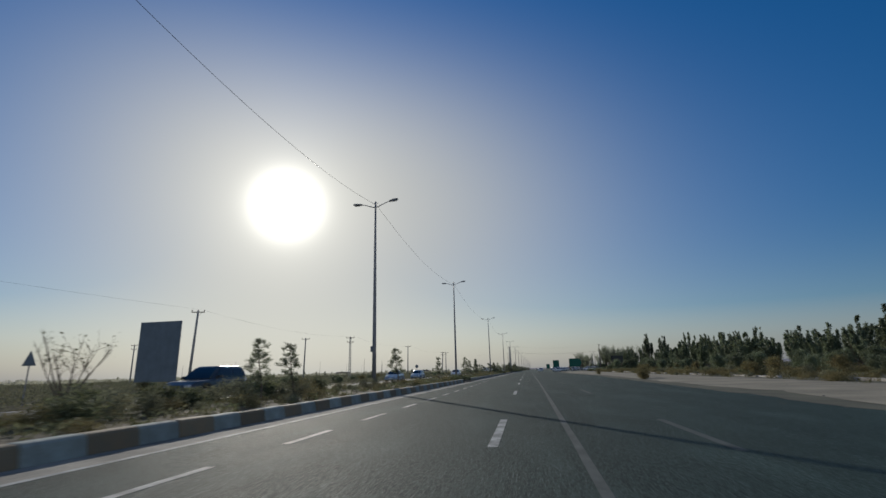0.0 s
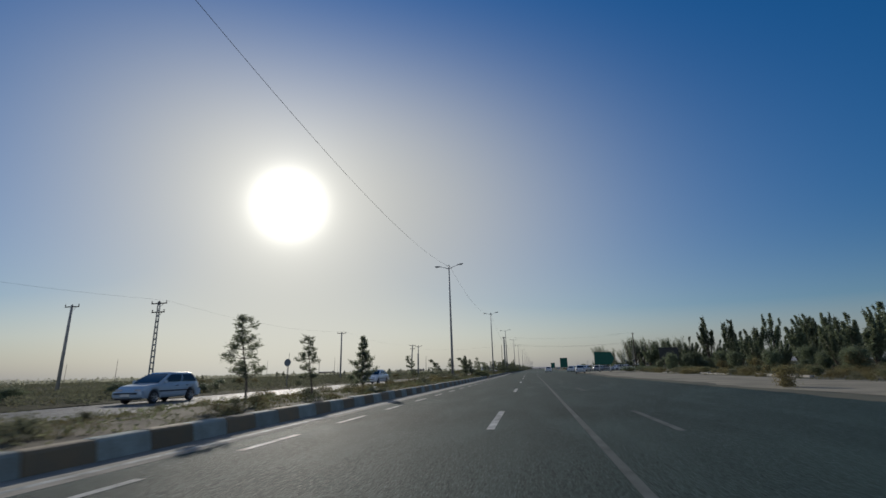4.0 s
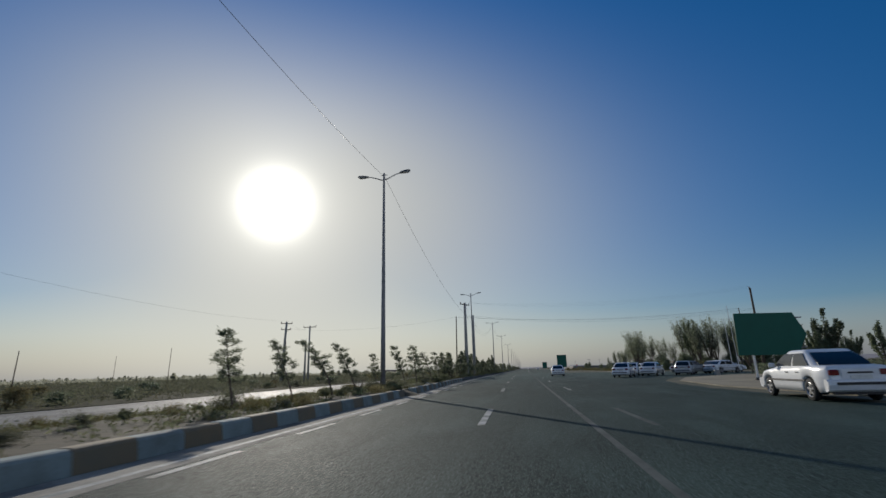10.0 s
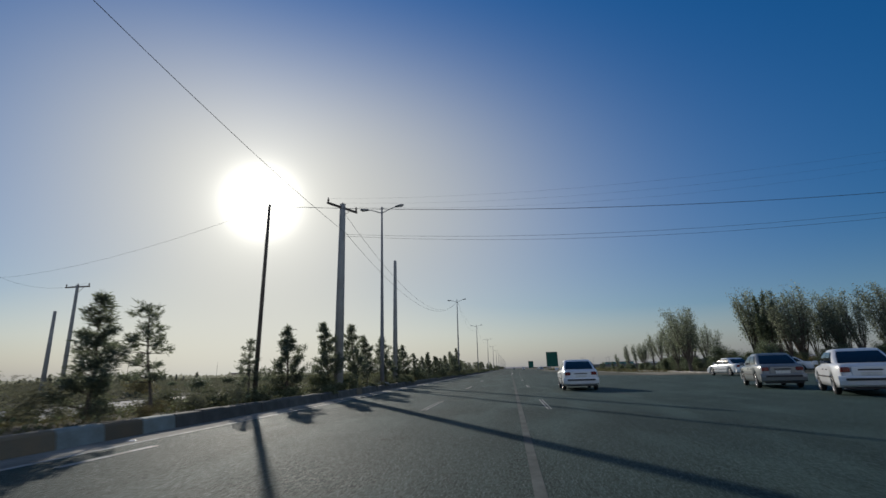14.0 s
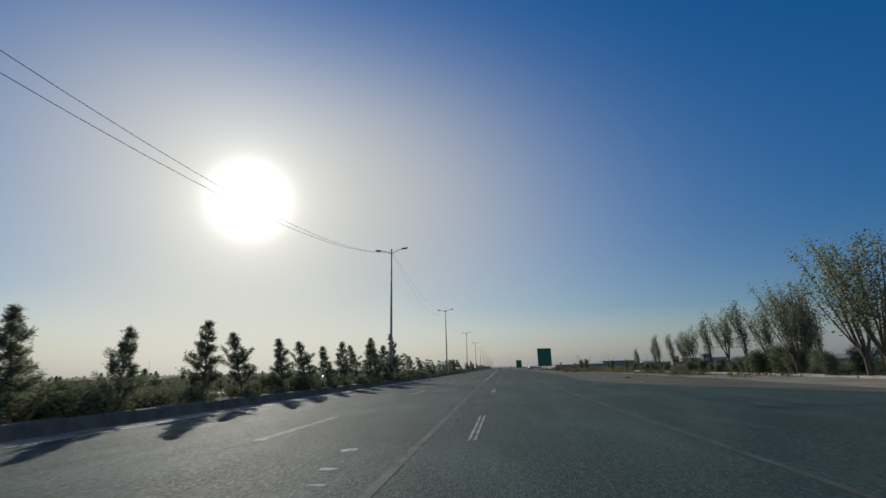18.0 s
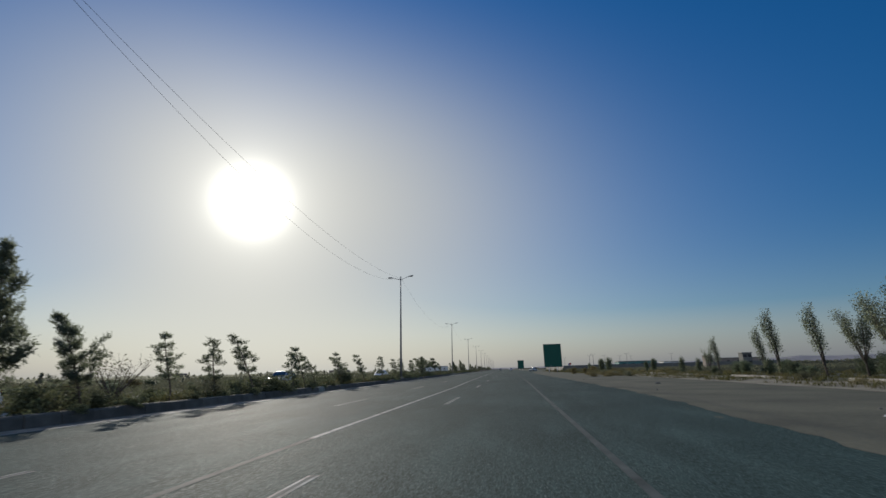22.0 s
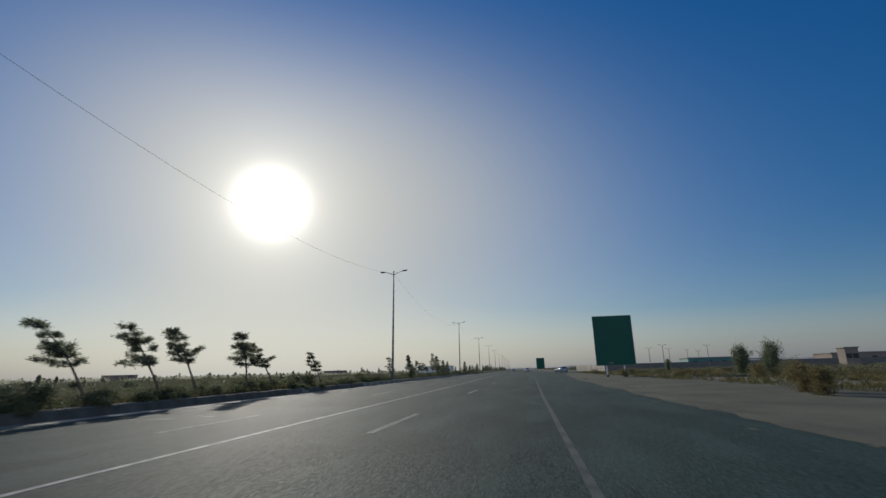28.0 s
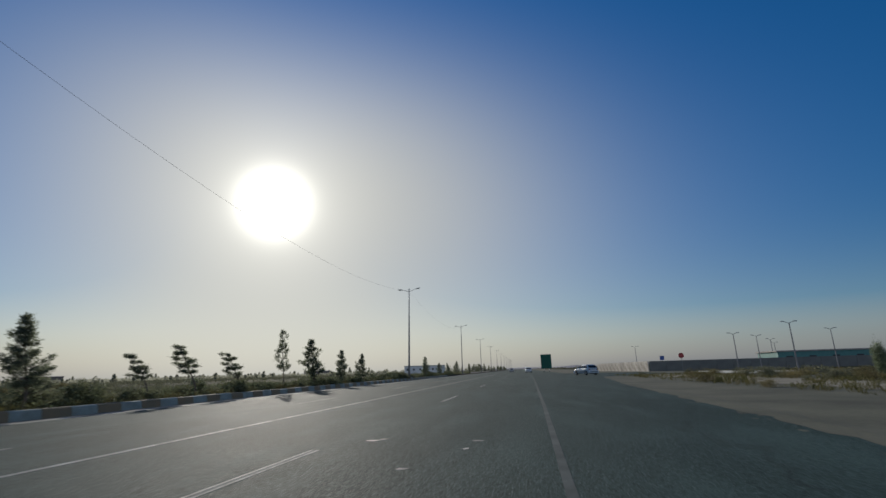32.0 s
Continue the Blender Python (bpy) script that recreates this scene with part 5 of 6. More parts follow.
for k, (ya, yb) in enumerate(((48.6, 55.2), (125.1, 128.8), (158.4, 160.2))):
    ap = Shape()
    yy = np.linspace(ya, yb, 15)
    v = []
    for i, y in enumerate(yy):
        k0 = along(KERB, y)
        end = math.sin(math.pi * i / 14) ** 0.6
        v += [(k0 - 0.4, y, 0.262), (k0 - 0.1, y, 0.03 + 0.17 * end), (k0 + 0.12 + 0.4 * end + 0.15 * noise.noise(Vector((y, k, 0))), y, 0.004), (k0 + 0.2 + 0.42 * end, y, -0.05)]
    ap.add(v, [(4 * i + q, 4 * i + q + 1, 4 * i + q + 5, 4 * i + q + 4) for i in range(14) for q in range(3)])
    single("soil_spill", ap, M_SOIL, "brown soil spilled through a gap in the median kerb", "soil", "soil at kerb gaps")
DRYS = [shrub_mesh(240 + k, 2100, 0.052, M_DRY, 0.5 + 0.12 * k) for k in range(4)]
for k in range(170):
    y = 4 + k * 1.2 + rnd.uniform(-1.0, 1.0)
    x = rnd.uniform(-13.6, along(KERB, y) - 0.55)
    single("dry_shrub", DRYS[k % 4], None, "dry brown shrub on the median soil", "shrub", "shrubs on the median", at=placed(x, y, median_z(x, -9.0) - 0.04, rnd.uniform(0.3, 0.7), rnd.uniform(0, 6.28), rnd.uniform(1.1, 1.8)))
for k, (y, d, s) in enumerate([(49.6, 0.9, 0.55), (50.6, 0.35, 0.45), (51.6, 0.6, 0.6), (52.6, 0.3, 0.5), (53.5, 0.6, 0.65), (54.3, 0.3, 0.45), (159.2, 0.6, 0.5), (159.8, 1.2, 0.6), (51.0, 1.5, 0.7), (52.6, 1.6, 0.75), (54.2, 1.4, 0.7), (126.2, 0.9, 0.55), (127.2, 0.7, 0.6), (128.9, 0.75, 0.95), (129.6, 1.5, 1.05), (130.4, 0.9, 0.85), (130.9, 1.9, 1.1), (131.8, 1.4, 0.8), (171.5, 0.3, 0.6)]):
    single("kerb_weed", WEEDS[k % 4], None, "lush green weeds spilling through a gap in the kerb", "weeds", "weeds at kerb gaps", at=placed(along(KERB, y) - d, y, 0.03 if d < 0.3 else 0.2, s, k * 1.3, 1.4))
for k in range(120):
    y = 8 + k * 1.5 + rnd.uniform(-1, 1) if k < 105 else 252 + (k - 105) * 11 + rnd.uniform(-4, 4)
    x = rnd.uniform(16.6, 20) if k % 3 else rnd.uniform(20, 33)
    if y > 168 and y < 250:
        continue
    single("verge_shrub", (DRYS, SHRUBS)[k % 5 == 0][k % 4], None, "dry yellow-brown shrub on the dusty verge", "shrub", "shrubs on the verge", at=placed(x, y, -0.06, rnd.uniform(0.5, 1.25), rnd.uniform(0, 6.28), rnd.uniform(1.1, 1.7)))
for k in range(34):
    y, x = 7 + (k * 0.53) + rnd.uniform(-0.3, 0.3), rnd.uniform(-13.6, -9.4)
    single("median_bush", (SHRUBS, WEEDS, DRYS)[k % 3][k % 4], None, "olive-brown weedy bush on the median", "bush", "bushes on the median", at=placed(x, y, median_z(x, -9.0) - 0.05, rnd.uniform(0.7, 1.15), rnd.uniform(0, 6.28), rnd.uniform(1.1, 1.5)))
for k in range(16):
    y, x = 90 + (k * 2.1) + rnd.uniform(-0.8, 0.8), rnd.uniform(-12.8, -8.6)
    single("median_bush", (SHRUBS, DRYS)[k % 2][k % 4], None, "olive-brown weedy bush on the median", "bush", "bushes on the median", at=placed(x, y, median_z(x, -9.0) - 0.05, rnd.uniform(0.5, 0.85), rnd.uniform(0, 6.28), rnd.uniform(1.1, 1.5)))
for k in range(64):
    y, x = 346 + k * 1.35 + rnd.uniform(-1, 1), rnd.uniform(23.5, 36)
    single("verge_shrub", (DRYS, SHRUBS)[k % 4 == 0][k % 4], None, "dry yellow-brown shrub on the dusty verge", "shrub", "shrubs on the verge", at=placed(x, y, -0.06, rnd.uniform(0.5, 1.2), rnd.uniform(0, 6.28), rnd.uniform(1.2, 1.9)))
for k in range(64):
    y = rnd.uniform(310, 352)
    x = 12.6 + (y - 310) * 0.16 + rnd.uniform(0, 5.0) if k < 40 else rnd.uniform(25, 30)
    single("verge_shrub", DRYS[k % 4], None, "low dry golden brush banked along the verge", "shrub", "shrubs on the verge", at=placed(x, y, -0.06, rnd.uniform(0.4, 0.75), rnd.uniform(0, 6.28), rnd.uniform(1.6, 2.4)))
for k in range(110):
    y = 14 + k * 1.32 + rnd.uniform(-0.8, 0.8)
    x = rnd.uniform(21.5, 33) if k % 3 else rnd.uniform(19.3, 22)
    single("verge_shrub", (WEEDS, DRYS)[k % 2][k % 4], None, "olive-yellow brush growing along the edge of the grove", "shrub", "shrubs on the verge", at=placed(x, y, -0.06, rnd.uniform(0.6, 1.25), rnd.uniform(0, 6.28), rnd.uniform(1.2, 1.8)))
for y in [27, 30, 61, 63.8, 111, 113, 160, 162.5, 210, 258, 259.8, 309, 375, 440]:
    single("low_shrub", SHRUBS[y % 4 if isinstance(y, int) else 1], None, "low grey-green shrub at the foot of a lamp", "shrub", "shrubs on the median", at=placed(-9.9 + rnd.uniform(-0.4, 0.4), y, 0.22, 0.8, rnd.uniform(0, 6.28), 1.3))
for k in range(46):
    y = 14 + k * 9.6 + rnd.uniform(-4, 4)
    if 172 < y < 236:
        continue
    single("verge_shrub", SHRUBS[k % 4], None, "dry shrub on the dusty verge", "shrub", "shrubs on the verge", at=placed(rnd.uniform(15.5, 33), y, -0.05, rnd.uniform(0.5, 1.3), rnd.uniform(0, 6.28), 1.3))


def scrub_cloud(n, xr, yr, size, seed, leaf, per):
    r = np.random.default_rng(seed)
    x, y = r.uniform(*xr, n), r.uniform(*yr, n)
    s = size * r.uniform(0.4, 1.2, n)
    cen = np.stack([x, y, s * 0.35], 1)
    c = np.repeat(cen, per, 0) + np.clip(r.normal(size=(n * per, 3)), -1.7, np.array([1.5, 1.5, 0.75])) * np.repeat(s, per)[:, None] * np.array([0.5, 0.5, 0.22])
    c[:, 2] = np.maximum(c[:, 2], 0.02)
    return blades(c, leaf, rng=r, narrow=0.5)


r_ = np.random.default_rng(41)
n = 6300
wy = np.concatenate([r_.uniform(190, 520, 5200), r_.uniform(-5, 190, 1100)])
wk = np.interp(wy, [p[0] for p in KERB], [p[1] for p in KERB]) - 0.5
wx = wk - r_.uniform(0, 1, n) ** 1.3 * (wk + 13.9)
tall = np.array([0.5 + 0.5 * noise.noise(Vector((a * 0.3, b * 0.09, 4))) for a, b in zip(wx, wy)])
wh = (0.2 + 0.75 * np.clip(tall, 0, 1)) * np.interp(wy, [185, 215], [0.4, 1.0]) * r_.uniform(0.6, 1.1, n)
per = 26
wc = np.repeat(np.stack([wx, wy, np.interp(wx, [-14.3, -11.4, -9.0], [0.03, 0.25, 0.26])], 1), per, 0)
wc += r_.normal(size=(n * per, 3)) * np.array([0.15, 0.2, 0.0])
wc[:, 2] += r_.uniform(0, 1, n * per) ** 1.5 * np.repeat(wh, per)
single("median_weeds", Shape().quads(blades(wc, 0.1, rng=r_, narrow=0.35)), M_WEED, "tangled green and brown weeds growing all over the median", "weeds", kind="stuff")


def tree_line(n, xr, yr, hr, seed, per=80):
    """Small far trees: overlapping tapering clumps of foliage standing on the ground, gathered in groups."""
    r = np.random.default_rng(seed)
    x, y = r.uniform(*xr, n * 3), r.uniform(*yr, n * 3)
    keep = np.array([noise.noise(Vector((a * 0.02, b * 0.02, seed))) for a, b in zip(x, y)])
    pick = np.argsort(-keep)[:n]
    x, y = x[pick], y[pick]
    h = r.uniform(*hr, n) * r.uniform(0.6, 1.0, n)
    u = r.uniform(0, 1, (n, per))
    w = h[:, None] * r.uniform(0.2, 0.55, (n, 1)) * (1 - u ** 2) ** 0.6
    a, d = r.uniform(0, 6.28, (n, per)), r.uniform(0, 1, (n, per)) ** 0.6
    c = np.stack([x[:, None] + w * d * np.cos(a), y[:, None] + w * d * np.sin(a), h[:, None] * u * 0.92 + 0.05], -1)
    size = np.repeat(h, per) * 0.3
    flat_c = c.reshape(-1, 3)
    arr = blades(flat_c, 1.0, rng=r, narrow=0.7)
    return flat_c[:, None] + (arr - flat_c[:, None]) * size[:, None, None]


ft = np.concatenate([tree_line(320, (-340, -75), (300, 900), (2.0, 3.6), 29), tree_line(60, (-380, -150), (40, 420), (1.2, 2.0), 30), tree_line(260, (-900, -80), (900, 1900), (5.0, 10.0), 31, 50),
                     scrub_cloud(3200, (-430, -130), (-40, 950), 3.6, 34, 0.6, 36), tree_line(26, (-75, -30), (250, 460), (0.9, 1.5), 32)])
single("far_trees", Shape().quads(ft), M_FARTREE, "line of distant trees across the field, haze put into their pale colour", "trees", kind="stuff")
single("field_scrub", Shape().quads(np.concatenate([scrub_cloud(11000, (-62, -22.0), (-5, 430), 0.8, 21, 0.14, 32), scrub_cloud(6500, (-190, -60), (20, 620), 1.3, 22, 0.24, 40), scrub_cloud(1300, (-600, -120), (150, 1500), 2.4, 23, 0.7, 36)])),
       M_SHRUB, "low grey-green desert scrub covering the flat field", "scrub", kind="stuff")
single("verge_scrub", Shape().quads(np.concatenate([scrub_cloud(420, (33, 70), (0, 170), 1.2, 24, 0.26, 40), scrub_cloud(500, (29, 90), (262, 440), 1.1, 25, 0.26, 36), scrub_cloud(500, (35, 500), (480, 1500), 3.0, 26, 1.6, 18)])),
       M_SHRUB, "dry scrub beyond the verge", "scrub", kind="stuff")
h = Shape()
r_ = np.random.default_rng(33)
h.quads(blades(np.stack([r_.uniform(19, 33, 5200), r_.uniform(184, 186.2, 5200), r_.uniform(0.05, 1.0, 5200)], 1), 0.14, rng=r_, narrow=0.6))
single("hedge", h, M_LEAF_DARK, "low clipped dark green hedge on the traffic island", "hedge")


# bare shrub with fine branches beyond the median
def bare_bush(x, y, z, height, size=1.0):
    r = np.random.default_rng(77)
    t = thing("bare_shrub", "leafless branching shrub with a few dry leaves", "shrub", at=(x, y, z))
    t.scale = (size, size, size)
    b = Shape()
    tips = []
    for k in range(11):
        a = 2 * math.pi * k / 11
        p0 = np.array([0, 0, 0.0])
        p1 = np.array([math.cos(a) * 0.45, math.sin(a) * 0.45, height * r.uniform(0.4, 0.55)])
        p2 = p1 + np.array([math.cos(a + r.uniform(-0.5, 0.5)) * 0.5, math.sin(a) * 0.5, height * r.uniform(0.3, 0.5)])
        b.tube([p0, p1 * 0.5 + [0, 0, 0.1], p1, p2], [0.03, 0.022, 0.016, 0.005], 5, False)
        for q in range(6):
            s = p1 + (p2 - p1) * r.uniform(0, 0.9)
            e = s + np.array([r.uniform(-0.35, 0.35), r.uniform(-0.35, 0.35), r.uniform(0.15, 0.5)])
            b.tube([s, e], [0.008, 0.003], 4, False)
            tips.append(e)
    part("trunk", b, M_BARK, t)
    part("foliage", Shape().quads(blades(np.repeat(np.array(tips), 2, 0) + r.normal(size=(len(tips) * 2, 3)) * 0.06, 0.1, rng=r, narrow=0.5)), M_SHRUB, t)


bare_bush(-13.2, 11.9, 0.1, 2.4)
bare_bush(-10.9, 266.8, 0.24, 1.6)
bare_bush(-9.75, 156.8, 0.24, 1.8, 0.42)


# ---------------------------------------------------------------- cars
def glass_material():
    m = bpy.data.materials.new("tinted_car_glass")
    m.use_nodes = True
    p = m.node_tree.nodes["Principled BSDF"]
    p.inputs["Base Color"].default_value = (0.012, 0.014, 0.016, 1)
    p.inputs["Roughness"].default_value = 0.06
    p.inputs["Specular IOR Level"].default_value = 0.6
    return m


M_GLASS = glass_material()
M_TYRE = material("tyre_rubber", (0.02, 0.02, 0.02), 0.85, scale=10, bump=0.1)
M_RIM = material("alloy_rim", (0.45, 0.45, 0.46), 0.35, 0.8, scale=10, bump=0)
M_TRIM = material("black_plastic_trim", (0.018, 0.018, 0.019), 0.6, scale=10, bump=0.05)
M_TAIL = material("red_tail_lens", (0.14, 0.006, 0.008), 0.2, scale=10, bump=0)
M_LENS = material("clear_headlamp", (0.55, 0.56, 0.58), 0.12, 0.3, scale=10, bump=0)
M_PLATE = material("pale_plate", (0.6, 0.6, 0.56), 0.5, scale=10, bump=0)


def car_paint(name, colour):
    m = material(name, colour, 0.3, second=tuple(c * 0.8 for c in colour), scale=1.2, amount=0.5, fine=12, bump=0)
    p = m.node_tree.nodes["Principled BSDF"]
    p.inputs["Coat Weight"].default_value, p.inputs["Coat Roughness"].default_value = 0.5, 0.08
    return m


PAINT = {"white": car_paint("white_car_paint", (0.68, 0.69, 0.7)), "silver": car_paint("silver_car_paint", (0.4, 0.41, 0.42)), "grey": car_paint("grey_car_paint", (0.2, 0.21, 0.21)), "dark": car_paint("dark_grey_car_paint", (0.045, 0.05, 0.055)), "blue": car_paint("pale_blue_car_paint", (0.33, 0.42, 0.5))}

# outlines: distance from the tail, then deck height; cabin as tail-base, roof-rear, roof-front, screen-base
SALOON = dict(length=4.4, deck=[(0, 0.6), (0.05, 0.88), (0.14, 0.97), (0.9, 1.0), (3.1, 0.95), (4.1, 0.8), (4.34, 0.66), (4.4, 0.5)], cabin=(0.55, 1.3, 2.45, 3.25), belt=0.93, roof=1.45, half=0.85, wheels=(0.95, 3.6), r=0.31)
HATCH = dict(length=3.95, deck=[(0, 0.6), (0.05, 0.9), (0.5, 0.98), (2.85, 0.94), (3.65, 0.82), (3.9, 0.66), (3.95, 0.5)], cabin=(0.06, 0.5, 2.1, 2.95), belt=0.93, roof=1.45, half=0.83, wheels=(0.72, 3.2), r=0.3)
SUV = dict(length=4.6, deck=[(0, 0.7), (0.06, 1.05), (0.5, 1.1), (3.1, 1.08), (4.25, 0.98), (4.55, 0.8), (4.6, 0.6)], cabin=(0.08, 0.45, 2.55, 3.3), belt=1.07, roof=1.72, half=0.9, wheels=(0.9, 3.7), r=0.36)


def loft(rings, close_top=True, close_bottom=False):
    """Closed rings of equal length skinned into one shell."""
    s = Shape()
    n = len(rings[0])
    f = [(n * k + i, n * k + (i + 1) % n, n * k + n + (i + 1) % n, n * k + n + i) for k in range(len(rings) - 1) for i in range(n)]
    if close_top:
        f.append(tuple(range(n * len(rings) - n, n * len(rings))))
    if close_bottom:
        f.append(tuple(reversed(range(n))))
    return s.add([p for r in rings for p in r], f)


def car(spec, paint, label):
    t = thing("car", label, "car", group="cars on the road")
    L, half, belt, roof, rw = spec["length"], spec["half"], spec["belt"], spec["roof"], spec["r"]
    dy, dz = [p[0] for p in spec["deck"]], [p[1] for p in spec["deck"]]
    deck = lambda s: float(np.interp(s, dy, dz))
    rings = []
    for s in sorted(set(list(np.linspace(0, L, 61)) + dy)):
        zt = deck(s)
        zb = 0.25 + 0.1 * max(0.0, 1 - min(s, L - s) / 0.3)
        for wy in spec["wheels"]:
            d, R = abs(s - wy), rw + 0.055
            if d < R:
                zb = max(zb, rw + math.sqrt(R * R - d * d))
        q = max(0.0, 1 - min(s, L - s) / 0.55)
        w = half * (1 - 0.17 * q * q)
        zb = min(zb, zt - 0.1)
        h = zt - zb
        side = [(0.94, 0.0), (0.985, 0.22), (1.0, 0.5), (0.985, 0.78), (0.955, 0.9), (0.91, 0.965), (0.82, 0.99), (0.45, 1.0)]
        rings.append([(-w * a, s - L / 2, zb + h * b) for a, b in side] + [(w * a, s - L / 2, zb + h * b) for a, b in reversed(side)])
    part("body", loft(rings, True, True), PAINT[paint], t, smooth=True)
    a0, a1, a2, a3 = (v - L / 2 for v in spec["cabin"])
    wb, wr = half * 0.93, half * 0.74
    zt = roof - 0.06

    def station(f):
        """Half width, rear and front end of the cabin at the share f of its height."""
        bow = 0.035 * math.sin(math.pi * min(f, 1.0))
        return wb + (wr - wb) * f + bow, a0 + (a1 - a0) * f - bow, a3 + (a2 - a3) * f + bow

    shell = []
    for f, k, dzz in ((-0.12, 1.0, 0), (0.0, 1.0, 0), (0.25, 1.0, 0), (0.5, 1.0, 0), (0.75, 1.0, 0), (1.0, 1.0, 0), (1.0, 0.96, 0.03), (1.0, 0.85, 0.05), (1.0, 0.5, 0.06)):
        w, ya, yb = station(f)
        z = belt + (zt - belt) * f + dzz
        cy, hy = (ya + yb) / 2, (yb - ya) / 2
        ring = []
        for m in range(40):
            a = 2 * math.pi * (m + 0.5) / 40
            cs, sn = math.cos(a), math.sin(a)
            ring.append((math.copysign(abs(cs) ** 0.26, cs) * w * k, cy + math.copysign(abs(sn) ** 0.26, sn) * hy * k, z))
        shell.append(ring)
    part("cabin", loft(shell), PAINT[paint], t, smooth=True)

    def pane(name, corner, cols, lo, hi, out):
        """Glass following the cabin face, slightly proud of it; corner(u, f) gives a point, u from 0 to 1."""
        sh = Shape()
        n = 5
        pts = [corner(u, lo + (hi - lo) * v / (n - 1)) for v in range(n) for u in cols]
        m = len(cols)
        o = Vector(out)
        sh.add([Vector(p) + o for p in pts], [(m * v + i, m * v + i + 1, m * v + m + i + 1, m * v + m + i) for v in range(n - 1) for i in range(m - 1)])
        rim = [i for i in range(m)] + [m * v + m - 1 for v in range(1, n)] + [m * (n - 1) + i for i in range(m - 2, -1, -1)] + [m * v for v in range(n - 2, 0, -1)]
        k0 = len(sh.v)
        sh.add([Vector(pts[i]) - o * 1.5 for i in rim], [])
        sh.f += [(rim[i], k0 + i, k0 + (i + 1) % len(rim), rim[(i + 1) % len(rim)]) for i in range(len(rim))]
        return part(name, sh, M_GLASS, t, "dark tinted glass", smooth=False)

    across = lambda end: (lambda u, f: (station(f)[0] * (2 * u - 1), station(f)[end], belt + (zt - belt) * f))
    pane("rear_window", across(1), np.linspace(0.09, 0.91, 6), 0.1, 0.9, (0, -0.02, 0.01))
    pane("windscreen", across(2), np.linspace(0.07, 0.93, 6), 0.04, 0.93, (0, 0.02, 0.01))
    for sx in (-1, 1):
        flank = lambda u, f: (sx * station(f)[0], station(f)[1] + (station(f)[2] - station(f)[1]) * u, belt + (zt - belt) * f)
        for u0, u1 in ((0.1, 0.47), (0.51, 0.92)):
            pane("side_window", flank, np.linspace(u0, u1, 4), 0.1, 0.88, (sx * 0.012, 0, 0.004))
    zl = deck(0.06) - 0.13
    part("boot_lid", Shape().box((0, -L / 2 + 0.03, zl - 0.02), (half * 1.1, 0.08, 0.3), bevel=0.03), PAINT[paint], t)
    part("lamp_band", Shape().box((0, -L / 2 + 0.0, zl + 0.02), (half * 0.7, 0.05, 0.045), bevel=0.012), M_TRIM, t, "dark strip between the tail lights")
    for y, nm in ((-L / 2 - 0.02, "rear_bumper"), (L / 2 + 0.02, "front_bumper")):
        sg = 1 if y > 0 else -1
        bump = []
        for z, o in ((0.28, 0.0), (0.33, 0.07), (0.46, 0.1), (0.56, 0.09), (0.6, 0.03)):
            bump.append([(x * half * 0.95, y + sg * (o - 0.1 * x ** 4), z) for x in np.linspace(-1, 1, 9)] + [(x * half * 0.93, y - sg * 0.25, z) for x in np.linspace(1, -1, 9)])
        part(nm, loft(bump, True, True), PAINT[paint], t, smooth=False)
        part("bumper_trim", Shape().box((0, y + sg * 0.09, 0.5), (half * 1.5, 0.04, 0.07), bevel=0.012), M_TRIM, t, "black bumper strip")
        part("number_plate", Shape().box((0, -L / 2 - 0.02 if y < 0 else y + 0.11, zl - 0.1 if y < 0 else 0.42), (0.5, 0.03, 0.11)), M_PLATE, t, "pale number plate")
        part("underbody", Shape().box((0, y - sg * 0.1, 0.27), (half * 1.6, 0.14, 0.12)), M_TRIM, t)
    for s in (-1, 1):
        part("tail_light", Shape().box((s * half * 0.7, -L / 2 + 0.045, zl + 0.03), (half * 0.3, 0.12, 0.15), bevel=0.03, tilt=Matrix.Rotation(-s * 0.2, 4, "Z")), M_TAIL, t, "red tail lens")
        part("headlight", Shape().box((s * half * 0.6, L / 2 - 0.05, deck(L - 0.1) - 0.06), (half * 0.42, 0.12, 0.14), bevel=0.03, tilt=Matrix.Rotation(s * 0.2, 4, "Z")), M_LENS, t, "clear headlamp lens")
        part("mirror", Shape().box((s * (half + 0.07), a3 - 0.3, belt + 0.08), (0.19, 0.1, 0.14), bevel=0.035), M_TRIM if paint == "dark" else PAINT[paint], t)
        part("side_moulding", Shape().box((s * (half + 0.003), 0, 0.56), (0.025, L * 0.5, 0.05), bevel=0.01), M_TRIM, t)
        for f in (0.36, 0.6):
            part("door_handle", Shape().box((s * (half * 0.985 + 0.01), a0 + (a3 - a0) * f, belt - 0.14), (0.03, 0.17, 0.03), bevel=0.008), M_TRIM, t)
        for wy in spec["wheels"]:
            w = part("wheel", Shape().tube([(s * (half - 0.2), wy - L / 2, rw), (s * (half - 0.03), wy - L / 2, rw)], rw * 0.3, 10), M_TRIM, t)
            prof = [(0.0, 0.72), (0.02, 0.92), (0.05, 1.0), (0.15, 1.0), (0.18, 0.92), (0.19, 0.68)]
            ty = Shape()
            seg = 18
            ty.add([(s * (half - 0.2 + o), wy - L / 2 + rw * q * math.cos(2 * math.pi * i / seg), rw + rw * q * math.sin(2 * math.pi * i / seg)) for o, q in prof for i in range(seg)],
                   [(seg * k + i, seg * k + (i + 1) % seg, seg * k + seg + (i + 1) % seg, seg * k + seg + i) for k in range(5) for i in range(seg)])
            part("tyre", ty, M_TYRE, w, smooth=True)
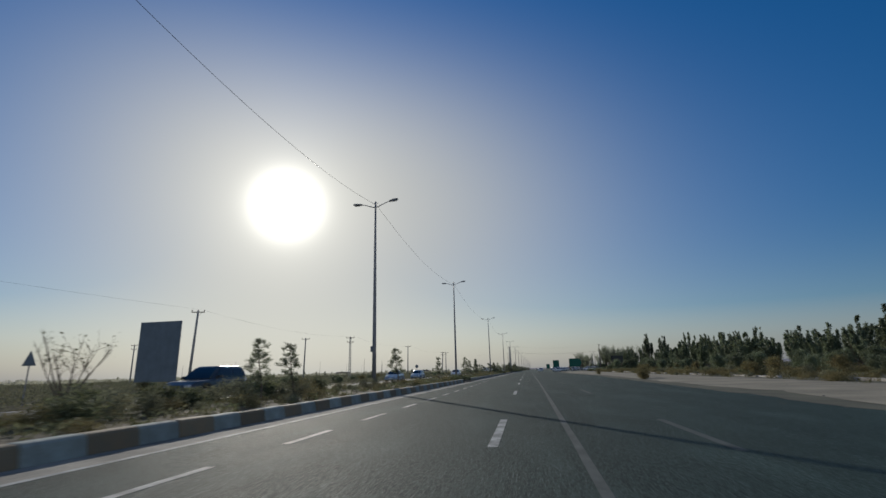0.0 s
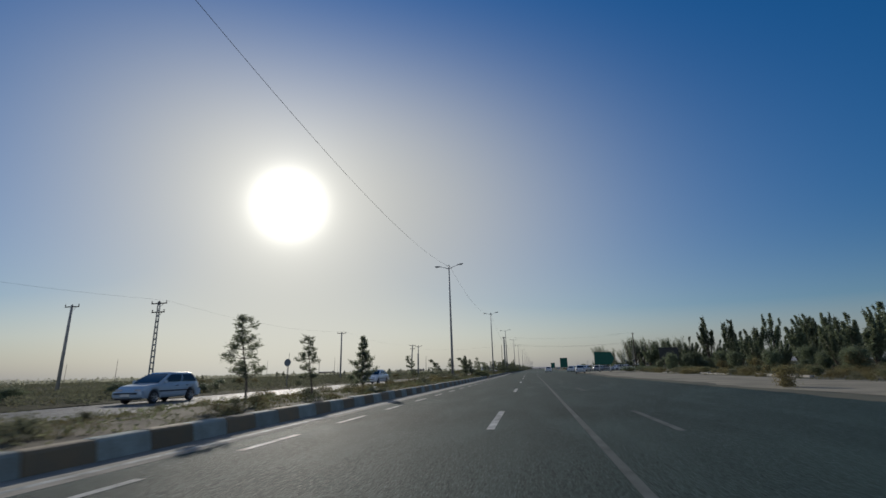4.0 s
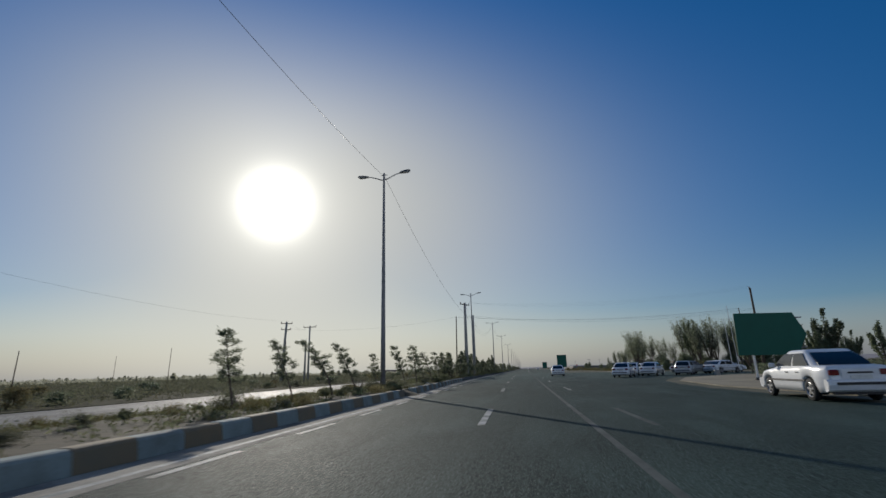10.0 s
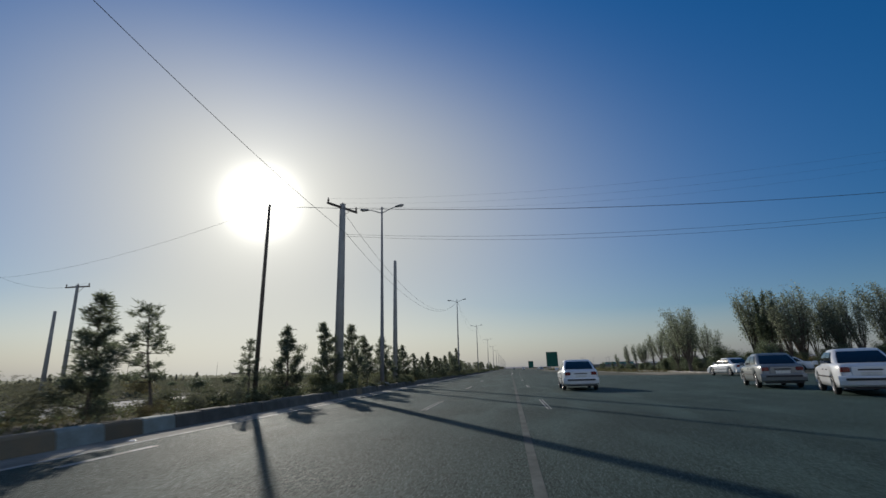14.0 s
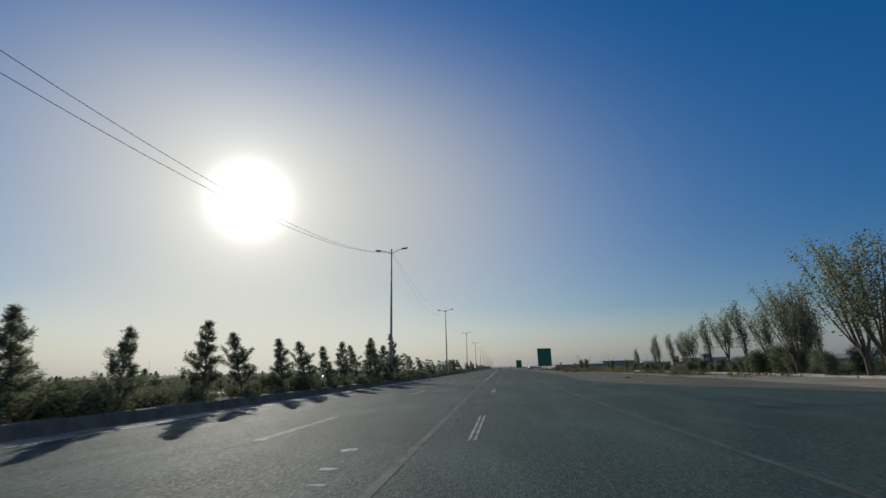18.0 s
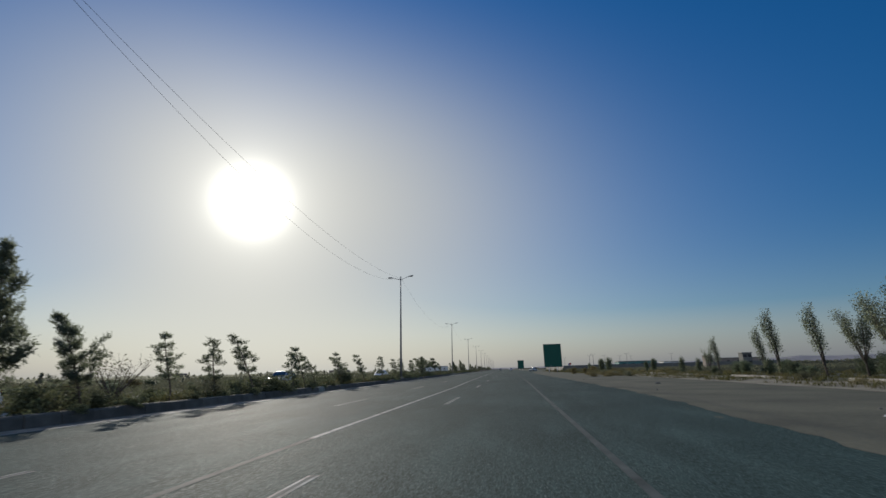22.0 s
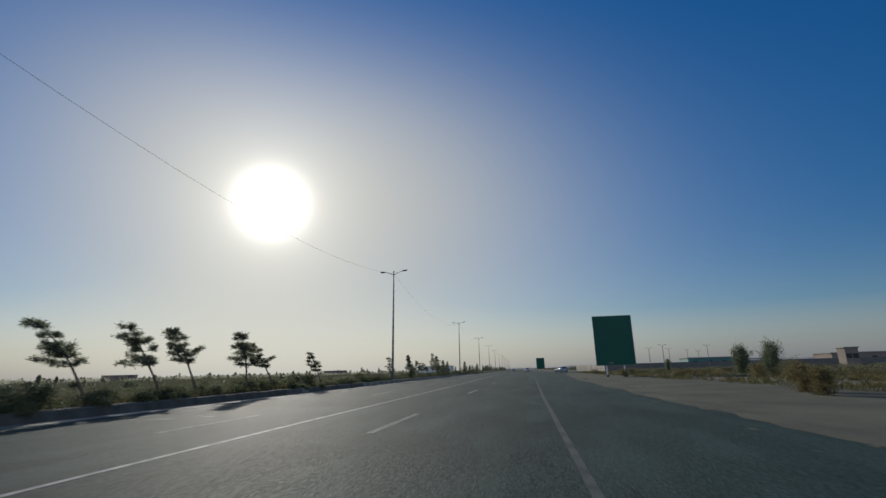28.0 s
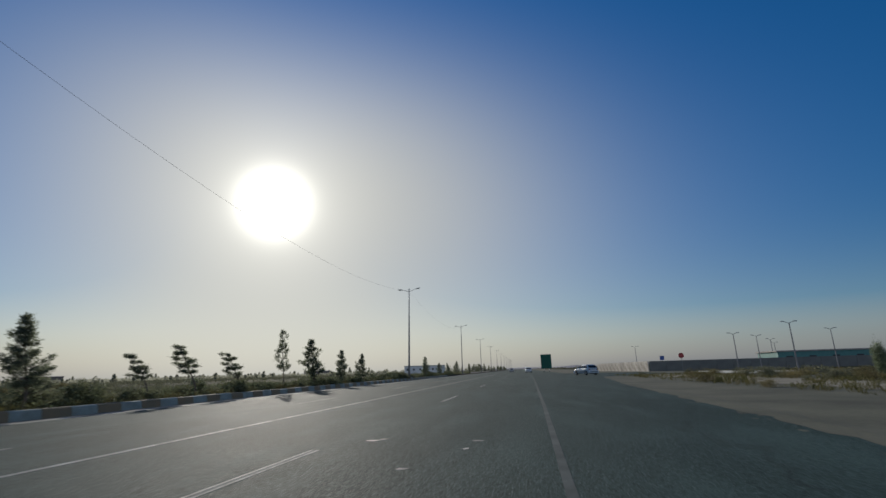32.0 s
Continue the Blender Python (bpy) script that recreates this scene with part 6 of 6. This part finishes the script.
            part("brake_disc", Shape().tube([(s * (half - 0.12), wy - L / 2, rw), (s * (half - 0.07), wy - L / 2, rw)], rw * 0.66, 16), M_TRIM, w)
            rim = Shape()
            ro = [(half - 0.06, 0.7), (half - 0.02, 0.7), (half - 0.012, 0.64), (half - 0.03, 0.58), (half - 0.06, 0.58)]
            rim.add([(s * o, wy - L / 2 + rw * q * math.cos(2 * math.pi * i / seg), rw + rw * q * math.sin(2 * math.pi * i / seg)) for o, q in ro for i in range(seg)],
                    [(seg * k + i, seg * k + (i + 1) % seg, seg * k + seg + (i + 1) % seg, seg * k + seg + i) for k in range(4) for i in range(seg)])
            rim.tube([(s * (half - 0.06), wy - L / 2, rw), (s * (half - 0.015), wy - L / 2, rw)], rw * 0.17, 10)
            for i in range(5):
                rim.box((s * (half - 0.04), wy - L / 2 + rw * 0.38 * math.cos(1.2566 * i + 0.3), rw + rw * 0.38 * math.sin(1.2566 * i + 0.3)), (0.03, rw * 0.54, rw * 0.16), tilt=Matrix.Rotation(1.2566 * i + 0.3, 4, "X"))
            part("rim", rim, M_RIM, w, "five-spoke alloy rim")
    part("wheel_well", Shape().box((0, 0, 0.42), (half * 1.68, L * 0.9, 0.34)), M_TRIM, t)
    return t


saloon = car(SALOON, "white", "white four-door saloon car on the asphalt")
saloon.matrix_basis = pose(2.15, 203.5, 0, 0, 0, -2)
hatch = car(HATCH, "silver", "silver hatchback waiting at the junction")
hatch.matrix_basis = pose(14.6, 191.0, 0, 0, 0, -22)
suv = car(SUV, "dark", "dark grey four-wheel-drive wagon on the opposite carriageway")
suv.matrix_basis = pose(-16.6, 22.8, 0, 0, 0, 180)
blue = car(HATCH, "blue", "pale blue hatchback car on the opposite carriageway")
blue.matrix_basis = pose(-18.2, 62.4, 0, 0, 0, 180)


grey = car(SALOON, "grey", "grey saloon car with a dark bumper at the junction")
grey.matrix_basis = pose(16.9, 196.4, 0, 0, 0, -62)


def park(src, x, y, rz, label):
    c = copy_thing(src, pose(x, y, 0, 0, 0, rz))
    c["label"] = label


park(saloon, 6.75, 152.2, -3, "white saloon car stopped near the gravel island")
park(saloon, 7.75, 187.6, -20, "white saloon car waiting with its tail to the road")
park(saloon, 10.4, 195.9, -22, "white saloon car queueing at the junction")
park(saloon, 11.4, 191.4, -26, "white saloon car queueing at the junction")
park(grey, 10.4, 201.4, -14, "grey saloon car with dark bumper queueing at the junction")
park(saloon, 20.4, 196.6, -58, "white saloon car parked by the flagpoles")
park(hatch, 22.5, 203.0, -70, "silver hatchback parked by the flagpoles")
park(saloon, 24.0, 205.0, -75, "white saloon car parked beside the poplar grove")
park(saloon, 17.4, 222.2, 8, "white saloon car parked at the edge of the asphalt")
park(saloon, 26.6, 231.5, 62, "white saloon car parked below the poplars")
park(blue, -19.6, 81.0, 180, "pale blue hatchback car on the opposite carriageway")
park(saloon, -17.3, 107.6, 180, "white saloon car on the opposite carriageway")
park(saloon, -17.5, 266.0, 180, "white saloon car passing behind the median pines")
park(hatch, -18.5, 296.0, 180, "silver hatchback passing behind the median shrubs")
park(saloon, -18.7, 336.0, 180, "white saloon car passing behind the median shrubs")
park(blue, 14.6, 444.0, 25, "pale blue hatchback turning out of a side road")
park(saloon, 7.4, 513.0, 0, "white saloon car far ahead on the road")
park(hatch, 1.6, 560.0, 0, "silver hatchback far ahead on the road")


# ---------------------------------------------------------------- junction island, flagpoles, walls, far buildings
isl = Shape()
outline = [(8.6, 150), (7.6, 162), (8.6, 172.5), (11.2, 180), (17, 186), (34, 190), (34, 150)]
n = len(outline)
isl.add([(x, y, 0.02) for x, y in outline] + [(x, y, -0.1) for x, y in outline], [tuple(range(n))[::-1], *[(i, (i + 1) % n, (i + 1) % n + n, i + n) for i in range(n)]])
single("island", isl, M_SAND, "sandy traffic island at the junction mouth", "traffic island", kind="structure")
bol = thing("bollard", "short grey concrete bollard at the island corner", "bollard", at=(16.4, 187.2, 0.0))
part("block", Shape().box((0, 0, 0.2), (0.45, 0.45, 0.42), bevel=0.05), M_CONCRETE, bol)
part("cap", Shape().box((0, 0, 0.43), (0.5, 0.5, 0.06), bevel=0.02), M_CONCRETE, bol)
for x, y, hgt, ln in ((22.6, 197.5, 7.7, 2), (22.2, 198.2, 6.2, 1.5)):
    f = thing("flagpole", "slender bare white flagpole leaning slightly", "flagpole", group="flagpoles")
    f.matrix_basis = pose(x, y, 0, 0, -ln, 0)
    part("shaft", Shape().tube([(0, 0, -0.1), (0, 0, hgt)], [0.045, 0.025], 8), M_WHITE, f)
    part("finial", Shape().tube([(0, 0, hgt), (0, 0, hgt + 0.05), (0, 0, hgt + 0.1)], [0.02, 0.05, 0.01], 8), M_GALV, f)
flood = thing("floodlight_mast", "pole carrying stacked small floodlights", "light mast", at=(25.2, 199.8, 0))
part("shaft", Shape().tube([(0, 0, -0.1), (0, 0, 6.4)], [0.08, 0.05], 8), M_GALV, flood)
for k in range(5):
    for s in (-1, 1):
        part("floodlight", Shape().box((s * 0.35, -0.08, 2.6 + 0.55 * k), (0.3, 0.16, 0.2), bevel=0.03), M_LAMPHEAD, flood)


def low_wall(name, x0, y0, x1, y1, h, th, mat, label, z=-0.05, missing=0.0):
    d = Vector((x1 - x0, y1 - y0, 0))
    L = d.length
    t = thing(name, label, "wall", at=(x0, y0, z), rz=math.degrees(math.atan2(d.y, d.x)), kind="structure")
    k = max(1, round(L / 3.0))
    base = Shape().box((L / k / 2, 0, h / 2), (L / k - 0.02, th, h), bevel=0.02).mesh("wall_block", mat)
    r = random.Random(int(y0))
    for i in range(k):
        if missing and noise.noise(Vector((i * 0.37, y0, 2.0))) < missing - 0.5:
            continue
        part("wall_block", base, None, t, at=pose(i * L / k, r.uniform(-0.05, 0.05) if missing else 0, -r.uniform(0, 0.05) if missing else 0, 0, r.uniform(-1, 1) if missing else 0, 0))


low_wall("wall_1", 18.5, 24, 18.0, 140, 0.2, 0.3, M_LOWWALL, "broken low concrete kerb wall along the verge", missing=0.5)
low_wall("wall_2", 21.0, 236, 22.5, 300, 0.19, 0.3, M_LOWWALL, "low stained concrete kerb wall along the verge", missing=0.25)
low_wall("wall_3", 22.5, 303, 24.5, 338, 0.18, 0.3, M_LOWWALL, "low stained concrete kerb wall along the verge", missing=0.4)
low_wall("wall_4", 28.0, 440, 32.0, 425, 0.3, 0.3, M_WHITE, "low white concrete kerb wall along the verge")
low_wall("wall_5", 29.4, 470, 25.6, 508, 1.9, 0.2, M_LOWWALL, "pale concrete panel boundary wall")
low_wall("wall_6", 29.6, 470, 120, 474, 1.9, 0.25, M_WALLDARK, "long dark grey boundary wall beyond the verge")


def far_lamp(x, y, hgt):
    t = thing("yard_lamp", "grey lamp post with two small heads behind the wall", "street lamp", at=(x, y, 0), group="yard lamps")
    part("pole", Shape().tube([(0, 0, -0.1), (0, 0, hgt)], [0.09, 0.05], 8), M_GALV, t)
    for s in (-1, 1):
        part("arm", Shape().tube([(0, 0, hgt), (s * 0.5, 0, hgt + 0.2)], 0.03, 6), M_GALV, t)
        part("lamp_head", Shape().box((s * 0.65, 0, hgt + 0.22), (0.4, 0.16, 0.09), bevel=0.03), M_LAMPHEAD, t)


for x, y, hgt in ((37.5, 451, 5.3), (35.2, 430.6, 5.2), (45.5, 462, 5.4), (52.7, 454.3, 5.7), (56, 480, 5.5), (75, 470, 5.6), (66, 500, 5.5), (34, 500, 5.6)):
    far_lamp(x, y, hgt)

M_TURQ = material("turquoise_sheet", (0.06, 0.2, 0.19), 0.6, scale=2, bump=0.05)
M_BRICK = material("tan_brickwork", (0.25, 0.205, 0.175), 0.85, scale=0.6, bump=0.1)


def building(x, y, w, d, hgt, mat, label, floors=1):
    b = thing("building", label, "building", at=(x, y, -0.1), group="far buildings")
    part("wall", Shape().box((0, 0, hgt / 2), (w, d, hgt)), mat, b)
    part("roof", Shape().box((0, 0, hgt + 0.12), (w + 0.5, d + 0.5, 0.24)), M_CONCRETE, b)
    for fl in range(floors):
        for k in range(max(2, int(w / 4))):
            wx = -w / 2 + (k + 0.5) * w / max(2, int(w / 4))
            wn = part("window", Shape().box((wx, -d / 2 - 0.01, hgt * (fl + 0.55) / floors), (1.2, 0.06, 1.1)), M_TRIM, b)
            part("sill", Shape().box((wx, -d / 2 - 0.06, hgt * (fl + 0.55) / floors - 0.6), (1.4, 0.14, 0.07)), M_CONCRETE, wn)


building(62, 478, 16, 8, 3.0, M_TURQ, "low turquoise sheet-clad hall behind the wall")
building(86, 505, 9, 7, 2.6, M_WHITE, "low pale flat-roofed house behind the wall")
building(105, 481, 22, 9, 3.3, M_BRICK, "long unfinished tan brick house in the scrub", 1)
building(93.5, 446, 3.2, 3.2, 4.7, M_WALLDARK, "narrow dark tower-like block beside the brick house", 2)
building(80, 446, 2.8, 2.8, 4.0, M_BRICK, "narrow tan block standing in the scrub", 1)
building(-190, 820, 22, 10, 4.5, M_BRICK, "long flat-roofed brick building far across the field", 1)
building(-240, 590, 16, 10, 3.8, M_BRICK, "tan flat-roofed house far across the scrub", 1)
building(-60, 700, 26, 10, 5, M_WHITE, "pale flat building far across the field", 1)


def hills():
    s = Shape()
    m = material("hazy_hill_rock", (0.3, 0.29, 0.3), 1.0, scale=0.002, fine=0.02, bump=0, spec=0.05)
    v, f = [], []
    n = 90
    for i in range(n + 1):
        a = radians(-62 + 124 * i / n)
        hh = 13 + 18 * noise.noise(Vector((i * 0.16, 3, 0))) + 14 * noise.noise(Vector((i * 0.5, 7, 0))) + (22 * math.exp(-((i - 66) / 4.0) ** 2))
        hh *= min(1.0, 0.3 + 0.7 * max(0.0, (i - 40) / 15))
        for d, z in ((3400, -2), (3700, max(hh, 5)), (4100, max(hh * 0.8, 3)), (4300, -2)):
            v.append((d * math.sin(a), d * math.cos(a), z))
    for i in range(n):
        for k in range(3):
            f.append((4 * i + k, 4 * i + 4 + k, 4 * i + 5 + k, 4 * i + 1 + k))
    s.add(v, f)
    single("backdrop", s, m, "low hazy hills along the horizon", "hills", kind="structure")


hills()


# ---------------------------------------------------------------- litter and stones
def litter(k, x, y, z, s):
    r = random.Random(900 + k)
    sh = Shape()
    n = 7
    ring = [(math.cos(6.283 * i / n) * r.uniform(0.6, 1.1), math.sin(6.283 * i / n) * r.uniform(0.5, 1.0)) for i in range(n)]
    sh.add([(a * s, b * s, 0) for a, b in ring] + [(a * s * 0.6, b * s * 0.6, s * r.uniform(0.25, 0.6)) for a, b in ring] + [(0, 0, s * 0.5)],
           [(i, (i + 1) % n, (i + 1) % n + n, i + n) for i in range(n)] + [(i + n, (i + 1) % n + n, 2 * n) for i in range(n)])
    return sh


for k in range(46):
    y = 5 + k * 8.7 + rnd.uniform(-4, 4)
    x = rnd.uniform(-12.5, along(KERB, y) - 0.6)
    single("litter", litter(k, x, y, 0, rnd.uniform(0.07, 0.18)), M_LITTER, "crumpled pale plastic litter on the median", "litter", "litter", at=pose(x, y, median_z(x, -9.0) + 0.0))
for k, (x, y, s, mt, lab) in enumerate([(11.0, 371.5, 0.3, M_BLACKBOARD, "torn black tyre scrap on the verge"), (9.8, 374.5, 0.18, M_BLACKBOARD, "dark scrap of rubber on the verge"), (11.5, 258.5, 0.35, M_BLACKBOARD, "dark stain of rubbish on the verge"), (10.2, 262.5, 0.13, M_LITTER, "crumpled white litter on the asphalt edge"),
                                        (9.4, 247.0, 0.15, M_LITTER, "crumpled white litter on the asphalt edge"), (12.2, 284.0, 0.28, M_BLACKBOARD, "dark scrap on the verge"), (10.4, 134.0, 0.28, M_BLACKBOARD, "dark scrap on the verge"), (-8.3, 186.0, 0.1, M_LITTER, "white paper scrap beside the kerb")]):
    single("debris", litter(60 + k, x, y, 0, s), mt, lab, "debris", at=pose(x, y, -0.02 if x > 8.5 else 0.0) @ Matrix.Diagonal((1, 1, 0.4, 1)))
for k in range(90):
    y, x = rnd.uniform(5, 440), rnd.uniform(9.5, 20)
    if 170 < y < 240:
        continue
    single("stone", litter(100 + k, x, y, 0, rnd.uniform(0.03, 0.09)), M_STONE, "small grey stone on the dusty verge", "stone", "stones on the verge", at=pose(x, y, -0.03))


# ---------------------------------------------------------------- kerb blocks, last
def kerb_mesh(mat, length):
    """One precast kerb block: battered face, rounded top edge."""
    prof = [(0.16, -0.12), (0.15, 0.0), (0.11, 0.26), (0.085, 0.3), (0.05, 0.315), (-0.16, 0.315), (-0.16, -0.12)]
    n = len(prof)
    s = Shape()
    e = 0.008
    st = [(-length / 2 + e, 0.97), (-length / 2 + 0.03, 1.0), (length / 2 - 0.03, 1.0), (length / 2 - e, 0.97)]
    s.add([(x * k, y, z * k if z > 0 else z) for y, k in st for x, z in prof], [(n * j + i, n * j + (i + 1) % n, n * j + n + (i + 1) % n, n * j + n + i) for j in range(3) for i in range(n)] + [tuple(range(n)), tuple(reversed(range(3 * n, 4 * n)))])
    me = s.mesh("kerb_block", mat)
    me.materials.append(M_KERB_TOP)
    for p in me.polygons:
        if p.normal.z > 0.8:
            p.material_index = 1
    return me


kerb = thing("kerb", "red and white painted concrete kerb along the median", "kerb", kind="structure")
STEP = 1.03
KB = [kerb_mesh(M_KERB_W, STEP), kerb_mesh(M_KERB_R, STEP), kerb_mesh(M_KERB_BARE, STEP)]
rest = [Shape(), Shape()]
r2 = random.Random(3)
k = 0
y = -4.0
while y < 470:
    gap = 125.7 < y < 128.2 or 158.6 < y < 159.9 or 49.2 < y < 54.6
    if not gap:
        x = along(KERB, y) - 0.16
        turn = math.degrees(math.atan2(-(along(KERB, y + 0.5) - along(KERB, y - 0.5)), 1.0)) + r2.uniform(-0.8, 0.8)
        m = pose(x + r2.uniform(-0.02, 0.02), y, r2.uniform(-0.015, 0.01), r2.uniform(-0.5, 0.5), r2.uniform(-1, 1), turn)
        if y < 135 or 150 < y < 362:
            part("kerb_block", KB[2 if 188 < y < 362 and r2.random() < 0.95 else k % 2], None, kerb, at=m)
        else:
            src = KB[k % 2]
            rest[k % 2].add([m @ v.co for v in src.vertices], [tuple(p.vertices) for p in src.polygons])
    k += 1
    y += STEP
for k in (0, 1):
    ob = part("kerb_block_run", rest[k], (M_KERB_W, M_KERB_R)[k], kerb, "red kerb blocks" if k else "white kerb blocks")
    ob["kind"] = "stuff"
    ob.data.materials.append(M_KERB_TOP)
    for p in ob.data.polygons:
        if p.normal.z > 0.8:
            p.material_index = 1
